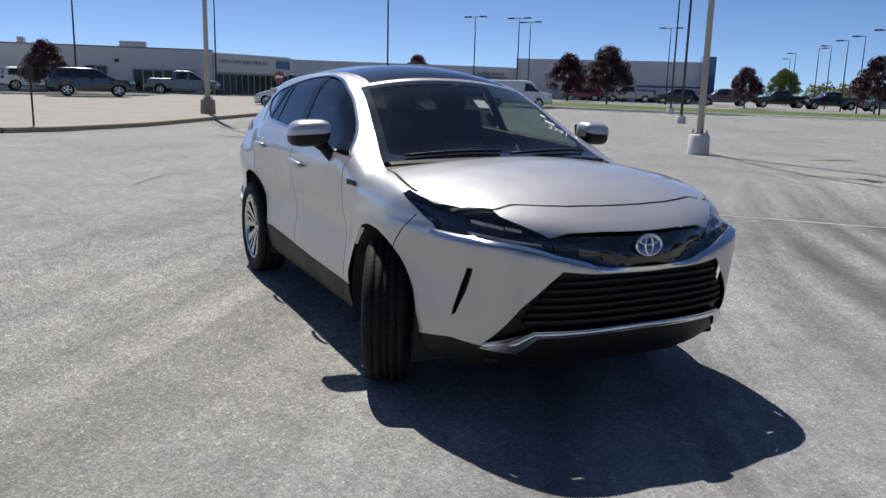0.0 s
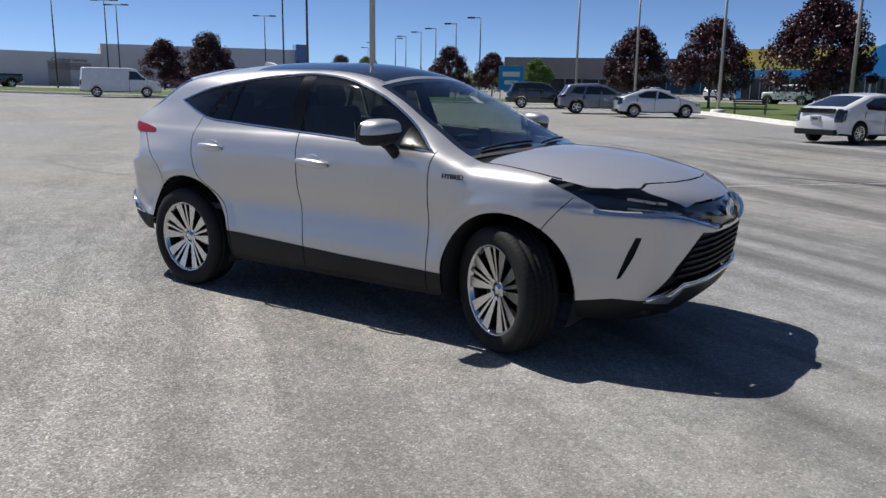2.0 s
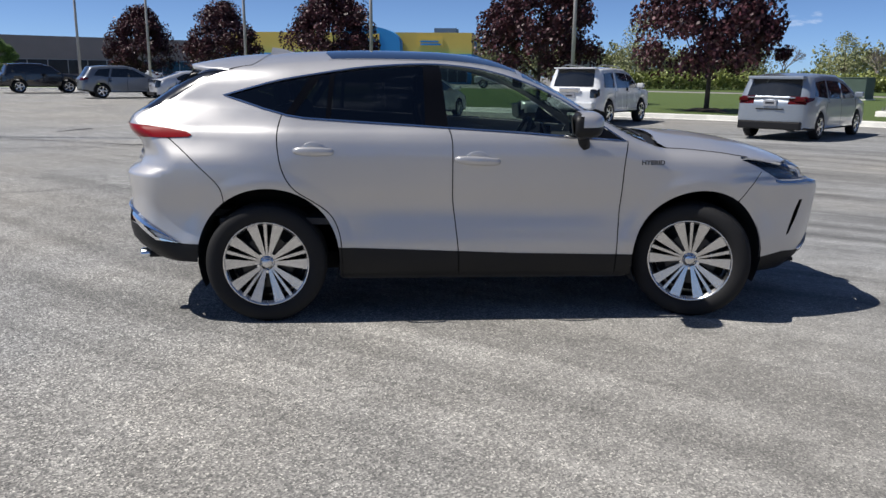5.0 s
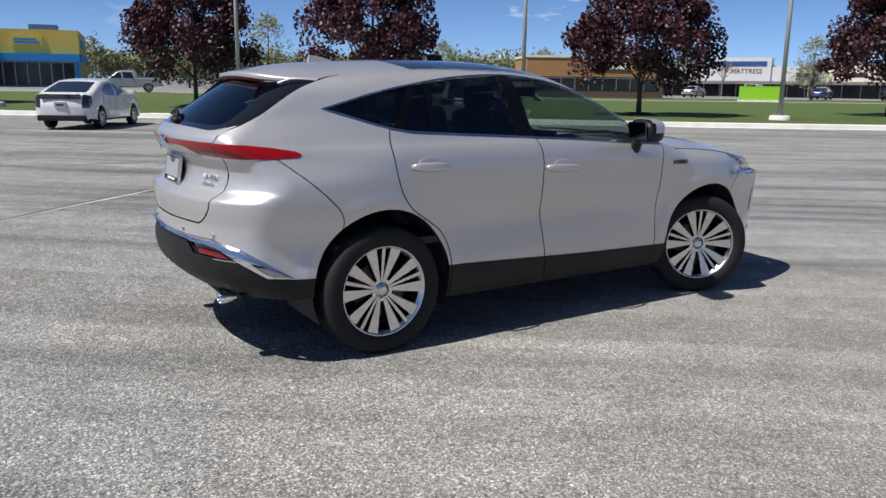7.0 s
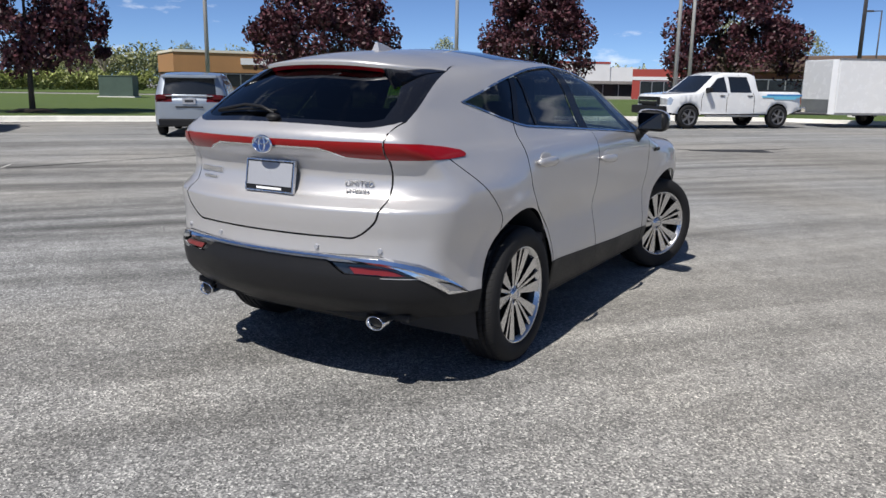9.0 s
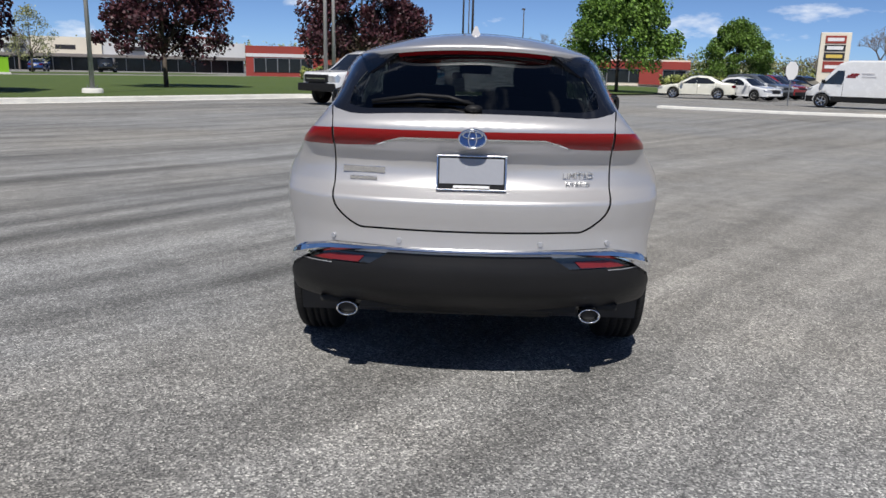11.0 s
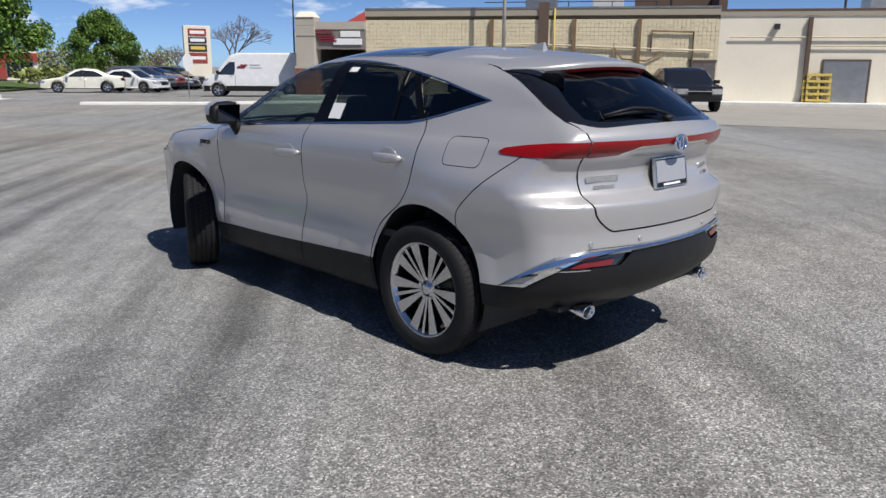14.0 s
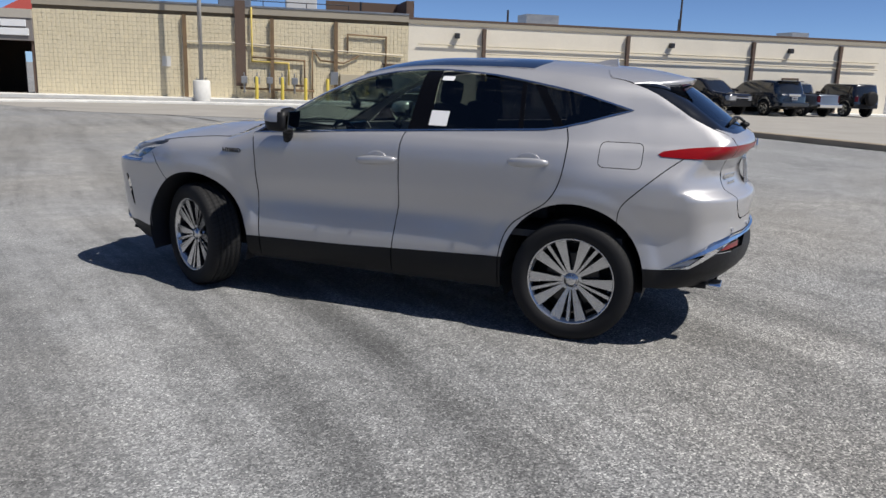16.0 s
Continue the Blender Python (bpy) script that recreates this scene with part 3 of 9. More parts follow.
sheet("front_grass", [(-75, 16.5), (-60, 27.3), (-68, 31), (-100, 8), (-110, -20), (-95, -20), (-82, 4)], M["grass"], 0.12, "strip of mown green grass", 4)

sheet("showroom_grass", [(-57.2, -20), (-57.0, 2), (-57.8, 12), (-59.5, 17.5), (-61.5, 16.5), (-60.2, 10), (-59.6, -20)], M["grass"], 0.12, "strip of mown green grass before the showroom", 3)
kerb([(-57.1, -20), (-56.9, 2), (-57.7, 12), (-59.4, 17.6)], M["concrete"], "pale concrete kerb", 0.2, 0.16)


# dark tar seams and the oil-dark patch
def seam(line, w, mat="tar", label="dark tar-filled crack in the asphalt"):
    p = dense(spline(line, 5), 0.4)
    vv, ff = [], []
    for i, (x, y) in enumerate(p):
        d = (Vector(p[min(i + 1, len(p) - 1)]) - Vector(p[max(i - 1, 0)])).normalized()
        k = w * (0.6 + 0.8 * noise.noise((x * 0.9, y * 0.9, 3)))
        vv += [(x - d.y * k, y + d.x * k, level(x, y) + 0.006), (x + d.y * k, y - d.x * k, level(x, y) + 0.006)]
    ff = [(2 * i, 2 * i + 1, 2 * i + 3, 2 * i + 2) for i in range(len(p) - 1)]
    tagged(raw("tar_seam", vv, ff, M[mat], None, label, False), label, "crack", kind="structure")


for line, w in (([(-12, 14.5), (-6, 11.5), (0, 10.5), (6, 9.5)], 0.045), ([(-19, 3.2), (-14, 5.2), (-9, 9), (-4, 12.5)], 0.02), ([(-30, 3.6), (-22, 3.3), (-16, 4.6)], 0.05), ([(-3.6, 5.5), (-8, 3.2), (-12, 3.6), (-15, 2.2)], 0.014),
                ([(-9, 10.0), (-1.0, 14.0), (5.5, 17.0)], 0.03), ([(13.9, 2.0), (14.1, 1.6), (14.5, 1.0), (14.9, 0.4)], 0.62), ([(13.9, 2.3), (14.05, 2.0), (14.2, 1.6)], 0.1), ([(15.0, 0.75), (15.5, 0.4), (16.1, 0.1)], 0.08), ([(22, -9.5), (19, -13.5), (15, -14.8), (11, -13.0)], 0.06)):
    seam(line, w)
for line, w in (([(-13.4, 1.7), (-13.9, 2.3), (-14.4, 3.0), (-14.8, 4.0)], 0.26), ([(-14.1, 1.9), (-14.0, 2.8), (-13.8, 3.3)], 0.12), ([(-19.9, 2.2), (-18.9, 2.9), (-18.2, 3.7)], 0.2), ([(-7.5, -1.3), (-8.4, -0.9), (-9.05, -0.45), (-9.5, 0.4)], 0.016)):
    seam(line, w)
for line, w in (([(-9.0, 15.2), (-8.8, 15.8), (-8.6, 16.5)], 0.13), ([(-4.9, 13.0), (-4.6, 13.4), (-4.4, 13.7)], 0.06), ([(-5.2, 12.0), (-4.9, 11.9), (-4.6, 11.7)], 0.16), ([(-12.2, -2.3), (-13.4, -0.9), (-14.6, 0.33)], 0.012), ([(-9.5, 0.2), (-10.1, 0.6), (-10.5, 1.3)], 0.014)):
    seam(line, w)
seam([(-3.6, 4.28), (-2.25, 5.59), (-0.95, 6.78), (0.9, 8.98), (2.5, 10.62)], 0.022)
seam([(-3.57, 4.23), (-2.21, 5.55), (-0.91, 6.74), (0.95, 8.95), (2.54, 10.59)], 0.028, "concrete", "pale worn edge of a pavement joint")

# ---- buildings ----
def facade_frame(p0, p1, z=None):
    """A frame whose x runs along the front from p0 to p1 and whose -y faces the lot."""
    d = Vector((p1[0] - p0[0], p1[1] - p0[1]))
    z = min(level(*p0), level(*p1)) - 0.02 if z is None else z
    return Matrix.Translation((p0[0], p0[1], z)) @ Matrix.Rotation(math.atan2(d.y, d.x), 4, 'Z'), d.length


def building(name, label, p0, p1, z=None):
    m, length = facade_frame(p0, p1, z)
    b = tagged(empty(name, m), label, "building")
    return b, length


def slab(b, name, mat, x0, x1, y0, y1, z0, z1, label="", bevel=0.0):
    return new_box(name, M[mat], b, x0, x1, y0, y1, z0, z1, bevel, label)


def shop_window(b, x0, x1, z0, z1, bays, y=0.0):
    """A glazed front with its own frame bars."""
    w = slab(b, "window", "store_glass", x0, x1, y - 0.05, y + 0.02, z0, z1, "dark shop window")
    for i in range(bays + 1):
        x = x0 + (x1 - x0) * i / bays
        slab(w, "window_bar", "steel", x - 0.05, x + 0.05, y - 0.09, y - 0.045, z0, z1)
    slab(w, "window_head", "steel", x0, x1, y - 0.092, y - 0.046, z1 - 0.08, z1)
    return w


# long tan block wall and cream wall behind the lot
W0, W1 = (29.5, -23.1), (-10.3, -50.4)
wall_m, wall_len = facade_frame(W1, W0, -0.25)
wall_m = wall_m @ Matrix.Diagonal((1, -1, 1, 1))
BRICK = 18.0                                   # length of the block part, at the far end of the frame
H = 4.75
store = tagged(empty("block_store", wall_m), "long single-storey store with tan block and cream painted walls", "building")
xb = wall_len - BRICK
slab(store, "block_wall", "mortar", xb, wall_len, 0.06, 14, 0, H, "tan block wall")
slab(store, "cream_wall", "cream", 0, xb, 0.0, 14, 0, H - 0.18, "cream painted wall")
slab(store, "fascia", "fascia_dun", 0, xb, -0.05, 0.0, H - 0.40, H - 0.19, "dun metal fascia")
slab(store, "coping", "brown_roof", 0, xb, -0.06, 0.2, H - 0.18, H - 0.08, "dark metal coping")
slab(store, "coping", "steel", xb, wall_len, -0.08, 0.2, H, H + 0.08, "bright metal coping")
slab(store, "fascia", "fascia_dun", xb, wall_len, -0.05, 0.055, H - 0.34, H - 0.002, "dun metal fascia")
slab(store, "parapet_wall", "brown_roof", xb - 0.3, xb + 0.1, 0.2, 5, H - 0.2, H + 0.75, "dark raised parapet end")
slab(store, "parapet_wall", "brown_roof", xb, xb + 4, 3.2, 3.5, H, H + 0.8, "dark raised parapet end")
for x0, x1, z1, mat, lab in ((xb - 6.9, xb - 4.9, 2.25, "steel", "grey roller door"), (xb - 9.9, xb - 9.0, 2.2, "cream_dark", "tan service door"), (6.5, 7.5, 2.2, "cream_dark", "tan service door")):
    d = slab(store, "service_door", mat, x0, x1, -0.04, 0.02, 0.05, z1, lab)
    slab(d, "door_frame", "brown_roof", x0 - 0.08, x0, -0.06, 0.02, 0.05, z1 + 0.08)
    slab(d, "door_frame", "brown_roof", x1, x1 + 0.08, -0.06, 0.02, 0.05, z1 + 0.08)
    slab(d, "door_head", "brown_roof", x0, x1, -0.06, 0.02, z1, z1 + 0.08)
for x0 in (xb + 0.06, xb + 0.70):
    d = slab(store, "service_door", "door_grey", x0, x0 + 0.62, -0.05, 0.05, 0.06, 2.18, "dull grey steel door leaf")
    slab(d, "door_handle", "steel", x0 + 0.28, x0 + 0.34, -0.09, -0.05, 1.0, 1.12)
slab(store, "door_head", "brown_roof", xb + 0.0, xb + 1.38, -0.07, 0.05, 2.18, 2.27)
for x in (xb - 4.1, xb - 12.5, xb - 20.5, 3.8):
    slab(store, "downpipe", "brown_roof", x - 0.09, x + 0.09, -0.2, -0.02, 0.1, H - 0.5, "dark brown downpipe")
for x in (xb - 2.6, xb - 15.2, xb - 23.0):
    w = slab(store, "wall_lamp", "dark_metal", x - 0.12, x + 0.12, -0.28, 0.0, H - 1.05, H - 0.78, "dark wall lamp", 0.03)
for z, x0, x1 in ((3.35, 1.0, xb - 0.5), (2.95, 1.0, xb - 4.3)):
    bm = bmesh.new()
    tube(bm, [(x0, -0.10, z), (x1, -0.10, z)], 0.035)
    part("wall_pipe", bm, M["pipe_cream"], store, "thin painted pipe along the wall")
for x, w, z0, z1 in ((xb - 9.5, 2.0, 0.0, 0.55), (xb - 26.5, 1.2, 0.0, 0.3)):
    slab(store, "roof_unit", "steel", x, x + w, 3.0, 4.6, H - 0.2 + z0, H + z1 + 0.1, "grey roof unit")
for x in (xb + 2.2, xb + 6.0, xb - 6.2, xb - 17.0):
    bm = bmesh.new()
    rod(bm, (x, 2.5, H - 0.3), (x, 2.5, H + 0.75), 0.06)
    part("vent_pipe", bm, M["dark_metal"], store, "dark roof vent pipe")
slab(store, "roof_unit", "white_wall", xb + 4.6, xb + 6.2, 2.0, 3.2, H + 0.1, H + 0.75, "white roof unit", 0.03)
slab(store, "roof_unit", "steel", xb + 8.0, xb + 9.6, 1.0, 2.2, H + 0.1, H + 0.7, "grey roof unit", 0.03)
for k in range(4):
    bm = bmesh.new()
    y = 1.2
    tube(bm, [(xb + 3 + 2.2 * k, y, H + 0.05), (xb + 3 + 2.2 * k, y, H + 0.42), (xb + 5.2 + 2.2 * k, y, H + 0.42)], 0.025, 6)
    part("roof_rail", bm, M["dark_metal"], store, "thin roof rail")
# pilasters, downpipes and gas pipes on the block part
for x in (xb + 3.8, xb + 7.0, xb + 11.2):
    slab(store, "downpipe", "pipe", x - 0.09, x + 0.09, -0.16, 0.04, 0.1, H - 0.5, "rusty brown downpipe")
slab(store, "conduit_cover", "brown_roof", xb + 8.3, xb + 8.8, -0.14, 0.0, 0.9, H + 0.3, "rusty brown duct on the wall")
pipes = [([(11.3, -0.09, 0.2), (11.3, -0.09, 3.0), (9.0, -0.09, 3.0), (2.0, -0.09, 2.75), (0.3, -0.09, 2.7)], 0.05, "pipe_cream"),
         ([(8.0, -0.11, H), (8.0, -0.11, 2.15), (6.2, -0.11, 2.1), (6.2, -0.11, 1.0)], 0.045, "pipe_yellow"),
         ([(6.0, -0.13, 1.0), (5.4, -0.13, 1.0), (5.4, -0.13, 2.25), (8.0, -0.13, 2.35)], 0.05, "pipe"),
         ([(5.0, -0.09, 0.3), (5.0, -0.09, 2.9), (4.6, -0.09, 2.3), (3.4, -0.09, 2.2), (2.6, -0.09, 2.6)], 0.04, "pipe"),
         ([(1.2, -0.09, 1.2), (1.2, -0.09, 3.6), (3.2, -0.09, 3.65), (3.2, -0.09, 2.7)], 0.045, "pipe"),
         ([(8.6, -0.13, 0.8), (4.9, -0.13, 0.75)], 0.06, "pipe")]
for pts, r, mat in pipes:
    bm = bmesh.new()
    tube(bm, [(xb + x, y, z) for x, y, z in pts], r)
    part("gas_pipe", bm, M[mat], store, "bent gas pipe on the wall", True)
for i in range(5):
    x = xb + 8.4 - 0.62 * i
    bm = bmesh.new()
    box(bm, x - 0.16, x + 0.16, -0.55, -0.25, 1.05, 1.40, 0.05)
    rod(bm, (x, -0.4, 0.6), (x, -0.4, 1.1), 0.05)
    rod(bm, (x, -0.4, 1.35), (x, -0.4, 1.6), 0.035)
    part("gas_meter", bm, M["steel"], store, "grey gas meter")
c = slab(store, "meter_cabinet", "cream_dark", xb + 2.2, xb + 3.6, -0.35, 0.05, 0.9, 1.65, "dun meter cabinet", 0.03)
for i in range(4):
    slab(c, "meter_leg", "steel", xb + 2.35 + 0.35 * i, xb + 2.43 + 0.35 * i, -0.3, -0.22, 0.1, 0.9)
slab(store, "meter_cabinet", "steel", xb + 3.7, xb + 4.1, -0.3, 0.05, 1.1, 1.75, "grey meter cabinet", 0.02)
slab(store, "wall_sign", "concrete", xb + 11.9, xb + 12.3, -0.03, 0.02, 1.75, 2.25, "small pale wall notice")
for x in (7.8, 6.55, 5.4, 4.3, 2.8, 1.6):
    bm = bmesh.new()
    lathe(bm, [(0.0, 1.12), (0.06, 1.10), (0.085, 1.05), (0.085, 0.0)], 14)
    ob = tagged(part("bollard", bm, M["bollard"], None, "", True), "yellow painted steel bollard by the wall", "bollard", "bollards by the meters")
    ob.matrix_world = wall_m @ pose(xb + x, -0.95, 0.29)
bm = bmesh.new()
box(bm, -0.5, 0.5, -0.5, 0.5, 0, 0.13, 0.02)
for i in range(6):
    box(bm, -0.5, 0.5, -0.5 + 0.18 * i, -0.4 + 0.18 * i, 0.13, 0.15)
part_ob = tagged(part("pallet", bm, M["pipe_cream"]), "flat wooden pallet lying by the wall", "pallet")
part_ob.matrix_world = wall_m @ pose(xb - 11.6, -0.9, 0.30)
for k in (0, 1):
    bm = bmesh.new()
    for i in range(5):
        box(bm, -0.55, 0.55, -0.02, 0.02, 0.05 + 0.3 * i, 0.17 + 0.3 * i)
    for x in (-0.5, 0, 0.5):
        box(bm, x - 0.05, x + 0.05, 0.02, 0.10, 0, 1.4)
    ob = tagged(part("pallet", bm, M["pipe_yellow"]), "wooden pallet leaning upright on the wall", "pallet", "pallets by the wall")
    ob.matrix_world = wall_m @ pose(xb - 4.55 - 0.15 * k, -0.35 - 0.12 * k, 0.30, -8, 0, 0)
tagged(new_box("pavement_strip", M["concrete"], None, 0, wall_len + 4.3, -1.6, 0.0, -0.1, 0.30, 0.02, "pale concrete pavement along the wall", None), kind="structure").matrix_world = wall_m

# beige porch beside the block wall, open to the yard behind
px = wall_len
porch = tagged(empty("store_porch", wall_m), "beige shop porch with a brick pillar foot and a dark passage", "building")
slab(porch, "pillar", "stone_beige", px + 2.75, px + 3.85, -0.35, 0.6, 1.75, 3.95, "beige rendered pillar", 0.04)
slab(porch, "pillar_foot", "brick_red", px + 2.70, px + 3.90, -0.40, 0.65, 0.05, 1.75, "red brick pillar foot")
slab(porch, "pillar_band", "stone_beige", px + 2.68, px + 3.92, -0.42, 0.67, 1.70, 1.82, "beige stone band")
slab(porch, "pillar_band", "stone_beige", px + 2.72, px + 3.88, -0.38, 0.63, 3.42, 3.48, "beige stone band")
slab(porch, "pillar_head", "stone_beige", px + 2.75, px + 3.85, -0.35, 0.6, 3.95, 4.38, "beige pillar head")
bm = bmesh.new()
bmesh.ops.create_cone(bm, cap_ends=True, segments=4, radius1=0.74, radius2=0.46, depth=0.3, matrix=pose(px + 3.30, 0.125, 4.53, 0, 0, 45))
part("pillar_cap", bm, M["cream"], porch, "pale chamfered cap")
slab(porch, "fascia", "stone_beige", px + 0.0, px + 2.75, -0.20, 0.3, 3.75, 4.15, "beige fascia")
slab(porch, "sign_board", "grey_wall", px + 0.0, px + 2.75, -0.16, 0.3, 2.72, 3.75, "dark sign board")
# the passage's shade is put into the dark colours of its ceiling and walls
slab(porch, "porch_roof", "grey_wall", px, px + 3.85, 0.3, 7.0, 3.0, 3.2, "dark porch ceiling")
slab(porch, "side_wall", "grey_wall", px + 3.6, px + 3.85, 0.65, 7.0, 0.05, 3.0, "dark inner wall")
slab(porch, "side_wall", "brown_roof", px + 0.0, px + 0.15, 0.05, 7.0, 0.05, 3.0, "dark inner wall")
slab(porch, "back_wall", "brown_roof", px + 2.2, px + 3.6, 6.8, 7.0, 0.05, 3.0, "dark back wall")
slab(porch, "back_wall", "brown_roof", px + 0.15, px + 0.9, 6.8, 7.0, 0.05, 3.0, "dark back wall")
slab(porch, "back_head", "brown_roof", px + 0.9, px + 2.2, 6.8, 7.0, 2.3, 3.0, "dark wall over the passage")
bm = bmesh.new()
bmesh.ops.create_cone(bm, cap_ends=True, segments=4, radius1=1.7, radius2=0.1, depth=0.85, matrix=pose(px + 1.4, 5, 4.65, 0, 0, 45))
part("hip_roof", bm, M["red_wall"], porch, "small red hipped roof")
# the shop sign: a red wing shape and two plain white bars
bm = bmesh.new()
for i in range(5):
    box(bm, px + 1.55 + 0.12 * (4 - i) * 0.5, px + 2.85 - 0.09 * i, -0.26, -0.20, 3.62 - 0.13 * i, 3.71 - 0.13 * i, 0.02)
part("sign_wing", bm, M["red_paint"], porch, "red wing-shaped sign")
for x0, x1, z0, z1 in ((0.25, 1.35, 3.35, 3.66), (0.15, 1.75, 2.95, 3.27)):
    slab(porch, "sign_bar", "white", px + x0, px + x1, -0.23, -0.165, z0, z1, "plain white sign bar", 0.02)

# yellow and blue flooring shop across the road
b, L = building("flooring_shop", "yellow and blue single-storey shop with a glazed front", (-22, 101.6), (10.5, 95.4))
slab(b, "wall", "blue", 0, L, 0.3, 16, 0, 6.2, "shop wall")
slab(b, "fascia", "yellow", 0, L, 0.0, 0.32, 3.75, 6.4, "yellow fascia")
slab(b, "band", "blue", 0, L, -0.7, 0.31, 2.9, 3.75, "bright blue canopy band")
# same yellow as the fascia, its shade painted in
slab(b, "end_wall", "yellow_in_shade", L - 0.3, L + 0.02, 0.33, 16, 0.0, 6.4, "yellow end wall")
slab(b, "end_band", "blue", L - 0.2, L + 0.25, 0.33, 16, 2.9, 3.75, "blue canopy band")
shop_window(b, 0.6, L - 0.6, 0.25, 2.85, 26, 0.25)
bm = bmesh.new()
n = 20
ring0, ring1 = [], []
for i in range(n + 1):
    a = math.pi * i / n
    p = (20.2 + 4.0 * math.cos(a), 5.0 + 2.0 * math.sin(a))
    ring0.append(bm.verts.new((p[0], -2.2, p[1])))
    ring1.append(bm.verts.new((p[0], 1.0, p[1])))
lo0, lo1 = [bm.verts.new((x, -2.2, 2.9)) for x in (16.2, 24.2)], [bm.verts.new((x, 1.0, 2.9)) for x in (16.2, 24.2)]
bm.faces.new(ring0 + [lo0[0], lo0[1]])
for i in range(n):
    bm.faces.new((ring0[i], ring0[i + 1], ring1[i + 1], ring1[i]))
bm.faces.new((ring0[n], lo0[0], lo1[0], ring1[n]))
bm.faces.new((lo0[1], ring0[0], ring1[0], lo1[1]))
bmesh.ops.recalc_face_normals(bm, faces=bm.faces)
part("entrance_arch", bm, M["blue"], b, "blue arched entrance canopy")
slab(b, "sign_panel", "yellow", 18.4, 21.6, -2.3, -2.21, 3.7, 6.1, "yellow square sign")
for z, x0, x1 in ((5.2, 18.8, 21.2), (4.4, 18.65, 21.35)):
    slab(b, "sign_bar", "blue", x0, x1, -2.34, -2.30, z - 0.30, z + 0.30, "plain blue bar of writing")
for x in (16.5, 23.9):
    slab(b, "post", "steel", x - 0.12, x + 0.12, -2.1, -1.9, 0, 2.9)
s2 = slab(b, "sign_panel", "yellow", 26.2, 29.4, -0.10, -0.01, 4.5, 5.7, "tilted yellow sign")
slab(s2, "sign_bar", "blue", 26.5, 29.1, -0.13, -0.11, 4.85, 5.05)
slab(s2, "sign_bar", "blue", 26.5, 28.8, -0.13, -0.11, 5.2, 5.4)
slab(b, "roof_unit", "grey_wall", 27.5, 30.5, 6, 9, 6.2, 7.3, "grey roof unit")
e = lettering("sign_letters", "CARPET", 1.5, M["blue"], b, pose(L + 0.05, 5.5, 5.0, 90, 0, 90), 0.03, "blue sign letters")
# orange diner and the row of shops beyond
b, L = building("diner", "orange-brown diner with a dark glazed side", (53.0, 66.5), (66.8, 58.5))
slab(b, "wall", "orange", 0, L, 0, 10, 2.4, 4.7, "orange-brown upper wall")
slab(b, "band", "cream", -0.1, L + 0.1, -0.1, 10, 4.5, 4.75, "pale top band")
slab(b, "lower_wall", "brown_roof", 0.1, L - 0.1, 0.1, 10, 0, 2.4, "dark lower wall")
shop_window(b, 0.8, L - 0.8, 0.9, 2.3, 9, 0.12)
slab(b, "sign_bar", "white", 7.2, 11.6, -0.15, -0.06, 3.3, 4.0, "plain white sign bar")
b, L = building("shop_row", "long pale row of single-storey shops with dark fronts", (92.4, 83.4), (115.4, 35.5), -0.4)
slab(b, "wall", "white_wall", 0, L, 0, 14, 2.6, 4.8, "pale upper wall")
slab(b, "canopy", "grey_wall", 0, L, -1.5, 0.05, 2.3, 2.7, "dark canopy")
shop_window(b, 0.3, L - 0.3, 0.2, 2.3, 22, 0.1)
for x0, x1, z, mat in ((8, 17, 6.1, "white_wall"), (24, 33, 5.0, "cream"), (40, 49, 5.6, "white_wall")):
    slab(b, "raised_front", mat, x0, x1, -0.3, 2, 2.6, z, "raised shop front")


slab(b, "sign_bar", "blue_paint", 8.6, 16.4, -0.36, -0.30, 4.85, 5.55, "plain blue bar of writing")
lettering("sign_letters", "MATTRESS", 0.95, M["red_paint"], b, pose(13.6, -0.33, 4.1, 90, 0, 0), 0.03, "red sign letters")
for x in (2.5, 20.5, 27, 36):
    slab(b, "sign_bar", "dark_metal", x, x + 2.6, -0.33, -0.28 if x in (27,) else 0.0, 3.3, 3.9, "plain dark sign bar")
slab(b, "red_band", "red_wall", 40, 49, -0.36, -0.3, 5.3, 5.6, "red top band")
b, L = building("red_shop", "red single-storey shop behind low trees", (90, 28), (92, 16), 0)
slab(b, "wall", "red_wall", 0, L, 0, 10, 0, 3.6, "red wall")
slab(b, "band", "white_wall", 0, L, -0.05, 10, 2.3, 2.7, "pale band")
shop_window(b, 1, 8, 0.5, 2.2, 5)
b, L = building("brown_roof_house", "low building with a wide dark brown roof", (70, 14), (70, -2), 0)
slab(b, "wall", "brick_red", 0, L, 0, 10, 0, 2.8, "brick wall")
slab(b, "roof", "brown_roof", -0.6, L + 0.6, -0.6, 10.6, 2.8, 4.3, "dark brown roof", 0.5)
shop_window(b, 2, 9, 0.8, 2.3, 5)
b, L = building("red_front_shops", "far row of shops with red and cream fronts", (104, -10), (100, -28), -0.3)
slab(b, "wall", "cream", 0, L, 0, 10, 0, 3.4, "cream wall")
slab(b, "band", "red_wall", 0, L, -0.3, 0.02, 2.2, 3.2, "red band")
shop_window(b, 0.5, L - 0.5, 0.4, 2.1, 12, -0.02)
slab(b, "red_bay", "red_wall", 12, 15, -0.35, 0, 0.2, 3.2, "red bay")

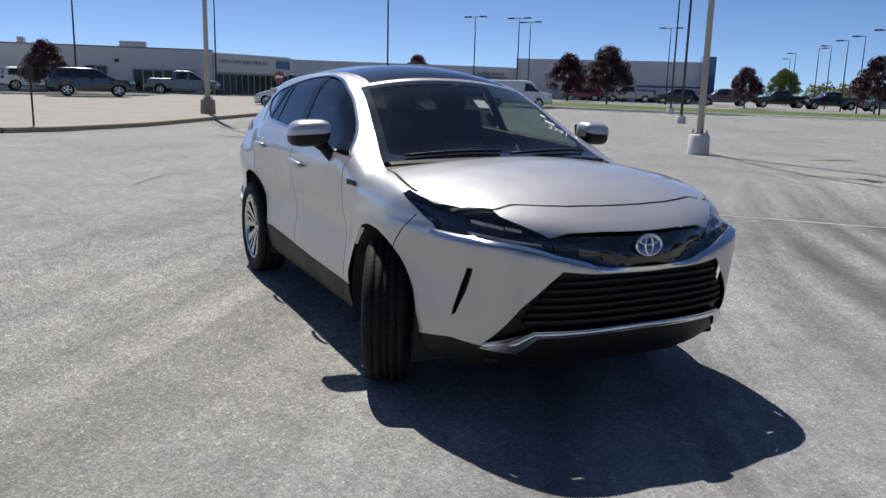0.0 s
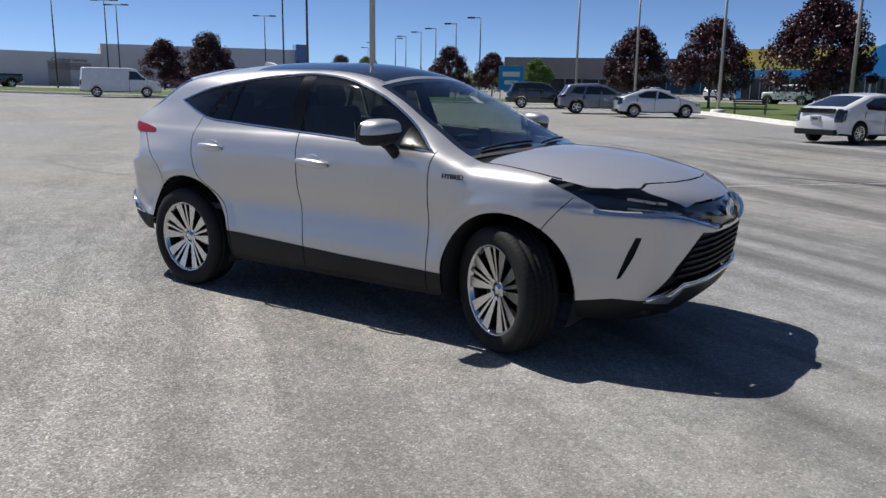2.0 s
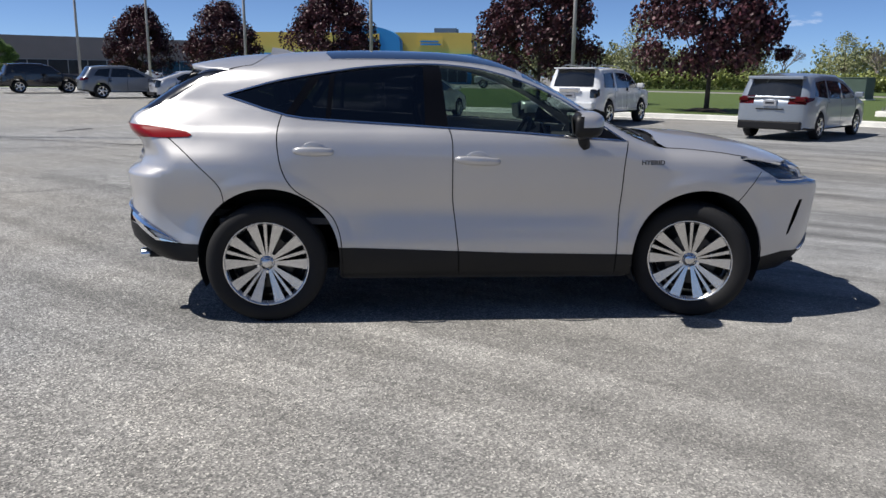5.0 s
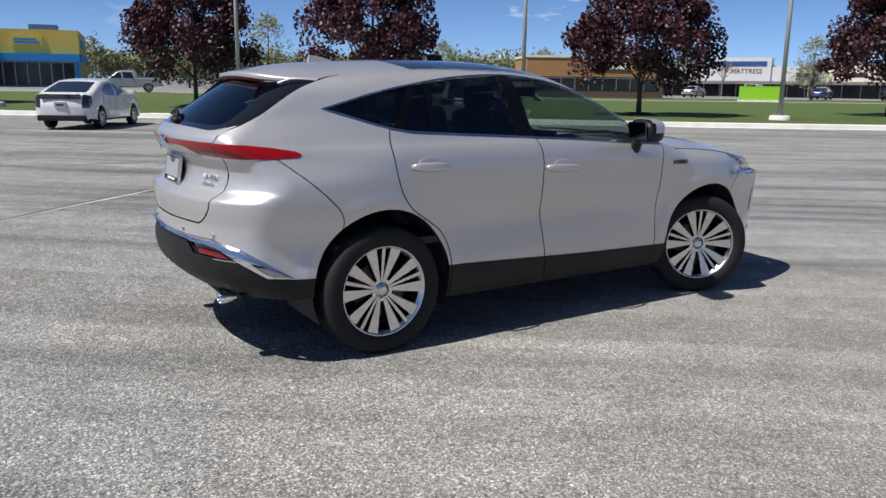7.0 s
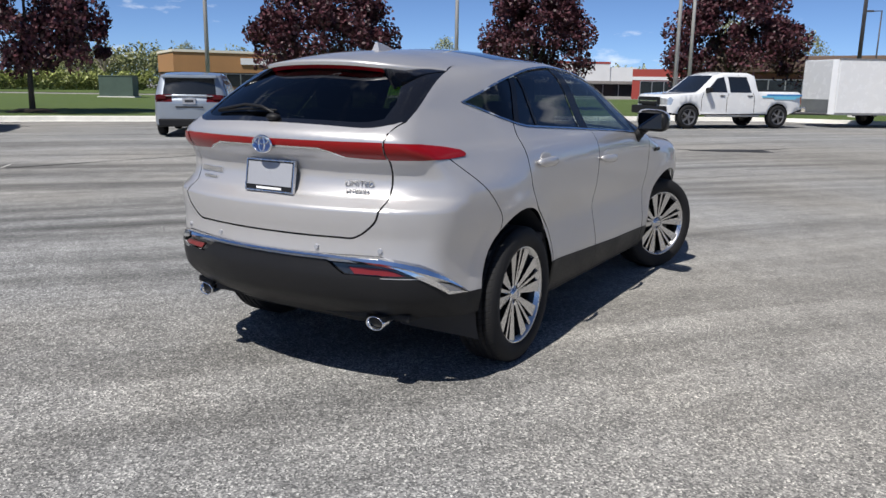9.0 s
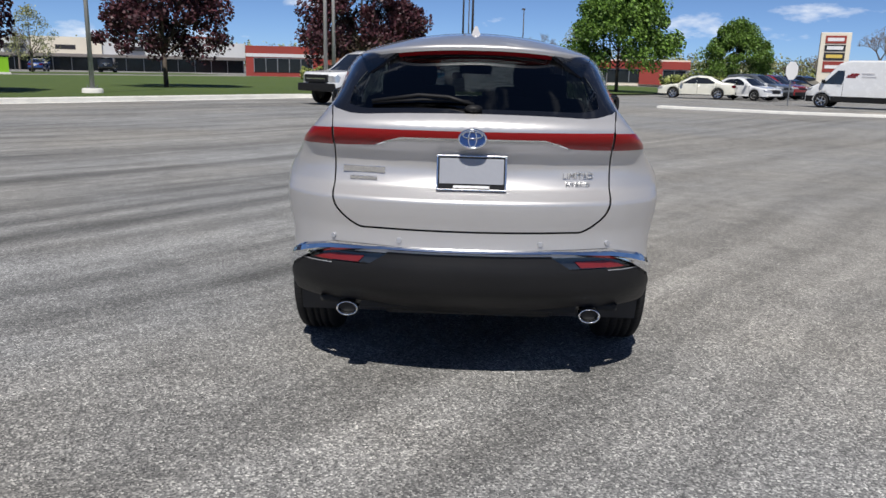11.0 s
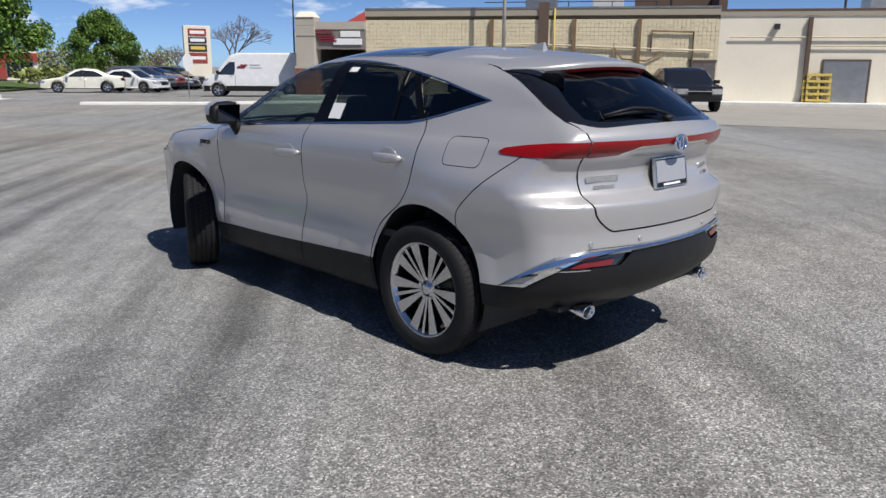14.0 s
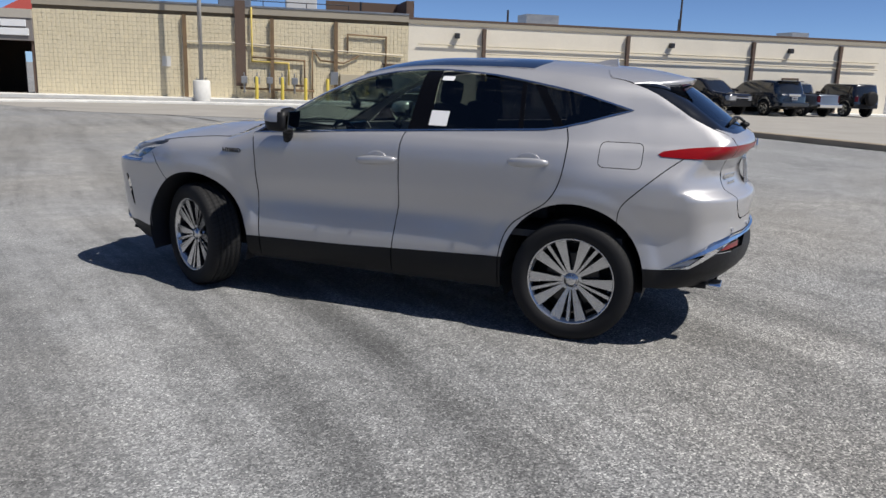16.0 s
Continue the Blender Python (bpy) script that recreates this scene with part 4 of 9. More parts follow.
# dealership with white cladding
b, L = building("used_car_showroom", "white single-storey showroom with dark shop windows", (-71, -22), (-66, 10.4), 0.85)
slab(b, "wall", "white_wall", 0, L, 0, 16, 0, 3.75, "white clad wall")
slab(b, "coping", "grey_wall", 0, L, -0.06, 0.3, 3.7, 3.8, "dark coping")
shop_window(b, 26.2, 31.0, 0.15, 2.0, 6)
shop_window(b, 22.5, 24.2, 0.25, 2.2, 2)
shop_window(b, 19.0, 21.0, 0.3, 1.6, 2)
slab(b, "entrance_reveal", "grey_wall", 29.4, 31.2, -0.12, 0.0, 0.15, 2.0, "dark entrance reveal")
for x, w in ((10, 0.5), (17, 0.5), (25, 2.2), (5, 1.6)):
    slab(b, "roof_unit", "steel", x, x + w, 3, 4, 3.7, 4.4, "grey roof unit")
for x in (20.0, 24.8):
    slab(b, "wall_lamp", "dark_metal", x, x + 0.35, -0.2, 0, 2.5, 2.75, "dark wall lamp")
b, L = building("used_car_showroom_wing", "white showroom wing with dark windows and lettering", (-66, 10.4), (-70.0, 18.1), 0.85)
slab(b, "wall", "white_wall", 0, L, 0, 14, 0, 3.6, "white clad wall")
slab(b, "sign_fascia", "white_wall", -0.1, L, -0.5, 0.05, 1.95, 3.5, "pale fascia")
shop_window(b, 0.2, L - 0.2, 0.1, 1.85, 12, -0.05)
lettering("sign_letters", "USED CARS AND TRUCKS", 0.46, M["grey_wall"], b, pose(2.9, -0.53, 2.85, 90, 0, 0), 0.04, "grey sign letters")
slab(b, "sign_bar", "blue_paint", 6.7, 8.3, -0.6, -0.5, 2.45, 3.15, "dark blue oval sign")
b, L = building("service_hall", "long white service hall with a grey upper step", (-88, 30), (-84.5, 52.5), 1.0)
slab(b, "wall", "white_wall", -20.5, L, 0, 20, 0, 4.0, "white clad wall")
slab(b, "door", "steel", 16.5, 19, -0.06, 0, 0, 3.0, "grey service door")
for i in range(5):
    slab(b, "sign_bar", "grey_wall", 16.6, 21.5, -0.1, -0.03, 2.05 + 0.16 * i, 2.13 + 0.16 * i)
lettering("sign_letters", "Certified Service", 0.62, M["grey_wall"], b, pose(19.0, -0.06, 3.15, 90, 0, 0), 0.04, "grey sign letters")
b, L = building("service_hall_step", "taller grey-white hall with a blue stripe", (-84.5, 52.5), (-71.5, 73.5), 0.9)
slab(b, "wall", "white_wall", 0, L, -0.3, 20, 0, 5.3, "white clad wall")
slab(b, "corner_tower", "blue_paint", L - 1.0, L + 0.6, -0.8, 1.0, 0, 6.0, "dark blue corner tower")
slab(b, "stripe", "blue_paint", L - 10, L - 1.0, -0.4, -0.29, 2.0, 2.2, "blue stripe")
for x in (8.5, 12.0, 15.5):
    shop_window(b, x, x + 2.6, 0.1, 1.7, 3, -0.31)
b, L = building("grey_store", "long low dark grey store far off", (-65, 117), (-25, 138), 1.0)
slab(b, "wall", "grey_wall", 0, L, 0, 20, 0, 6.0, "dark grey wall")
shop_window(b, 2, L - 3, 0.3, 2.5, 14)
b, L = building("white_shop", "white box-like shop far off", (-15, 108), (-5, 106.5), 0.9)
slab(b, "wall", "white_wall", 0, L, 0, 10, 0, 3.4, "white wall")
slab(b, "upper_wall", "grey_wall", 0, L * 0.6, -0.1, 8, 2.0, 4.6, "dark upper wall")

# ---- the crossover in the middle of the lot ----
AX_R, AX_F, HUB = -1.345, 1.345, 0.362      # axles and hub height
SPLIT_R, SPLIT_F = 0.62, 0.72               # where flank turns into tail and nose

mid_width = curve_fn([0.20, 0.30, 0.40, 0.47, 0.56, 0.68, 0.85, 1.0, 1.08, 1.14, 1.19, 1.30, 1.42, 1.56, 1.72],
                     [0.79, 0.862, 0.884, 0.885, 0.875, 0.865, 0.888, 0.896, 0.887, 0.862, 0.822, 0.762, 0.704, 0.632, 0.53])
top_line = curve_fn([-2.60, -2.36, -2.27, -1.83, -1.70, -1.45, -1.17, -0.74, -0.32, -0.10, 0.12, 0.41, 0.74, 1.02, 1.14, 1.28, 1.45, 1.70, 1.92, 2.08, 2.22, 2.33, 2.45],
                    [0.95, 1.185, 1.24, 1.535, 1.592, 1.622, 1.645, 1.66, 1.655, 1.64, 1.605, 1.49, 1.305, 1.155, 1.125, 1.135, 1.132, 1.105, 1.06, 1.01, 0.945, 0.87, 0.70])
nose_line = curve_fn([0.15, 0.28, 0.36, 0.45, 0.55, 0.70, 0.82, 0.90, 1.0, 1.2], [1.98, 2.19, 2.275, 2.315, 2.335, 2.352, 2.365, 2.358, 2.30, 2.1])
tail_line = curve_fn([0.15, 0.33, 0.42, 0.50, 0.58, 0.66, 0.75, 0.84, 0.89, 0.95, 1.03, 1.10, 1.15, 1.21, 1.30, 1.6, 1.9],
                     [-1.93, -2.10, -2.235, -2.305, -2.318, -2.305, -2.300, -2.312, -2.316, -2.235, -2.208, -2.225, -2.270, -2.290, -2.305, -2.355, -2.355])
crown = curve_fn([-2.4, -1.8, -1.2, 0.0, 0.6, 1.05, 1.3, 2.4], [0.16, 0.26, 0.26, 0.24, 0.17, 0.10, 0.13, 0.16])


def brow_height(a):
    """Height of the chrome brow under the lamps, where the nose steps back."""
    return np.interp(a, [0.0, 0.20, 0.27, 0.33, 0.43, 0.52, 0.64, 0.75], [0.738, 0.741, 0.750, 0.770, 0.795, 0.822, 0.848, 0.853])


def flank(x, z):
    w = mid_width(z)
    w = w + 0.026 * np.exp(-((x + 1.50) / 0.42) ** 2 - ((z - 0.84) / 0.15) ** 2)
    door = step01((x + 0.98) / 0.4) * step01((0.98 - x) / 0.35)
    w = w - 0.009 * door * np.exp(-((z - 0.71) / 0.10) ** 2)
    w = w - 0.06 * step01((-1.15 - x) / 0.6) * step01((z - 0.95) / 0.17)
    w = w + 0.030 * np.exp(-((x - 1.36) / 0.42) ** 2 - ((z - 0.80) / 0.22) ** 2)
    for ax in (-1.33, 1.355):
        r = np.hypot(x - ax, z - 0.395)
        w = w + 0.010 * step01((0.545 - r) / 0.085) * step01((z - 0.38) / 0.1)
    w = w - 0.035 * step01((-1.40 - x) / 0.6) * step01((z - 1.19) / 0.16)
    w = w - 0.03 * step01((x - 0.2) / 0.9) * step01((z - 1.12) / 0.2)
    w = w - 0.125 * step01((x - 1.52) / 0.75) - 0.06 * step01((-1.6 - x) / 0.8)
    return w


def solid(x, a, z):
    """Below zero within the body; a is the distance from the car's middle plane."""
    g = smax(a - flank(x, z), (z - (top_line(x) - crown(x) * a * a)) * 0.9, 0.10 - 0.04 * step01((-1.1 - x) / 0.4))
    ledge = 0.12 * (1 - np.exp(-(a / 0.4) ** 2)) * step01((z - brow_height(a) + 0.012) / 0.05)
    g = smax(g, (x - (nose_line(z) - 0.50 * np.maximum(a, 0) ** 3.1 - 2.6 * np.maximum(a - 0.60, 0) ** 2 - ledge)) * 0.8, 0.07)
    g = smax(g, ((tail_line(z) + 0.29 * np.maximum(a, 0) ** 2.2 + 1.5 * np.maximum(a - 0.62, 0) ** 2) - x) * 0.85, 0.045)
    return g


def root(f, lo, hi):
    lo, hi = np.array(lo, float), np.array(hi, float)
    for _ in range(34):
        m = (lo + hi) / 2
        out = f(m) > 0
        hi = np.where(out, m, hi)
        lo = np.where(out, lo, m)
    return (lo + hi) / 2


def on_side(x, z):
    x, z = np.asarray(x, float), np.asarray(z, float)
    return root(lambda a: solid(x, a, z), np.zeros_like(x), np.full_like(x, 1.1))


def on_top(x, a):
    x, a = np.asarray(x, float), np.asarray(a, float)
    return root(lambda z: solid(x, a, z), np.where(x < -2.0, 1.19, 0.5), np.full_like(x, 1.9))


def on_nose(a, z):
    a, z = np.asarray(a, float), np.asarray(z, float)
    return root(lambda x: solid(x, a, z), np.full_like(a, 0.9), np.full_like(a, 2.7))


def on_tail(a, z):
    a, z = np.asarray(a, float), np.asarray(z, float)
    return -root(lambda x: solid(-x, a, z), np.full_like(a, 1.0), np.full_like(a, 2.8))


def outward(p):
    a = np.abs(p[:, 1])
    e = 0.004
    gx = solid(p[:, 0] + e, a, p[:, 2]) - solid(p[:, 0] - e, a, p[:, 2])
    ga = solid(p[:, 0], a + e, p[:, 2]) - solid(p[:, 0], a - e, p[:, 2])
    gz = solid(p[:, 0], a, p[:, 2] + e) - solid(p[:, 0], a, p[:, 2] - e)
    ga = np.where(a < 1e-3, 0, ga) * np.where(p[:, 1] < 0, -1, 1)
    n = np.stack([gx, ga, gz], 1)
    return n / np.linalg.norm(n, axis=1, keepdims=True)


hero = tagged(empty("crossover_car"), "champagne silver crossover car with black lower trim parked on worn asphalt", "car")
side_seam = curve_fn([-2.5, -2.17, -2.05, -1.9, -1.7, -1.5, -1.0, 0.0, 0.25, 0.7, 1.10, 1.25, 1.6, 1.79, 1.93], [0.62, 0.62, 0.652, 0.642, 0.625, 0.62, 0.585, 0.56, 0.575, 0.655, 0.745, 0.77, 0.825, 0.80, 0.72])

STYLE = {   # part name, material, offset outwards, label
    "gap": ("shut_line", "gap", -0.010, ""), "chrome": ("chrome_trim", "chrome", 0.004, "bright chrome window trim"),
    "fender": ("front_fender", "paint", 0, ""), "front_door": ("front_door", "paint", 0, ""), "rear_door": ("rear_door", "paint", 0, ""),
    "quarter": ("rear_quarter_panel", "paint", 0, ""), "rail": ("roof_rail", "paint", 0, ""), "bumper_f": ("front_bumper", "paint", 0, ""), "bumper_r": ("rear_bumper", "paint", 0, ""),
    "rocker": ("rocker_panel", "black_plastic", 0.004, "matt black plastic rocker panel"), "black_f": ("front_valance", "black_plastic", 0.0, ""), "black_r": ("rear_valance", "black_plastic", 0.004, "matt black rear valance"),
    "glass_f": ("front_window", "glass_front", -0.006, "lightly tinted side window"), "glass_r": ("rear_window", "glass_dark", -0.006, "dark privacy window"), "glass_v": ("fixed_window", "glass_dark", -0.006, "dark privacy window"),
    "glass_q": ("quarter_window", "glass_dark", -0.006, "dark privacy quarter window"), "pillar": ("door_pillar", "pillar_black", -0.002, "gloss black pillar"),
    "head": ("headlamp_lens", "lens_clear", 0.003, "clear headlamp lens"), "slot": ("bumper_slot", "gap", -0.03, "dark bumper slot"), "tail": ("tail_lamp", "red_lens", 0.004, "red tail lamp"),
    "fuel": ("fuel_door", "paint", 0.0005, "painted fuel filler door"),
    "hood": ("hood", "paint", 0, ""), "screen": ("windscreen", "glass_screen", -0.003, "clear windscreen"), "roof": ("roof", "paint", 0, ""), "roof_glass": ("roof_glass", "black_gloss", 0.001, "gloss black glass roof"),
    "hatch_glass": ("rear_screen", "glass_dark", -0.004, "dark rear screen"), "frit": ("black_border", "black_gloss", -0.001, "gloss black border"),
    "cowl": ("cowl", "black_plastic", -0.02, "black plastic cowl"), "tailgate": ("tailgate", "paint", 0, ""), "header": ("grille_header", "paint", 0, ""),
    "grille": ("upper_grille", "black_gloss", -0.02, "gloss black upper grille"), "lower": ("lower_grille", "black_plastic", -0.035, "matt black lower grille"), "brow": ("chrome_brow", "chrome", 0.004, "thin chrome strip"),
    "lip": ("chrome_lip", "rim_bright", 0.012, "bright chrome lip"), "bar": ("chrome_bar", "chrome", 0.012, "bright chrome bar"), "pocket": ("reflector_pocket", "pocket_black", -0.014, "gloss black pocket in the bumper"), "reflex": ("reflector", "reflector", -0.008, "red reflector"),
}


def to_3d(kind, p, side):
    if kind == "side":
        a = on_side(p[:, 0], p[:, 1])
        return np.stack([p[:, 0], a * side, p[:, 1]], 1)
    if kind == "top":
        return np.stack([p[:, 0], p[:, 1], on_top(p[:, 0], np.abs(p[:, 1]))], 1)
    fn = on_nose if kind == "nose" else on_tail
    return np.stack([fn(np.abs(p[:, 0]), p[:, 1]), p[:, 0], p[:, 1]], 1)


def islands(f, n):
    """The triangles of each connected piece."""
    lab = np.arange(n)
    while True:
        low = lab[f].min(1)
        new_lab = lab.copy()
        np.minimum.at(new_lab, f.ravel(), np.repeat(low, 3))
        if (new_lab == lab).all():
            break
        lab = new_lab
    own = lab[f[:, 0]]
    return [own == k for k in np.unique(own) if (own == k).sum() > 3]


def skin(kind, cut, side=1):
    for key, (p, f) in cut.items():
        if key == "open":
            continue
        name, mat, off, label = STYLE[key]
        v = to_3d(kind, p, side)
        n = outward(v)
        t = v[f]
        flip = np.einsum('ij,ij->i', np.cross(t[:, 1] - t[:, 0], t[:, 2] - t[:, 0]), n[f].mean(1)) < 0
        f = np.where(flip[:, None], f[:, ::-1], f)
        for sel in islands(f, len(v)):
            used, inv = np.unique(f[sel], return_inverse=True)
            vi, ni, fi = v[used], n[used], inv.reshape(-1, 3)
            ob = raw(name, vi + ni * off, fi, M[mat], hero, label, True, ni)
            if key == "head":
                raw("lamp_housing", vi - ni * 0.05, fi, M["black_gloss"], hero, "dark headlamp housing", True, ni)
            if mat in ("glass_front", "glass_screen"):
                ob.visible_shadow = False


def circle(cx, cz, r, n=40):
    return [(cx + r * math.cos(2 * math.pi * i / n), cz + r * math.sin(2 * math.pi * i / n)) for i in range(n)]


def rounded(x0, x1, z0, z1, r, n=5):
    out = []
    for cx, cz, a0 in ((x1 - r, z1 - r, 0), (x0 + r, z1 - r, 90), (x0 + r, z0 + r, 180), (x1 - r, z0 + r, 270)):
        out += [(cx + r * math.cos(radians(a0 + 90 * i / n)), cz + r * math.sin(radians(a0 + 90 * i / n))) for i in range(n + 1)]
    return out


def shrink(poly, d):
    """Moves a closed outline inwards by d."""
    k, out = len(poly), []
    area = sum(a[0] * b[1] - b[0] * a[1] for a, b in zip(poly, poly[1:] + poly[:1]))
    for i in range(k):
        a, b, c = Vector(poly[i - 1]), Vector(poly[i]), Vector(poly[(i + 1) % k])
        n1, n2 = Vector((-(b - a).y, (b - a).x)).normalized(), Vector((-(c - b).y, (c - b).x)).normalized()
        n = n1 + n2
        n = n / max(n.dot(n1), 0.35)
        out.append(tuple(b + n * d * (1 if area > 0 else -1)))
    return out


# flanks
belt = spline([(-1.605, 1.368), (-1.21, 1.250), (-0.91, 1.222), (-0.53, 1.200), (-0.2, 1.180), (0.19, 1.158), (0.55, 1.133), (0.865, 1.112)], 3)
arc = spline([(0.865, 1.112), (0.61, 1.285), (0.35, 1.425), (0.06, 1.523), (-0.19, 1.560), (-0.42, 1.567), (-0.72, 1.548), (-0.95, 1.517), (-1.25, 1.465), (-1.43, 1.418), (-1.605, 1.368)], 4)
dlo = belt[:-1] + arc[:-1]
dlo_in = shrink(dlo, 0.009)
big = 3.0
rear_seam = spline([(-1.235, 1.27), (-1.262, 1.16), (-1.252, 1.01), (-1.22, 0.90), (-1.16, 0.815), (-1.05, 0.74), (-0.96, 0.67), (-0.91, 0.58), (-0.888, 0.46), (-0.885, 0.28)], 4)
b_seam = spline([(-0.245, 1.20), (-0.215, 1.11), (-0.21, 0.79), (-0.19, 0.61), (-0.17, 0.43), (-0.165, 0.28)], 4)
f_seam = spline([(0.875, 1.12), (0.85, 0.99), (0.84, 0.71), (0.83, 0.41), (0.828, 0.28)], 4)
zs_r = np.linspace(0.27, 1.20, 60)
xs_t = np.linspace(float(on_tail(np.array([SPLIT_R]), np.array([1.20]))[0]), 1.93, 130)[1:-1]
low = [(x, 0.27) for x in np.linspace(-2.05, 2.0, 80)]
z_nose_top = float(on_top(np.array([1.93]), np.array([0.72]))[0])
zs_f = np.linspace(0.27, z_nose_top, 50)
edge_f = list(zip(on_nose(np.full(50, SPLIT_F), zs_f), zs_f))
edge_r = list(zip(on_tail(np.full(60, SPLIT_R), zs_r), zs_r))
edge_t = list(zip(xs_t, on_top(xs_t, side_seam(xs_t))))
low = [q for q in low if edge_r[0][0] + 0.02 < q[0] < edge_f[0][0] - 0.02]
flank_outline = [tuple(map(float, q)) for q in edge_r[:1] + low + edge_f + edge_t[::-1] + edge_r[::-1][:-1]]
arches = [circle(-1.33, 0.40, 0.428, 56), circle(1.357, 0.392, 0.424, 56)]


def flank_regions():
    r = [("open", c) for c in arches] + [("open", [(-1.758, 0.2), (-0.902, 0.2), (-0.902, 0.40), (-1.758, 0.40)]), ("open", [(0.933, 0.2), (1.781, 0.2), (1.781, 0.392), (0.933, 0.392)])]
    sail = [(0.60, 1.0), (0.625, 1.40), (0.95, 1.40), (0.95, 1.0)]
    q_bar = [(-1.262, 1.20), (-1.205, 1.20), (-0.985, 1.52), (-1.045, 1.52)]
    v_bar = [(-0.985, 1.15), (-0.955, 1.15), (-0.915, 1.60), (-0.945, 1.60)]
    b_bar = [(-0.375, 1.1), (-0.225, 1.1), (-0.285, 1.62), (-0.385, 1.62)]
    r += [("gap", strip(rear_seam, 0.007)), ("gap", strip(b_seam, 0.007)), ("gap", strip(f_seam, 0.007))]
    panes = [("pillar", sail), ("pillar", q_bar), ("pillar", v_bar), ("pillar", b_bar),
             ("glass_q", [(-1.7, 1.1), (-1.21, 1.1), (-1.0, 1.6), (-1.7, 1.6)]), ("glass_v", [(-1.3, 1.1), (-0.97, 1.1), (-0.93, 1.6), (-1.1, 1.6)]),
             ("glass_r", [(-1.0, 1.1), (-0.3, 1.1), (-0.3, 1.62), (-1.0, 1.62)]), ("glass_f", [(-0.35, 1.05), (0.7, 1.05), (0.7, 1.62), (-0.35, 1.62)])]
    return r, panes


for side in (1, -1):
    seams, panes = flank_regions()
    body = [("open", [(-2.7, 0.2), (-1.70, 0.2), (-1.70, 0.372), (-2.0, 0.385), (-2.7, 0.385)])] + list(seams)
    tail_poly = [(-2.6, 1.120), (-2.1, 1.120), (-1.92, 1.118), (-1.79, 1.122), (-1.772, 1.135), (-1.80, 1.152), (-1.92, 1.172), (-2.05, 1.187), (-2.2, 1.197), (-2.6, 1.199)]
    head_poly = [(1.60, 1.003), (1.65, 0.985), (1.73, 0.952), (1.81, 0.91), (1.88, 0.874), (2.0, 0.868), (2.4, 0.866), (2.4, 1.1), (1.66, 1.1)]
    brow_poly = strip([(1.855, 0.866), (1.90, 0.858), (2.0, 0.853), (2.4, 0.853)], 0.014)
    r_bump = spline([(-1.92, 1.125), (-1.80, 1.03), (-1.68, 0.92), (-1.60, 0.83), (-1.585, 0.74)], 3)
    f_bump = [(1.745, 0.925), (1.66, 0.83), (1.59, 0.745)]
    body += [("tail", tail_poly), ("brow", brow_poly), ("head", head_poly), ("gap", strip(r_bump, 0.006)), ("gap", strip(f_bump, 0.006)),
             ("slot", [(2.066, 0.735), (2.095, 0.735), (2.06, 0.63), (2.005, 0.515), (1.985, 0.505), (1.995, 0.545), (2.03, 0.65)])]
    body += [("bar", [(-2.6, 0.69), (-2.2, 0.688), (-2.13, 0.635), (-2.0, 0.525), (-1.85, 0.491), (-2.0, 0.508), (-2.12, 0.59), (-2.2, 0.655), (-2.6, 0.66)]),
             ("reflex", [(-2.6, 0.636), (-2.2, 0.633), (-2.155, 0.603), (-2.6, 0.606)]), ("pocket", [(-2.6, 0.66), (-2.2, 0.655), (-2.12, 0.593), (-2.6, 0.60)]),
             ("black_r", [(-2.6, 0.2), (-1.70, 0.2), (-1.70, 0.485), (-1.85, 0.489), (-2.0, 0.506), (-2.12, 0.588), (-2.6, 0.60)]),
             ("black_f", [(1.70, 0.2), (2.6, 0.2), (2.6, 0.395), (2.12, 0.39), (1.97, 0.40), (1.80, 0.375), (1.70, 0.365)]),
             ("rocker", [(-0.95, 0.2), (0.98, 0.2), (0.98, 0.405), (0.83, 0.408), (0.2, 0.42), (-0.5, 0.447), (-0.95, 0.464)])]
    # painted panels
    body += [("bumper_r", [tuple(q) for q in r_bump] + [(-1.585, 0.2), (-2.7, 0.2), (-2.7, 1.125)]),
             ("bumper_f", [tuple(q) for q in f_bump] + [(1.59, 0.2), (2.7, 0.2), (2.7, 0.99), (1.75, 0.99)]),
             ("rear_door", [tuple(q) for q in rear_seam] + [(b_seam[-1])] + [tuple(q) for q in b_seam[::-1]]),
             ("front_door", [tuple(q) for q in b_seam] + [tuple(q) for q in f_seam[::-1]]),
             ("fender", [tuple(q) for q in f_seam] + [(2.0, 0.2), (2.0, 1.3), (0.93, 1.16)]),
             ("quarter", [tuple(q) for q in rear_seam] + [(-2.7, 0.2), (-2.7, 1.9), (-1.30, 1.9), (-1.30, 1.42)]),
             ("rail", None)]
    fuel = []
    if side > 0:
        door = rounded(-1.69, -1.445, 1.045, 1.19, 0.035)
        fuel = [("fuel", shrink(door, 0.004)), ("gap", door)]
    outer = panels(flank_outline, [("open", dlo)] + fuel + body, 0.03)
    skin("side", outer, side)
    inner = panels(dlo_in, panes + [("pillar", None)], 0.03)
    skin("side", inner, side)
    ring_cut = panels(dlo, [("open", dlo_in), ("chrome", None)], 0.2)
    skin("side", ring_cut, side)

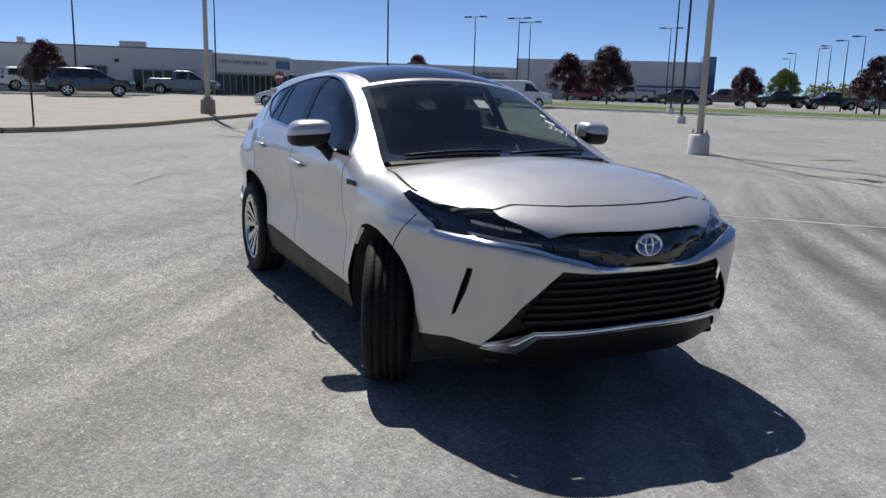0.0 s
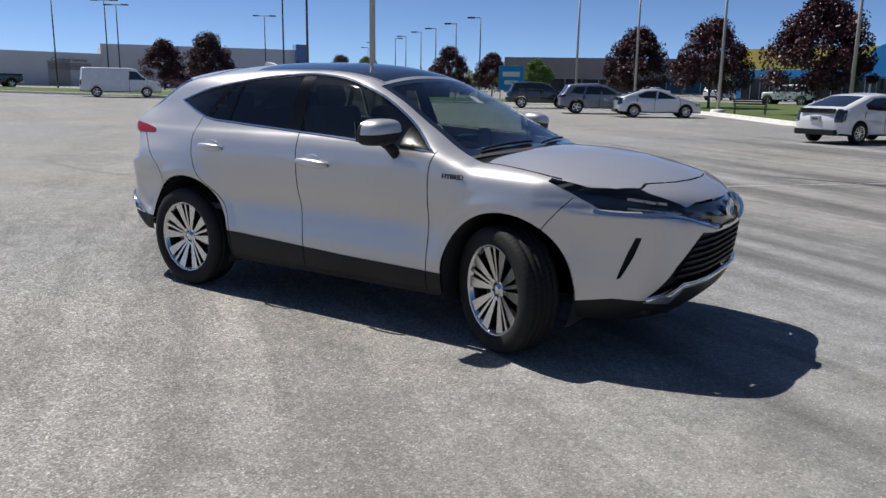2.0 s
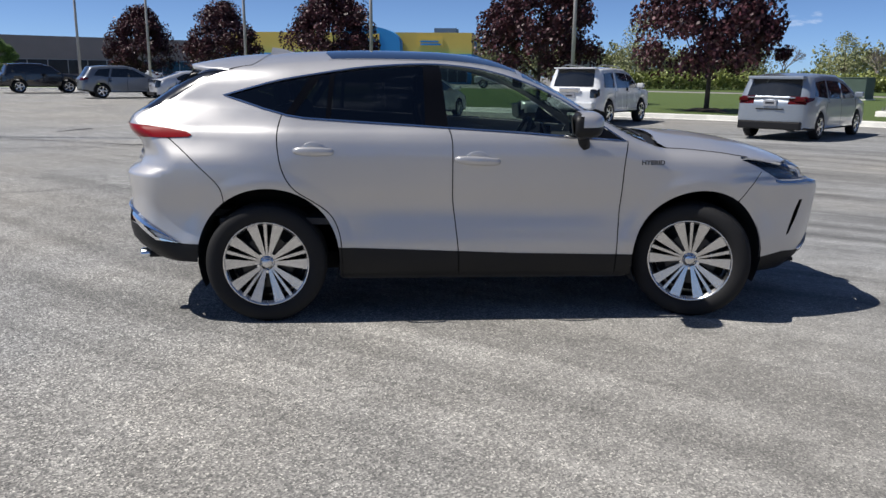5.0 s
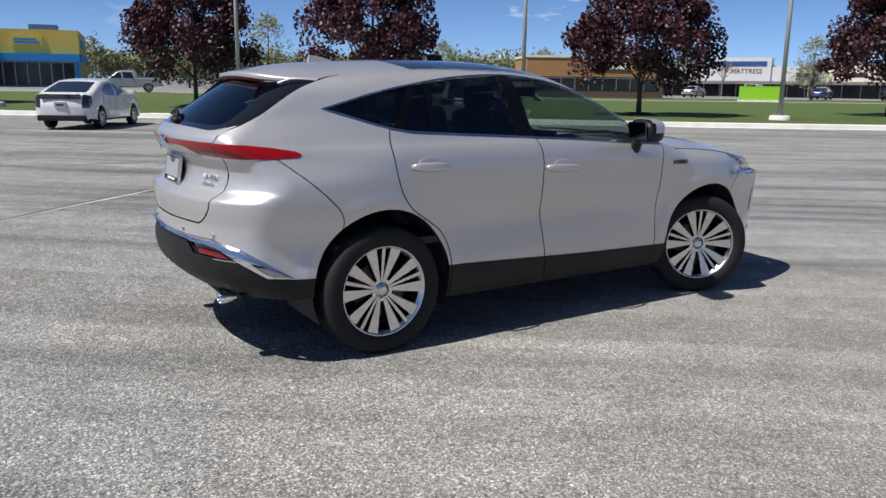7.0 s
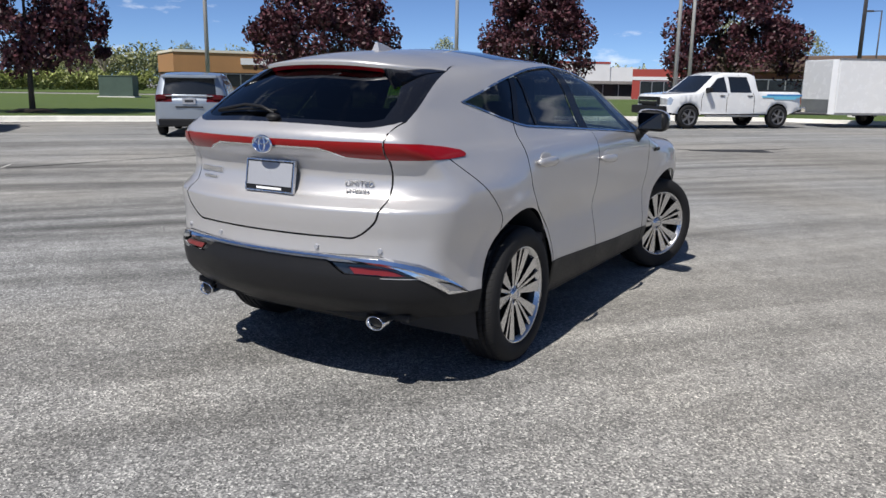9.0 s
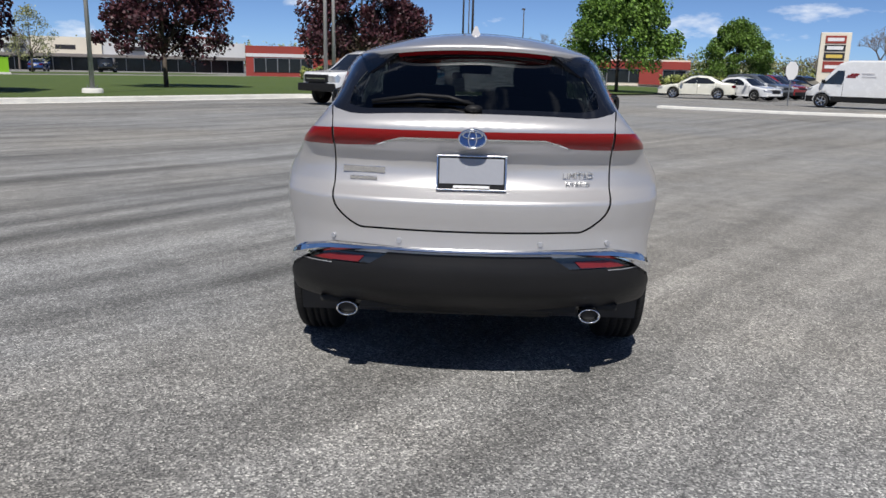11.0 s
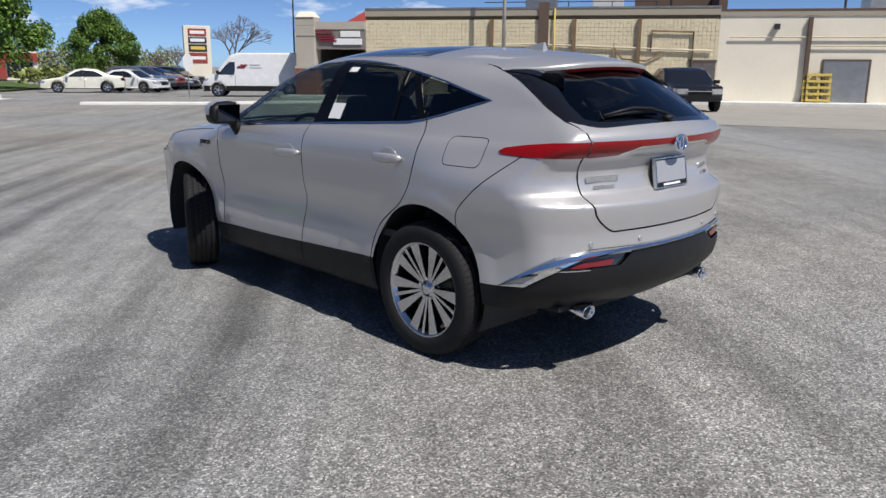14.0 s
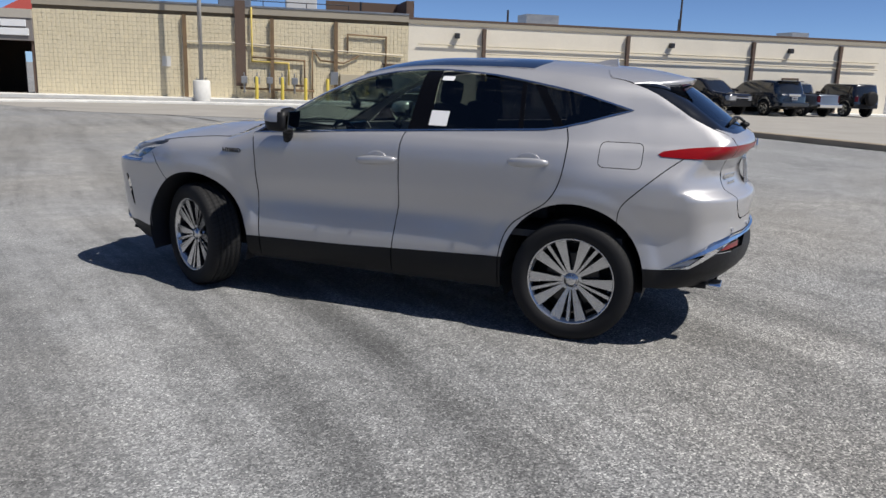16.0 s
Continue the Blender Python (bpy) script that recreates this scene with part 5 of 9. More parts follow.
# top: hood, windscreen, roof, rear screen
a_tail = np.linspace(-SPLIT_R, SPLIT_R, 40)
x_tail = on_tail(np.abs(a_tail), np.full(40, 1.20))
up = [(float(x), float(side_seam(x))) for x in xs_t]
top_outline = [(float(x), float(a)) for x, a in zip(x_tail, a_tail)] + up
hood_edge = dense([(1.93, 0.72), (2.015, 0.61), (2.008, 0.515), (2.06, 0.40), (2.10, 0.28), (2.125, 0.12), (2.13, 0.0)], 0.04)
top_outline += hood_edge + [(x, -a) for x, a in hood_edge[::-1][1:]] + [(x, -a) for x, a in up[::-1]]
hood_back = spline([(1.175, -0.80), (1.15, -0.6), (1.205, -0.3), (1.225, 0.0), (1.205, 0.3), (1.15, 0.6), (1.175, 0.80)], 4)
screen_low = spline([(1.03, -0.80), (1.06, -0.6), (1.11, -0.3), (1.125, 0.0), (1.11, 0.3), (1.06, 0.6), (1.03, 0.80)], 4)
screen_top = spline([(0.235, -0.7), (0.265, -0.4), (0.285, 0.0), (0.265, 0.4), (0.235, 0.7)], 4)
screen_poly = [(x, -a) for x, a in [(0.30, 0.53), (0.7, 0.605), (0.96, 0.66)]] + [(1.03, -0.55), (1.065, -0.3), (1.075, 0), (1.065, 0.3), (1.03, 0.55)] + [(0.96, 0.66), (0.7, 0.605), (0.30, 0.53), (0.325, 0.25), (0.33, 0), (0.325, -0.25)]
back_poly = spline([(-2.09, -0.555), (-2.145, -0.46), (-2.185, -0.23), (-2.198, 0.0), (-2.185, 0.23), (-2.145, 0.46), (-2.09, 0.555)], 4) + spline([(-1.99, 0.55), (-1.85, 0.48), (-1.815, 0.36), (-1.80, 0.0), (-1.815, -0.36), (-1.85, -0.48), (-1.99, -0.55)], 4)
border_poly = spline([(-2.10, -0.612), (-2.17, -0.50), (-2.213, -0.25), (-2.226, 0.0), (-2.213, 0.25), (-2.17, 0.50), (-2.10, 0.612)], 4) + [(-2.04, 0.642), (-1.90, 0.623), (-1.75, 0.600), (-1.576, 0.574), (-1.47, 0.540), (-1.50, 0.50), (-1.50, -0.50), (-1.47, -0.540), (-1.576, -0.574), (-1.75, -0.600), (-1.90, -0.623), (-2.04, -0.642)]
roof_poly = [(0.225, -0.5), (0.25, 0.0), (0.225, 0.5)] + [(-0.95, 0.50), (-1.0, 0.3), (-1.0, -0.3), (-0.95, -0.50)]
skin("top", panels(top_outline, [
    *[("gap", strip([(x, s * (float(side_seam(x)) - 0.016)) for x in np.linspace(1.15, 1.66, 14)], 0.009)) for s in (1, -1)],
    ("hood", hood_back + [(3, 0.9), (3, -0.9)]), ("cowl", screen_low + hood_back[::-1]),
    ("screen", screen_poly), ("frit", screen_top + screen_low[::-1]),
    ("gap", strip([(0.24, -0.52), (-0.97, -0.52)], 0.008)), ("gap", strip([(0.24, 0.52), (-0.97, 0.52)], 0.008)), ("roof_glass", roof_poly),
    *[("gap", strip([(-2.04, s * 0.640), (-2.10, s * 0.630), (-2.16, s * 0.620), (-2.24, s * 0.612)], 0.006)) for s in (1, -1)],
    ("hatch_glass", back_poly), ("frit", border_poly), ("roof", None)], 0.032))

# nose
zh = lambda a: float(on_top(np.array([np.interp(a, [q[1] for q in hood_edge[::-1]], [q[0] for q in hood_edge[::-1]])]), np.array([a]))[0])
a_n = np.linspace(-SPLIT_F, SPLIT_F, 61)
nose_outline = [(float(a), 0.27) for a in a_n] + [(SPLIT_F, float(z)) for z in zs_f[1:-1]] + [(float(a), zh(abs(a))) for a in a_n[::-1]] + [(-SPLIT_F, float(z)) for z in zs_f[1:-1][::-1]]


def both(poly):
    """An outline given for the left half, closed over the middle."""
    return poly + [(-y, z) for y, z in poly[::-1] if abs(y) > 1e-6]


def each(key, poly):
    return [(key, poly), (key, [(-y, z) for y, z in poly])]


regions = [("gap", strip(dense([(float(a), zh(abs(a)) - 0.004) for a in a_n], 0.1), 0.005))]
regions += each("brow", strip(spline([(0.0, 0.738), (0.20, 0.741), (0.27, 0.750), (0.33, 0.770), (0.43, 0.795), (0.52, 0.822), (0.64, 0.848), (0.75, 0.853)], 3), 0.016))
regions += each("head", [(0.42, 0.802), (0.52, 0.833), (0.64, 0.859), (0.80, 0.866), (0.80, 1.05), (0.64, 1.05), (0.605, 0.95), (0.54, 0.92), (0.48, 0.892), (0.435, 0.866)])
regions += [("grille", both([(0.0, 0.748), (0.20, 0.750), (0.26, 0.758), (0.32, 0.776), (0.42, 0.802), (0.45, 0.872), (0.36, 0.893), (0.22, 0.897), (0.0, 0.894)]))]
regions += each("lip", [(0.0, 0.455), (0.50, 0.448), (0.57, 0.368), (0.70, 0.384), (0.62, 0.425), (0.52, 0.480), (0.0, 0.480)])
regions += [("lower", both([(0.0, 0.47), (0.52, 0.475), (0.69, 0.405), (0.585, 0.58), (0.485, 0.69), (0.43, 0.745), (0.30, 0.730), (0.0, 0.722)]))]
regions += [("black_f", [(-0.9, 0.2), (0.9, 0.2), (0.9, 0.40), (0.69, 0.39), (0.57, 0.37), (0.50, 0.46), (-0.50, 0.46), (-0.57, 0.37), (-0.69, 0.39), (-0.9, 0.40)])]
regions += [("bumper_f", both([(0.0, 0.2), (0.9, 0.2), (0.9, 0.853), (0.64, 0.846), (0.52, 0.818), (0.43, 0.788), (0.32, 0.762), (0.27, 0.745), (0.0, 0.735)])), ("header", None)]
skin("nose", panels(nose_outline, regions, 0.03))

# tail
tail_outline = [(float(a), 0.27) for a in a_tail] + [(SPLIT_R, float(z)) for z in zs_r[1:-1]] + [(float(a), 1.20) for a in a_tail[::-1]] + [(-SPLIT_R, float(z)) for z in zs_r[1:-1][::-1]]
gate = spline([(0.617, 1.22), (0.617, 1.0), (0.615, 0.91), (0.59, 0.84), (0.50, 0.772), (0.40, 0.766), (0.0, 0.764)], 4)
regions = [("open", [(-0.9, 0.2), (0.9, 0.2), (0.9, 0.385), (0.46, 0.398), (0.39, 0.345), (-0.39, 0.345), (-0.46, 0.398), (-0.9, 0.385)])]
regions += each("gap", strip(gate, 0.009))
regions += [("tail", both([(0.0, 1.168), (0.31, 1.166), (0.37, 1.15), (0.43, 1.128), (0.55, 1.122), (0.61, 1.122), (0.61, 1.197), (0.0, 1.197)]))]
regions += [("chrome", both([(0.0, 1.161), (0.31, 1.159), (0.37, 1.144), (0.43, 1.122), (0.43, 1.128), (0.37, 1.15), (0.31, 1.166), (0.0, 1.168)]))]
regions += each("tail", [(0.622, 1.120), (0.7, 1.120), (0.7, 1.199), (0.622, 1.199)])
regions += [("bar", both([(0.0, 0.670), (0.40, 0.670), (0.56, 0.664), (0.61, 0.657), (0.70, 0.655), (0.70, 0.692), (0.0, 0.686)]))]
regions += each("reflex", [(0.47, 0.636), (0.70, 0.636), (0.70, 0.606), (0.50, 0.606)])
regions += each("pocket", [(0.36, 0.655), (0.60, 0.655), (0.70, 0.655), (0.70, 0.60), (0.45, 0.60)])
regions += [("black_r", [(-0.9, 0.2), (0.9, 0.2), (0.9, 0.60), (0.45, 0.60), (0.36, 0.66), (-0.36, 0.66), (-0.45, 0.60), (-0.9, 0.60)])]
regions += [("tailgate", both([(0.0, 0.764), (0.40, 0.766), (0.50, 0.772), (0.59, 0.84), (0.615, 0.91), (0.617, 1.25), (0.0, 1.25)])), ("bumper_r", None)]
skin("tail", panels(tail_outline, regions, 0.03))


def spoke_mesh(r0, r1, w0, w1, h0, h1, thick):
    """A tapered spoke along x: machined face up, dark flanks."""
    v = [(r0, -w0, h0), (r0, w0, h0), (r1, w1, h1), (r1, -w1, h1), (r0, -w0 * 1.3, h0 - thick), (r0, w0 * 1.3, h0 - thick), (r1, w1 * 1.15, h1 - thick * 0.6), (r1, -w1 * 1.15, h1 - thick * 0.6)]
    me = bpy.data.meshes.new("spoke")
    me.from_pydata(v, [], [(0, 3, 2, 1), (0, 1, 5, 4), (1, 2, 6, 5), (2, 3, 7, 6), (3, 0, 4, 7), (4, 5, 6, 7)])
    me.materials.append(M["rim_bright"])
    me.materials.append(M["rim_dark"])
    for p in me.polygons:
        p.material_index = 0 if p.index == 0 else 1
    return me


TYRE = [(0.245, -0.098), (0.258, -0.110), (0.30, -0.1165), (0.335, -0.112), (0.355, -0.100), (0.3635, -0.082), (0.364, -0.062), (0.356, -0.060), (0.356, -0.052), (0.365, -0.050), (0.365, -0.022), (0.357, -0.020), (0.357, -0.010), (0.365, -0.008),
        (0.365, 0.008), (0.357, 0.010), (0.357, 0.020), (0.365, 0.022), (0.365, 0.050), (0.356, 0.052), (0.356, 0.060), (0.364, 0.062), (0.3635, 0.082), (0.355, 0.100), (0.335, 0.112), (0.30, 0.1165), (0.262, 0.107), (0.257, 0.098)]
wide = spoke_mesh(0.045, 0.246, 0.0085, 0.0335, 0.060, 0.090, 0.045)
thin = spoke_mesh(0.045, 0.246, 0.0060, 0.0105, 0.062, 0.092, 0.045)


def tyre_material():
    """Rubber with cross cuts on the tread."""
    m, n, l, p = material("tyre_tread")
    tc = n.new("ShaderNodeTexCoord")
    sep = n.new("ShaderNodeSeparateXYZ")
    l.new(tc.outputs["Object"], sep.inputs[0])
    at = n.new("ShaderNodeMath")
    at.operation = 'ARCTAN2'
    l.new(sep.outputs[1], at.inputs[0])
    l.new(sep.outputs[0], at.inputs[1])
    k = n.new("ShaderNodeMath")
    k.operation = 'MULTIPLY_ADD'
    k.inputs[1].default_value = 70 / 6.2832
    l.new(at.outputs[0], k.inputs[0])
    tw = n.new("ShaderNodeMath")
    tw.operation = 'MULTIPLY'
    tw.inputs[1].default_value = 9
    l.new(sep.outputs[2], tw.inputs[0])
    l.new(tw.outputs[0], k.inputs[2])
    fr = n.new("ShaderNodeMath")
    fr.operation = 'FRACT'
    l.new(k.outputs[0], fr.inputs[0])
    cut = ramp(n, l, fr.outputs[0], [(0.0, 0.0), (0.16, 0.0), (0.2, 1.0), (1.0, 1.0)])
    rad = n.new("ShaderNodeMath")
    rad.operation = 'ABSOLUTE'
    l.new(sep.outputs[2], rad.inputs[0])
    rim = ramp(n, l, rad.outputs[0], [(0.0, 0.0), (0.098, 0.0), (0.104, 1.0), (1.0, 1.0)])
    h = mix(n, l, 'LIGHTEN', 1.0, cut, rim)
    l.new(mix(n, l, 'MIX', h, (0.006, 0.006, 0.006), (0.014, 0.014, 0.015)), p.inputs["Base Color"])
    p.inputs["Specular IOR Level"].default_value = 0.3
    p.inputs["Roughness"].default_value = 0.75
    bump(n, l, p, h, 0.8, 0.006)
    return m


M["tyre"] = tyre_material()


def hero_wheel(x, y, steer, out):
    """One road wheel; out is +1 on the left of the car and -1 on its right."""
    m = pose(x, y, HUB + 0.003, 0, 0, steer) @ pose(0, 0, 0, -90 * out, 0, 0)
    bm = bmesh.new()
    lathe(bm, [(0.236, 0.074), (0.243, 0.084), (0.250, 0.096), (0.258, 0.104), (0.2605, 0.100), (0.258, 0.090), (0.246, 0.06), (0.245, -0.10)], 64)
    rim = part("wheel", bm, M["rim_bright"], hero, "machined alloy wheel with broad blades and thin spokes", True)
    rim.matrix_basis = m
    bm = bmesh.new()
    lathe(bm, TYRE, 72)
    part("tyre", bm, M["tyre"], rim, "black rubber tyre", True)
    # barrel of the bright rim, coloured dark for the shadow inside the wheel
    bm = bmesh.new()
    lathe(bm, [(0.242, -0.10), (0.232, -0.08), (0.224, 0.02), (0.234, 0.07), (0.238, 0.075)], 64)
    part("rim_barrel", bm, M["rim_dark"], rim, "dark inner rim", True)
    for s in range(5):
        for off, me in ((-18.5, wide), (0, thin), (18.5, wide)):
            ob = new("spoke", me)
            ob.parent = rim
            ob.matrix_basis = pose(0, 0, 0, 0, 0, 90 + 72 * s + off)
    bm = bmesh.new()
    lathe(bm, [(0.0, 0.074), (0.026, 0.074), (0.030, 0.071), (0.032, 0.060), (0.040, 0.058), (0.066, 0.040), (0.068, 0.02)], 40)
    part("hub_cap", bm, M["rim_bright"], rim, "", True)
    for s in range(5):
        bm = bmesh.new()
        a = radians(54 + 72 * s)
        rod(bm, (0.056 * math.cos(a), 0.056 * math.sin(a), 0.045), (0.056 * math.cos(a), 0.056 * math.sin(a), 0.066), 0.0115, 0.009, 10)
        part("lug_nut", bm, M["chrome"], rim, "bright wheel nut")
    bm = bmesh.new()
    lathe(bm, [(0.07, 0.03), (0.16, 0.03), (0.165, 0.026), (0.165, 0.006), (0.07, 0.006)], 48)
    part("brake_disc", bm, M["disc"], rim, "grey steel brake disc")
    bm = bmesh.new()
    lathe(bm, [(0.0, -0.02), (0.215, -0.02), (0.215, -0.03), (0.0, -0.03)], 32)
    part("backing_plate", bm, M["gap"], rim)
    return rim


for x, steer in ((AX_R, 0), (AX_F, -26)):
    for out in (1, -1):
        hero_wheel(x, 0.812 * out, steer, out)

# wheel wells, floor and what shuts the body off below
for x, r in ((-1.33, 0.432), (1.357, 0.428)):
    for out in (1, -1):
        bm = bmesh.new()
        rows = []
        for y in (0.40, 0.60, 0.865):
            ring = [(x + r * math.cos(radians(a)), y * out, 0.396 + r * math.sin(radians(a))) for a in range(-25, 206, 10)]
            rows.append([bm.verts.new(q) for q in ring])
        for a, b in zip(rows, rows[1:]):
            for i in range(len(a) - 1):
                bm.faces.new((a[i], a[i + 1], b[i + 1], b[i]))
        bm.faces.new(rows[0])
        part("wheel_well", bm, M["interior"], hero, "dark wheel well liner", True)
new_box("underbody", M["gap"], hero, -0.90, 0.92, -0.855, 0.855, 0.25, 0.42, 0.03, "dark underbody")
new_box("rear_underbody", M["gap"], hero, -2.05, -0.90, -0.40, 0.40, 0.30, 0.62, 0.03)
new_box("rear_underbody", M["gap"], hero, -2.05, -1.78, -0.60, 0.60, 0.33, 0.60, 0.03)
new_box("front_underbody", M["gap"], hero, 0.92, 2.15, -0.40, 0.40, 0.25, 0.85, 0.03)
new_box("front_underbody", M["gap"], hero, 1.80, 2.08, -0.68, 0.68, 0.29, 0.80, 0.03)
# added boxes that keep sun leaks out of the car's shadow
new_box("rear_tray", M["gap"], hero, -2.155, -2.09, -0.50, 0.50, 0.365, 0.46, 0.01)
new_box("rear_tray", M["gap"], hero, -2.10, -1.77, -0.70, 0.70, 0.365, 0.40, 0.01)
new_box("front_tray", M["gap"], hero, 1.80, 2.12, -0.66, 0.66, 0.30, 0.33, 0.01)
new_box("cabin_floor", M["interior"], hero, -1.62, 1.0, -0.855, 0.855, 0.60, 0.64)
new_box("cabin_floor", M["interior"], hero, -2.05, -1.60, -0.60, 0.60, 0.61, 0.65)
new_box("load_cover", M["interior"], hero, -2.06, -1.15, -0.52, 0.52, 1.08, 1.10)


def cushion(name, x0, x1, y0, y1, z0, z1, tilt=0, label=""):
    bm = bmesh.new()
    box(bm, -(x1 - x0) / 2, (x1 - x0) / 2, -(y1 - y0) / 2, (y1 - y0) / 2, 0, z1 - z0, 0.05)
    ob = part(name, bm, M["seat"], hero, label, True)
    ob.matrix_basis = pose((x0 + x1) / 2, (y0 + y1) / 2, z0, 0, tilt, 0)


for y in (-0.37, 0.37):
    cushion("front_seat", -0.18, 0.36, y - 0.25, y + 0.25, 0.66, 0.84)
    cushion("seat_back", -0.30, -0.15, y - 0.24, y + 0.24, 0.80, 1.36, -14)
    cushion("headrest", -0.40, -0.30, y - 0.12, y + 0.12, 1.34, 1.50, -8)
cushion("rear_bench", -1.12, -0.62, -0.60, 0.60, 0.66, 0.86)
cushion("rear_seat_back", -1.22, -1.05, -0.60, 0.60, 0.82, 1.32, -16)
for y in (-0.38, 0.38):
    cushion("headrest", -1.32, -1.23, y - 0.12, y + 0.12, 1.30, 1.44, -8)
bm = bmesh.new()
box(bm, 0.55, 1.05, -0.70, 0.70, 0.78, 1.075, 0.06)
part("dashboard", bm, M["interior"], hero, "dark dashboard", True)
new_box("screen", M["black_gloss"], hero, 0.52, 0.55, -0.12, 0.16, 1.03, 1.17, 0.01)
bm = bmesh.new()
lathe(bm, [(0.185 + 0.016 * math.cos(radians(a)), 0.016 * math.sin(radians(a))) for a in range(0, 360, 45)], 32, pose(0.40, 0.37, 1.02, 0, -65, 0), True)
tube(bm, [(0.40, 0.19, 1.02), (0.40, 0.55, 1.02)], 0.02)
tube(bm, [(0.40, 0.37, 1.02), (0.60, 0.37, 0.98)], 0.03)
part("steering_wheel", bm, M["interior"], hero, "dark steering wheel", True)
bm = bmesh.new()
box(bm, 0.30, 0.33, -0.12, 0.12, 1.42, 1.49, 0.012)
part("inner_mirror", bm, M["gap"], hero)

# spoiler over the rear screen: painted blade, black underside, stop lamp along its edge
def spoiler_point(a, t, drop):
    k = abs(a / 0.574)
    x0, x1 = -1.38 - 0.08 * k ** 4, -1.885 + 0.31 * k ** 4
    z0 = float(on_top(np.array([x0]), np.array([abs(a)]))[0]) + 0.003
    z1 = 1.560 - 0.046 * k ** 2.2
    x = x0 + (x1 - x0) * t
    roof = float(on_top(np.array([x]), np.array([abs(a)]))[0]) + 0.003
    z = max(z0 + (z1 - z0) * t + 0.014 * math.sin(math.pi * t) * (1 - min(k, 1) ** 2), roof)
    return (x + drop * 0.25 * t, a, z - drop * t ** 0.7)


def spoiler_sheet(name, mat, label, half, ts, drops):
    ny = 31
    rows = [[spoiler_point((-half + 2 * half * i / (ny - 1)) * (0.94 + 0.06 * t), t, d) for i in range(ny)] for t, d in zip(ts, drops)]
    v = [q for r in rows for q in r]
    f = [(k * ny + i, k * ny + i + 1, k * ny + ny + i + 1, k * ny + ny + i) for k in range(len(rows) - 1) for i in range(ny - 1)]
    me = raw(name, v, f, M[mat], hero, label, True)
    return me


ts = [i / 10 for i in range(11)]
spoiler_sheet("roof_spoiler", "paint", "body-coloured roof spoiler", 0.572, ts + [1.0, 1.0], [0.0] * 11 + [0.008, 0.020])
spoiler_sheet("high_stop_lamp", "red_lens", "dark red high stop lamp", 0.36, [0.995, 0.985, 0.97], [0.021, 0.032, 0.042])
spoiler_sheet("spoiler_underside", "gap", "dull black spoiler underside", 0.570, [1.0, 0.97, 0.9, 0.75, 0.55, 0.4], [0.019, 0.036, 0.050, 0.062, 0.075, 0.085])

# black side fins that close the gap between the spoiler's ends and the rear screen
for s in (1, -1):
    up_edge, low_edge = [], []
    for i in range(9):
        a = 0.572 - 0.20 * (i / 8) ** 1.3
        up_edge.append(Vector(spoiler_point(s * a, 1.0, 0.018)))
        x, a = -1.585 - 0.33 * i / 8, 0.574 - 0.08 * (i / 8) ** 1.5
        low_edge.append(Vector((x, s * a, float(on_top(np.array([x]), np.array([a]))[0]) + 0.002)))
    inner_edge = [q + Vector((0.012, -0.020 * s, 0)) for q in up_edge]
    inner_low = [q + Vector((0.012, -0.020 * s, 0)) for q in low_edge]
    v = [tuple(q) for row in (low_edge, up_edge, inner_edge, inner_low) for q in row]
    f = [(r * 9 + i, r * 9 + i + 1, ((r + 1) % 4) * 9 + i + 1, ((r + 1) % 4) * 9 + i) for r in range(4) for i in range(8)] + [(8, 17, 26, 35), (0, 27, 18, 9)]
    raw("spoiler_fin", v, f, M["pillar_black"], hero, "gloss black side fin of the spoiler", True)

# dark seams where the hood meets the fenders
for s in (1, -1):
    bm = bmesh.new()
    run = np.linspace(1.14, 1.66, 14)
    tube(bm, [(x, s * (float(side_seam(x)) - 0.010), float(on_top(np.array([x]), np.array([float(side_seam(x)) - 0.010]))[0]) - 0.001) for x in run], 0.0048, 6)
    part("hood_seam", bm, M["gap"], hero, "", True)

# antenna fin
v = [(-1.40, -0.035, 1.60), (-1.40, 0.035, 1.60), (-1.17, 0.012, 1.625), (-1.17, -0.012, 1.625), (-1.385, -0.007, 1.674), (-1.385, 0.007, 1.674), (-1.31, 0.004, 1.663), (-1.31, -0.004, 1.663)]
raw("antenna_fin", v, [(0, 1, 5, 4), (1, 2, 6, 5), (2, 3, 7, 6), (3, 0, 4, 7), (4, 5, 6, 7)], M["paint"], hero, "body-coloured antenna fin", False)

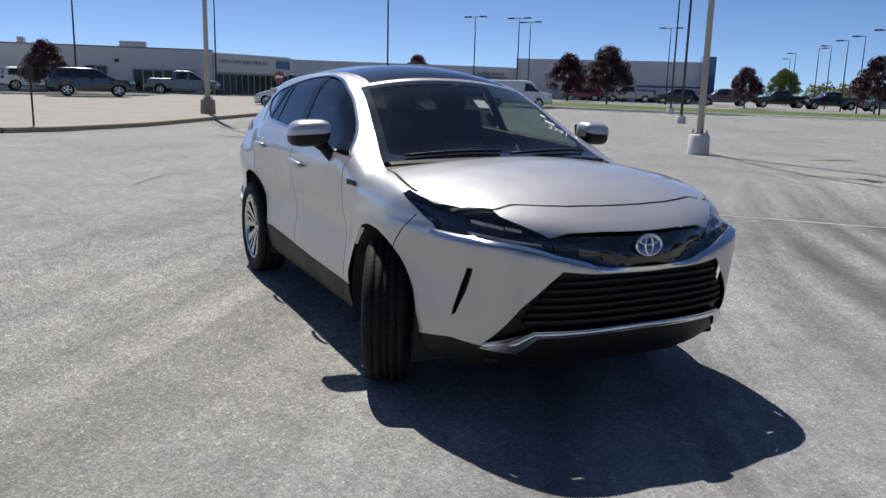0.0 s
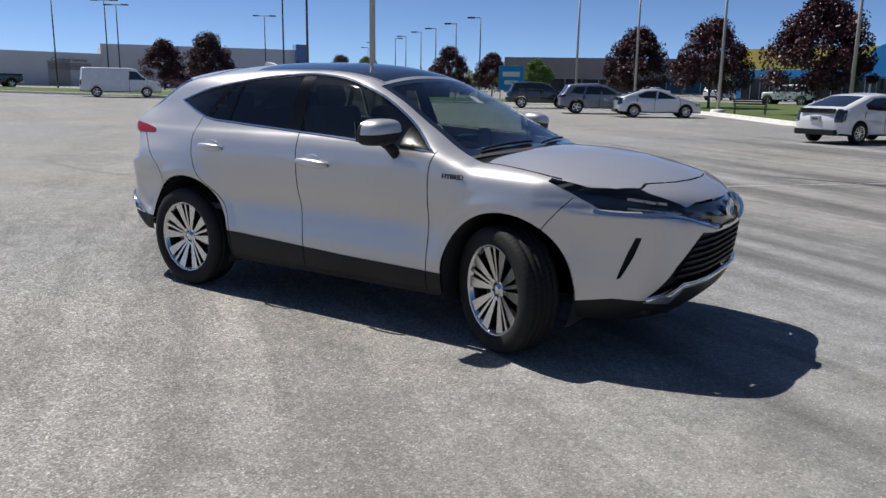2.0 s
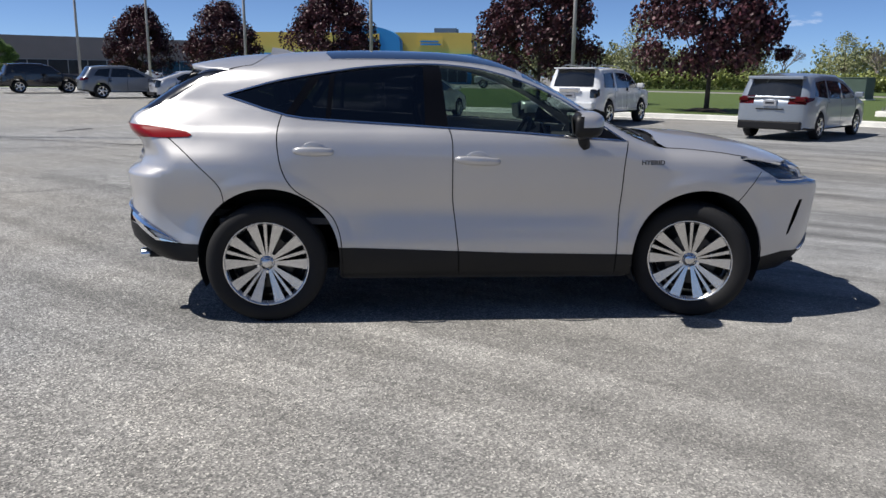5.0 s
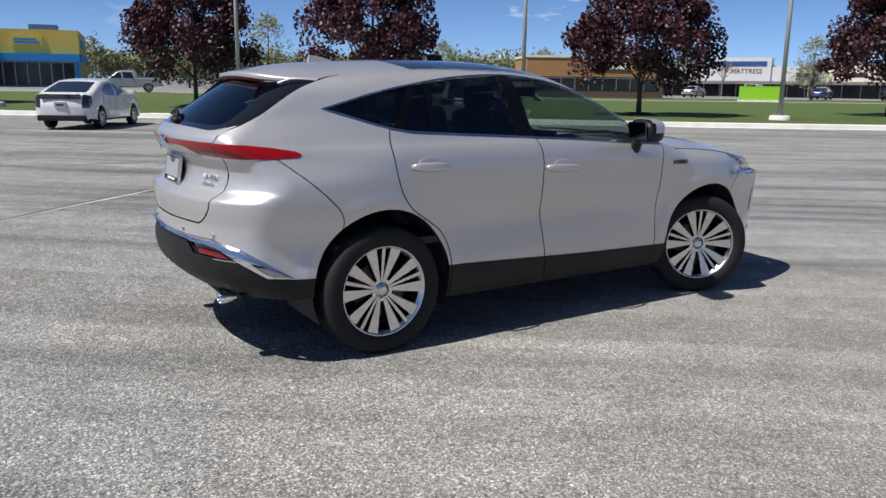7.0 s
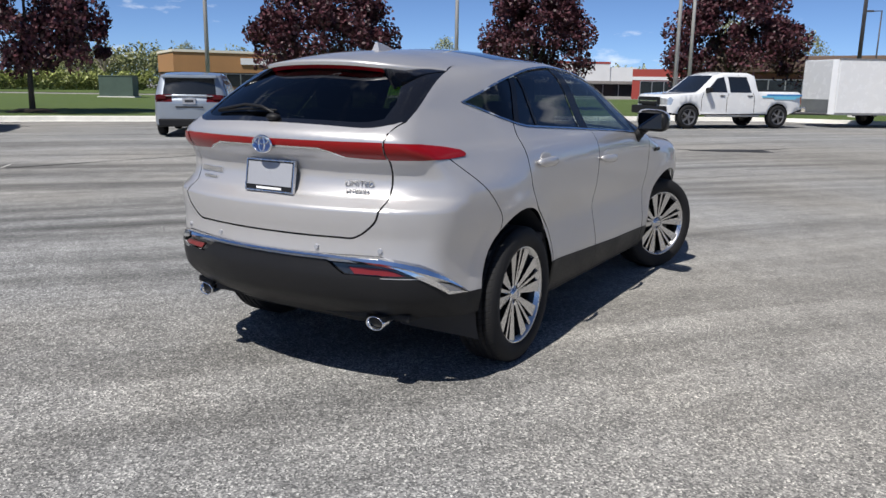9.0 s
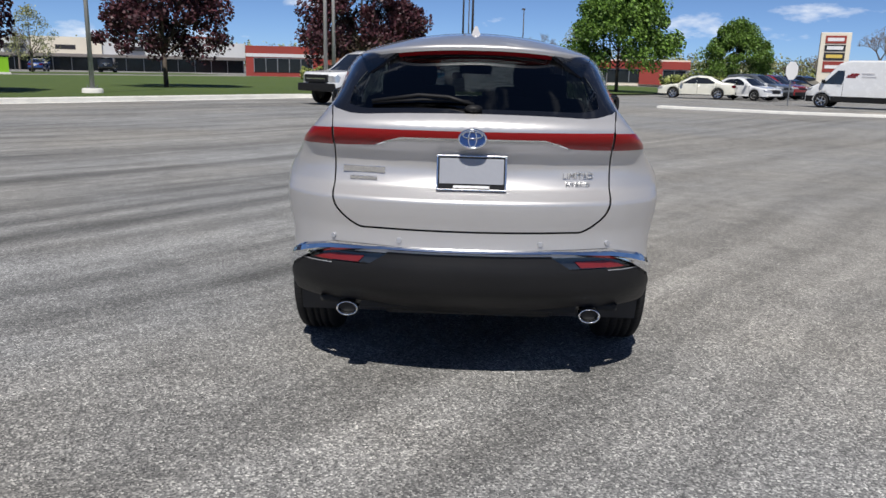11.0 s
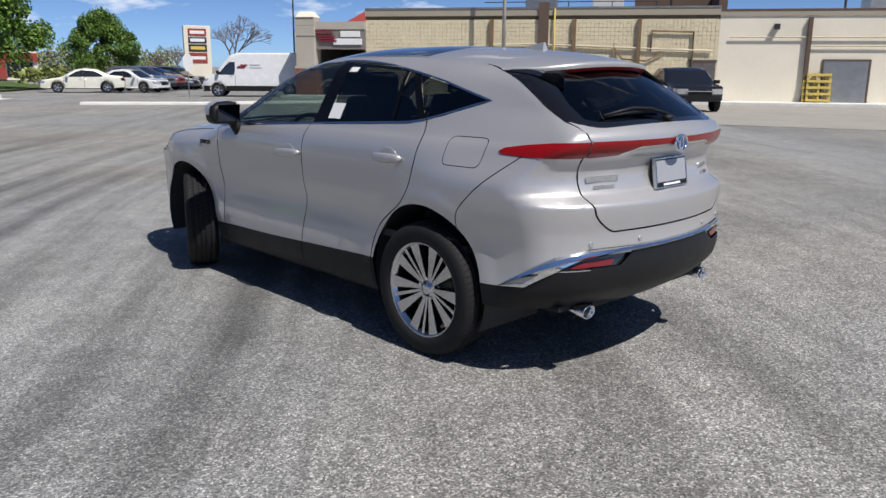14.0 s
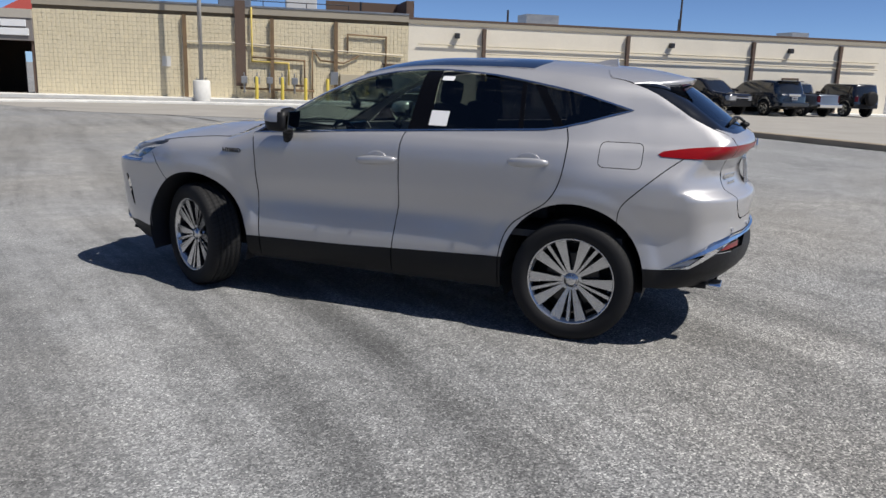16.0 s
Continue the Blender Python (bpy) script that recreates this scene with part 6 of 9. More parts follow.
# door mirrors
for side in (1, -1):
    def shell_bm(zlo, zhi, grow):
        bm = bmesh.new()
        bmesh.ops.create_uvsphere(bm, u_segments=28, v_segments=18, radius=1)
        for w in bm.verts:
            c = w.co
            e = lambda t: math.copysign(abs(t) ** 0.62, t)
            w.co = Vector((0.525 + (0.118 + grow) * e(c.x) * (1 if c.x > 0 else 0.55) + 0.05 * (1 - (c.y + 1) / 2), side * (1.0 + (0.114 + grow) * e(c.y)), 1.222 + (0.076 + grow) * e(c.z) - 0.012 * c.y))
        cut = [w for w in bm.verts if not zlo <= w.co.z <= zhi or (grow > 0 and w.co.x < 0.508)]
        bmesh.ops.delete(bm, geom=cut, context='VERTS')
        if side < 0:
            bmesh.ops.reverse_faces(bm, faces=bm.faces)
        return bm
    mirror = part("door_mirror", shell_bm(1.0, 1.5, -0.002), M["black_plastic"], hero, "door mirror with silver cap and black base", True)
    part("mirror_cap", shell_bm(1.205, 1.5, 0.003), M["paint"], mirror, "champagne silver mirror cap", True)
    bm = bmesh.new()
    box(bm, -0.004, 0.004, -0.088, 0.088, -0.056, 0.056, 0.003, pose(0.476, side * 1.0, 1.222, 0, -7, 8 * side))
    part("mirror_glass", bm, M["mirror_glass"], mirror, "dark mirror glass")
    bm = bmesh.new()
    for a, b, r in (((0.60, 0.865, 1.085), (0.57, 0.92, 1.155), 0.035), ((0.57, 0.92, 1.155), (0.54, 0.97, 1.19), 0.036)):
        rod(bm, (a[0], a[1] * side, a[2]), (b[0], b[1] * side, b[2]), r, r, 12)
    part("mirror_stalk", bm, M["black_plastic"], mirror, "black mirror stalk", True)

# door handles
for side in (1, -1):
    for x0, x1, z0, z1 in ((-1.165, -0.925, 1.052, 1.046), (-0.20, 0.075, 1.005, 0.990)):
        n = 14
        bm = bmesh.new()
        path = []
        for i in range(n):
            t = i / (n - 1)
            x, z = x0 + (x1 - x0) * t, z0 + (z1 - z0) * t
            y = float(on_side(np.array([x]), np.array([z]))[0])
            path.append((x, side * (y + 0.010 + 0.022 * math.sin(math.pi * t) ** 0.5), z))
        rows = []
        for i, p in enumerate(path):
            t = i / (n - 1)
            h = 0.027 * (0.45 + 0.55 * math.sin(math.pi * t) ** 0.4)
            rows.append([bm.verts.new((p[0], p[1] + 0.012 * math.cos(radians(a)) * side, p[2] + h * math.sin(radians(a)))) for a in range(0, 360, 45)])
        for a, b in zip(rows, rows[1:]):
            for i in range(8):
                bm.faces.new((a[i], a[(i + 1) % 8], b[(i + 1) % 8], b[i]))
        bm.faces.new(rows[0]), bm.faces.new(rows[-1])
        bmesh.ops.recalc_face_normals(bm, faces=bm.faces)
        part("door_handle", bm, M["paint"], hero, "body-coloured door handle", True)
        bm = bmesh.new()
        cx = (x0 + x1) / 2
        y = float(on_side(np.array([cx]), np.array([z0]))[0])
        bmesh.ops.create_uvsphere(bm, u_segments=20, v_segments=10, radius=1, matrix=Matrix.Translation((cx, side * (y - 0.002), (z0 + z1) / 2 + 0.004)) @ Matrix.Diagonal((0.075, 0.005, 0.052, 1)))
        part("handle_cup", bm, M["paint"], hero, "painted handle recess", True)

# chrome blade under the lower grille
bm = bmesh.new()
lip_line = dense([(-0.69, 0.392), (-0.58, 0.415), (-0.52, 0.462), (0.0, 0.470), (0.52, 0.462), (0.58, 0.415), (0.69, 0.392)], 0.06)
tube(bm, [(float(on_nose(np.array([abs(a)]), np.array([z]))[0]) + 0.006, a, z) for a, z in lip_line], 0.013, 10)
part("lip_blade", bm, M["chrome"], hero, "bright chrome blade", True)

# chrome strip along the rear bumper, sweeping down to a point at each side
def strip_point(u, s):
    """u runs from the middle of the tail (0) round the corner to the point (1)."""
    if u < 0.6:
        a = 0.62 * u / 0.6
        z = 0.678 - 0.012 * max(u - 0.35, 0) / 0.25
        return (float(on_tail(np.array([a]), np.array([z]))[0]) - 0.004, s * a, z)
    k = (u - 0.6) / 0.4
    x0 = float(on_tail(np.array([0.62]), np.array([0.666]))[0])
    x = x0 + (-1.86 - x0) * k
    z = 0.666 - 0.172 * k ** 1.1
    return (x, s * (float(on_side(np.array([x]), np.array([z]))[0]) + 0.003), z)


bm = bmesh.new()
rows = []
for i in range(-40, 41):
    u = abs(i) / 40
    c = Vector(strip_point(u, 1 if i >= 0 else -1))
    out = Vector(outward(np.array([tuple(c)]))[0])
    h = (0.011 + 0.016 * max(u - 0.45, 0) / 0.25 if u < 0.7 else 0.027 * (1 - u) / 0.3 + 0.003)
    up = (Vector((0, 0, 1)) - out * out.z).normalized()
    rows.append([bm.verts.new(c + up * h), bm.verts.new(c + up * h * 0.55 + out * 0.014), bm.verts.new(c - up * h * 0.3 + out * 0.018), bm.verts.new(c - up * h)])
for p, q in zip(rows, rows[1:]):
    for i in range(4):
        bm.faces.new((p[i], p[(i + 1) % 4], q[(i + 1) % 4], q[i]))
bmesh.ops.recalc_face_normals(bm, faces=bm.faces)
part("chrome_blade", bm, M["chrome"], hero, "bright chrome blade along the rear bumper")

# lower grille bars, headlamp elements, emblems
for z in (0.515, 0.55, 0.585, 0.62, 0.655, 0.69):
    half = float(np.interp(z, [0.48, 0.58, 0.69, 0.73], [0.58, 0.535, 0.45, 0.41]))
    aa = np.linspace(-half, half, 33)
    xx = on_nose(np.abs(aa), np.full(33, z))
    bm = bmesh.new()
    rows = []
    for a, x in zip(aa, xx):
        rows.append([bm.verts.new((x - 0.006, a, z + 0.007)), bm.verts.new((x - 0.004, a, z - 0.004)), bm.verts.new((x - 0.030, a, z - 0.009)), bm.verts.new((x - 0.030, a, z + 0.007))])
    for p, q in zip(rows, rows[1:]):
        for i in range(4):
            bm.faces.new((p[i], p[(i + 1) % 4], q[(i + 1) % 4], q[i]))
    bmesh.ops.recalc_face_normals(bm, faces=bm.faces)
    part("grille_bar", bm, M["black_plastic"], hero)
for side in (1, -1):
    for (a0, z0), (a1, z1), h in (((0.47, 0.838), (0.72, 0.876), 0.010), ((0.54, 0.893), (0.59, 0.902), 0.014), ((0.605, 0.902), (0.65, 0.913), 0.015), ((0.66, 0.914), (0.70, 0.924), 0.015)):
        bm = bmesh.new()
        rows = []
        for i in range(9):
            t = i / 8
            a, z = a0 + (a1 - a0) * t, z0 + (z1 - z0) * t
            x = float(on_nose(np.array([a]), np.array([z]))[0]) - 0.022
            rows.append([bm.verts.new((x, a * side, z - h / 2)), bm.verts.new((x, a * side, z + h / 2)), bm.verts.new((x - 0.02, a * side, z + h / 2)), bm.verts.new((x - 0.02, a * side, z - h / 2))])
        for p, q in zip(rows, rows[1:]):
            for i in range(4):
                bm.faces.new((p[i], p[(i + 1) % 4], q[(i + 1) % 4], q[i]))
        bmesh.ops.recalc_face_normals(bm, faces=bm.faces)
        part("lamp_element", bm, M["lamp_glass"], hero, "bright lamp reflector")


def emblem(m, scale):
    """A plain oval badge: ring and crossed ovals."""
    bm = bmesh.new()

    def oval(rx, rz, cz, w):
        ring = [[], [], [], []]
        for i in range(36):
            a = 2 * math.pi * i / 36
            c, s = math.cos(a), math.sin(a)
            for k, (g, h) in enumerate(((w, 0), (w * 0.4, 0.006), (-w * 0.4, 0.006), (-w, 0))):
                ring[k].append(bm.verts.new(((rx + g) * c * scale, (rz + g) * s * scale + cz * scale, h)))
        for a, b in zip(ring, ring[1:]):
            for i in range(36):
                bm.faces.new((a[i], a[(i + 1) % 36], b[(i + 1) % 36], b[i]))
    oval(0.072, 0.048, 0, 0.006)
    oval(0.022, 0.042, 0, 0.005)
    oval(0.052, 0.018, 0.020, 0.005)
    ob = part("emblem", bm, M["chrome"], hero, "oval chrome emblem", True)
    ob.matrix_basis = m
    bm = bmesh.new()
    bmesh.ops.create_circle(bm, cap_ends=True, segments=32, radius=1, matrix=Matrix.Translation((0, 0, 0.001)) @ Matrix.Diagonal((0.072 * scale, 0.048 * scale, 1, 1)))
    back = part("emblem_field", bm, M["badge_blue"], hero, "blue emblem field")
    back.matrix_basis = m


emblem(pose(-2.292, 0, 1.168, 90, 0, -90), 0.8)
emblem(pose(2.343, 0, 0.838, 84, 0, 90), 0.95)

# rear: plate, sensors, exhausts, wiper, lettering
plate_m = pose(-2.243, 0, 1.015, 0, 9, 0) @ Matrix.Diagonal((1, 0.93, 0.93, 1))
plate = new_box("plate_frame", M["black_plastic"], hero, -0.004, 0.012, -0.160, 0.160, -0.080, 0.080, 0.002, "dark plate frame round a blank grey plate", plate_m)
new_box("plate_blank", M["white_plate"], plate, -0.007, -0.003, -0.150, 0.150, -0.050, 0.068, 0.0, "blank grey plate", plate_m)
for y0, y1, z0, z1 in ((-0.164, 0.164, 0.075, 0.083), (-0.164, 0.164, -0.083, -0.075), (-0.164, -0.156, -0.075, 0.075), (0.156, 0.164, -0.075, 0.075)):
    new_box("frame_edge", M["rim_bright"], plate, -0.008, 0.010, y0, y1, z0, z1, 0.002, "bright frame edge", plate_m)
for y0, y1, z0, z1 in ((-0.085, 0.085, -0.070, -0.058),):
    new_box("label_bar", M["white"], plate, -0.0065, -0.003, y0, y1, z0, z1, 0.0, "", plate_m)
for a in (-0.612, -0.31, 0.31, 0.612):
    x = float(on_tail(np.array([abs(a)]), np.array([0.715]))[0])
    bm = bmesh.new()
    bmesh.ops.create_cone(bm, cap_ends=True, segments=16, radius1=0.0125, radius2=0.011, depth=0.01, matrix=pose(x - 0.003, a, 0.715, 0, -90, 25 * (1 if a < 0 else -1) if abs(a) > 0.5 else 0))
    part("parking_sensor", bm, M["white_plate"], hero, "round parking sensor")
for side in (1, -1):
    bm = bmesh.new()
    vs = lathe(bm, [(0.040, -0.10), (0.042, 0.10), (0.048, 0.105), (0.050, 0.10), (0.047, -0.10)], 28, None, True)
    bmesh.ops.transform(bm, matrix=pose(-2.075, 0.560 * side, 0.368, 0, -94, 0) @ Matrix.Diagonal((0.70, 1.0, 1, 1)), verts=vs)
    pipe = part("exhaust_tip", bm, M["chrome"], hero, "oval chrome exhaust tip", True)
    bm = bmesh.new()
    bmesh.ops.create_circle(bm, cap_ends=True, segments=24, radius=0.0415, matrix=pose(-2.155, 0.560 * side, 0.367, 0, -94, 0) @ Matrix.Diagonal((0.72, 1.0, 1, 1)))
    part("exhaust_hole", bm, M["gap"], pipe)
bm = bmesh.new()
zz = lambda x, a: float(on_top(np.array([x]), np.array([abs(a)]))[0])
tube(bm, [(x, a, zz(x, a) + h) for x, a, h in ((-2.205, 0.0, 0.024), (-2.172, 0.11, 0.032), (-2.148, 0.24, 0.030), (-2.126, 0.45, 0.014))], 0.0085, 6)
tube(bm, [(x, a, zz(x, a) + h) for x, a, h in ((-2.165, 0.02, 0.008), (-2.150, 0.22, 0.010), (-2.126, 0.45, 0.008))], 0.006, 6)
bmesh.ops.create_uvsphere(bm, u_segments=12, v_segments=8, radius=0.030, matrix=Matrix.Translation((-2.210, 0.0, zz(-2.210, 0.0) + 0.010)) @ Matrix.Diagonal((1, 1.3, 0.6, 1)))
part("rear_wiper", bm, M["black_plastic"], hero, "black rear wiper", True)
for y0, y1 in ((-0.60, -0.02), (0.02, 0.62)):
    bm = bmesh.new()
    p = []
    for i in range(8):
        t = i / 7
        y = y0 + (y1 - y0) * t
        x = 1.02 + 0.10 * (1 - abs(y) / 0.7) - 0.05 * t
        p.append((x, y, zz(x, y) + 0.014))
    tube(bm, p, 0.008, 6)
    part("wiper", bm, M["black_plastic"], hero, "black windscreen wiper", True)
for side in (1, -1):
    y = float(on_side(np.array([1.02]), np.array([0.985]))[0])
    tilt = math.degrees(math.atan2(float(on_side(np.array([1.02]), np.array([1.005]))[0]) - float(on_side(np.array([1.02]), np.array([0.965]))[0]), 0.04))
    m = pose(1.025, side * (y + 0.003), 0.987, 90 if side < 0 else 90, 0, 0 if side < 0 else 180)
    lettering("badge_letters", "HYBRID", 0.042, M["rim_dark"], hero, m, 0.006, "small dark badge letters")
    xr = lambda a, z: float(on_tail(np.array([abs(a)]), np.array([z]))[0])
    for z, word, size in ((1.005, "LIMITED", 0.040), (0.968, "HYBRID", 0.033)) if side < 0 else ():
        lettering("badge_letters", word, size, M["chrome"], hero, pose(xr(0.47, z) - 0.006, -0.47, z, 90, 0, -90 + 14), 0.006, "chrome badge letters")
    if side > 0:
        for z, h, w in ((1.012, 0.028, 0.20), (0.975, 0.016, 0.13)):
            bm = bmesh.new()
            box(bm, -0.002, 0.004, -w / 2, w / 2, -h / 2, h / 2, 0.001)
            part("badge_bar", bm, M["chrome"], hero, "plain chrome badge bar").matrix_basis = pose(xr(0.48, z) - 0.006, 0.48, z, 0, 0, -14)

# papers on the glass
for x0, x1, z0, z1 in ((-0.49, -0.37, 1.225, 1.315), (-0.475, -0.395, 1.50, 1.527)):
    g = [(x0, z0), (x1, z0), (x1 - 0.004, z1), (x0 - 0.004, z1)]
    raw("window_sticker", [(x, float(on_side(np.array([x]), np.array([z]))[0]) - 0.002, z) for x, z in g], [(0, 1, 2, 3)], M["white"], hero, "white paper sticker inside the window", False)
g = [(0.50, 0.10), (0.50, 0.18), (0.58, 0.18), (0.58, 0.10)]
raw("screen_sticker", [(x, y, zz(x, y) - 0.012) for x, y in g], [(0, 1, 2, 3)], M["white"], hero, "pale sticker behind the windscreen", False)

# white marker writing on the windscreen
def on_screen(name, text, size, x, y, label):
    p = Vector((x, y, zz(x, y)))
    u = (Vector((x + 0.03, y + 0.05, zz(x + 0.03, y + 0.05))) - Vector((x - 0.03, y - 0.05, zz(x - 0.03, y - 0.05)))).normalized()
    w = (Vector((x - 0.05, y, zz(x - 0.05, y))) - p).normalized()
    n = u.cross(w).normalized()
    w = n.cross(u)
    m = Matrix((u, w, n)).transposed().to_4x4()
    m.translation = p + n * 0.004
    if text:
        lettering(name, text, size, M["white"], hero, m, 0.001, label)
    else:
        new_box(name, M["white"], hero, -size, size, -0.014, 0.014, 0, 0.001, 0.0, label, m)


on_screen("marker_writing", "3791", 0.075, 0.76, 0.585, "white marker number on the windscreen")
on_screen("marker_bar", "", 0.035, 0.67, 0.575, "white marker bar on the windscreen")
on_screen("marker_bar", "", 0.018, 0.60, 0.565, "white marker bar on the windscreen")

# ---- trees ----
def tree(seed, height, crown_w, trunk_h, leaf_mat, label, leaves=5200, leaf=0.17, skew=0.55):
    """Tapered trunk, limbs and a crown of separate leaves with gaps and an uneven outline. Stands at the origin."""
    rnd = random.Random(seed)
    t = tagged(empty("tree"), label, "tree")
    bm = bmesh.new()
    rod(bm, (0, 0, -0.1), (0.03, 0.02, trunk_h), 0.055 * height / 2.6 * 0.55 + 0.05, 0.10, 10)
    tips = []
    ch = height - trunk_h
    for i in range(11):
        a = 2 * math.pi * i / 11 + rnd.uniform(-0.3, 0.3)
        z0 = trunk_h + rnd.uniform(-0.15, 0.35) * ch * 0.5
        rr = crown_w / 2 * rnd.uniform(0.45, 0.8)
        mid = (rr * 0.45 * math.cos(a), rr * 0.45 * math.sin(a), z0 + ch * 0.15)
        tip = (rr * math.cos(a), rr * math.sin(a), z0 + ch * rnd.uniform(0.2, 0.5))
        rod(bm, (0, 0, z0), mid, 0.05, 0.035, 6)
        rod(bm, mid, tip, 0.035, 0.012, 6)
        tips.append(tip)
    rod(bm, (0.03, 0.02, trunk_h), (0.05, 0, height * 0.9), 0.10, 0.02, 8)
    part("trunk", bm, M["bark"], t, "grey-brown trunk and limbs", True)
    clumps = []
    for i in range(130):
        u, w = rnd.random(), rnd.random()
        a = 2 * math.pi * u
        zz = w ** 0.9
        prof = math.sin(math.pi * min(1, (zz * 0.93 + 0.07)) ** skew) ** 0.62
        r = crown_w / 2 * prof * rnd.uniform(0.25, 1.0) ** 0.55
        clumps.append((r * math.cos(a), r * math.sin(a), trunk_h * 0.9 + ch * (0.02 + 0.96 * zz), crown_w * rnd.uniform(0.05, 0.13)))
    v, f = [], []
    per = leaves // len(clumps)
    for cx, cy, cz, cr in clumps:
        for _ in range(per):
            d = Vector((rnd.gauss(0, 1), rnd.gauss(0, 1), rnd.gauss(0, 0.8)))
            d = d * min(1.0, 1.7 / max(d.length, 0.01))
            p = Vector((cx, cy, cz)) + d * cr * 0.62
            n = Vector((rnd.gauss(0, 1), rnd.gauss(0, 1), rnd.gauss(0.7, 1))).normalized()
            a = n.orthogonal().normalized()
            b = n.cross(a)
            s = leaf * rnd.uniform(0.6, 1.25)
            k = len(v)
            v += [p - a * s * 0.5, p + b * s * 0.42, p + a * s * 0.6, p - b * s * 0.42]
            f.append((k, k + 1, k + 2, k + 3))
    raw("crown", v, f, M[leaf_mat], t, "", False)
    return t


def plant(master, x, y, s=1.0, turn=0.0, sz=1.0, label=""):
    m = Matrix.Translation((x, y, level(x, y) + 0.1)) @ Matrix.Rotation(turn, 4, 'Z')
    c = copy_thing(master, m)
    c.scale = (s, s, s * sz)
    if label:
        c["label"] = label
    return c


MAROON = "rounded maple with dark maroon leaves on the grass strip"
m1 = tagged(tree(3, 8.3, 7.3, 1.9, "maroon", MAROON, 26000, 0.19), group="maroon maples")
m1.matrix_world = Matrix.Translation((7.4, 35.4, level(7.4, 35.4) + 0.1)) @ Matrix.Diagonal((0.86, 0.86, 0.95, 1))
m2 = tagged(tree(8, 8.0, 7.0, 1.85, "maroon", MAROON, 26000, 0.19), group="maroon maples")
m2.matrix_world = Matrix.Translation((13.2, 27.4, level(13.2, 27.4) + 0.1)) @ Matrix.Diagonal((0.86, 0.86, 0.95, 1))
for mm, x, y, s, a in ((m1, 24.5, 21.9, 0.92, 1.2), (m2, 37.0, 16.9, 0.98, 2.0), (m1, 41.4, 6.8, 1.0, 3.1), (m2, -3.7, 43.5, 0.80, 0.6), (m1, -12.2, 53.2, 0.74, 2.4), (m2, -19.1, 57.2, 0.74, 4.4),
                       (m1, -44.9, 68.9, 0.64, 0.9), (m2, -44.4, 77.5, 0.62, 5.0), (m1, -62.0, 50.0, 0.70, 3.6), (m2, -72.0, 52.0, 0.66, 1.5), (m1, -60.0, -2.7, 0.44, 0.4), (m2, -95.0, 43.0, 0.62, 2.9), (m1, -55.5, 63.0, 0.5, 4.0)):
    plant(mm, x, y, s, a)
g1 = tagged(tree(21, 8.6, 8.4, 2.2, "green_leaf", "broad maple with fresh green leaves on the grass", 36000, 0.21), group="green trees")
g1.matrix_world = Matrix.Translation((55.3, -10.7, level(55.3, -10.7)))
for x, y, s, a in ((64.5, -22.5, 0.72, 1.0), (-78, 95, 0.6, 2.0), (-50, 100, 0.6, 4.0)):
    plant(g1, x, y, s, a)
s1 = tagged(tree(33, 8.0, 6.0, 1.6, "spring_leaf", "tall tree with sparse yellow-green spring leaves", 2600, 0.2), group="spring trees")
s1.matrix_world = Matrix.Translation((44, 88, 0.3))
for x, y, s, a in ((33, 95, 1.2, 1.0), (58, 92, 0.9, 2.2), (70, 84, 0.8, 3.0), (24, 100, 1.1, 0.2), (82, 50, 0.9, 4.0), (105, 20, 1.3, 5.0), (84, 8, 0.9, 2.7), (90, -12, 0.9, 0.7), (-60, 112, 0.6, 1.9), (-26, 110, 0.7, 3.3), (-90, 90, 0.7, 4.6)):
    plant(s1, x, y, s, a)


def bare_tree(seed, height):
    rnd = random.Random(seed)
    t = tagged(empty("bare_tree"), "leafless grey tree with fine twigs", "tree", "bare trees")
    bm = bmesh.new()

    def limb(p, d, ln, r, k):
        q = p + d * ln
        rod(bm, p, q, r, r * 0.62, 5, False)
        if k:
            for _ in range(3 if k > 1 else 4):
                e = (d + Vector((rnd.gauss(0, 0.45), rnd.gauss(0, 0.45), rnd.gauss(0.1, 0.3)))).normalized()
                limb(q, e, ln * rnd.uniform(0.6, 0.82), r * 0.6, k - 1)
    limb(Vector((0, 0, 0)), Vector((0, 0, 1)), height * 0.20, 0.15, 6)
    part("crown", bm, M["twig"], t)
    return t


b1 = bare_tree(5, 8.0)
b1.matrix_world = Matrix.Translation((70.1, -37.6, -0.6)) @ Matrix.Diagonal((1.5, 1.5, 1.4, 1))
for x, y, s, a in ((78, -6, 1.0, 1.0), (75, -34, 0.8, 2.0), (100, 62, 1.1, 3.0), (94, 72, 1.0, 0.5), (110, 48, 1.1, 1.7), (60, 88, 1.0, 4.0), (66, -28, 0.6, 5.0), (52, 96, 1.1, 2.6)):
    plant(b1, x, y, s, a)


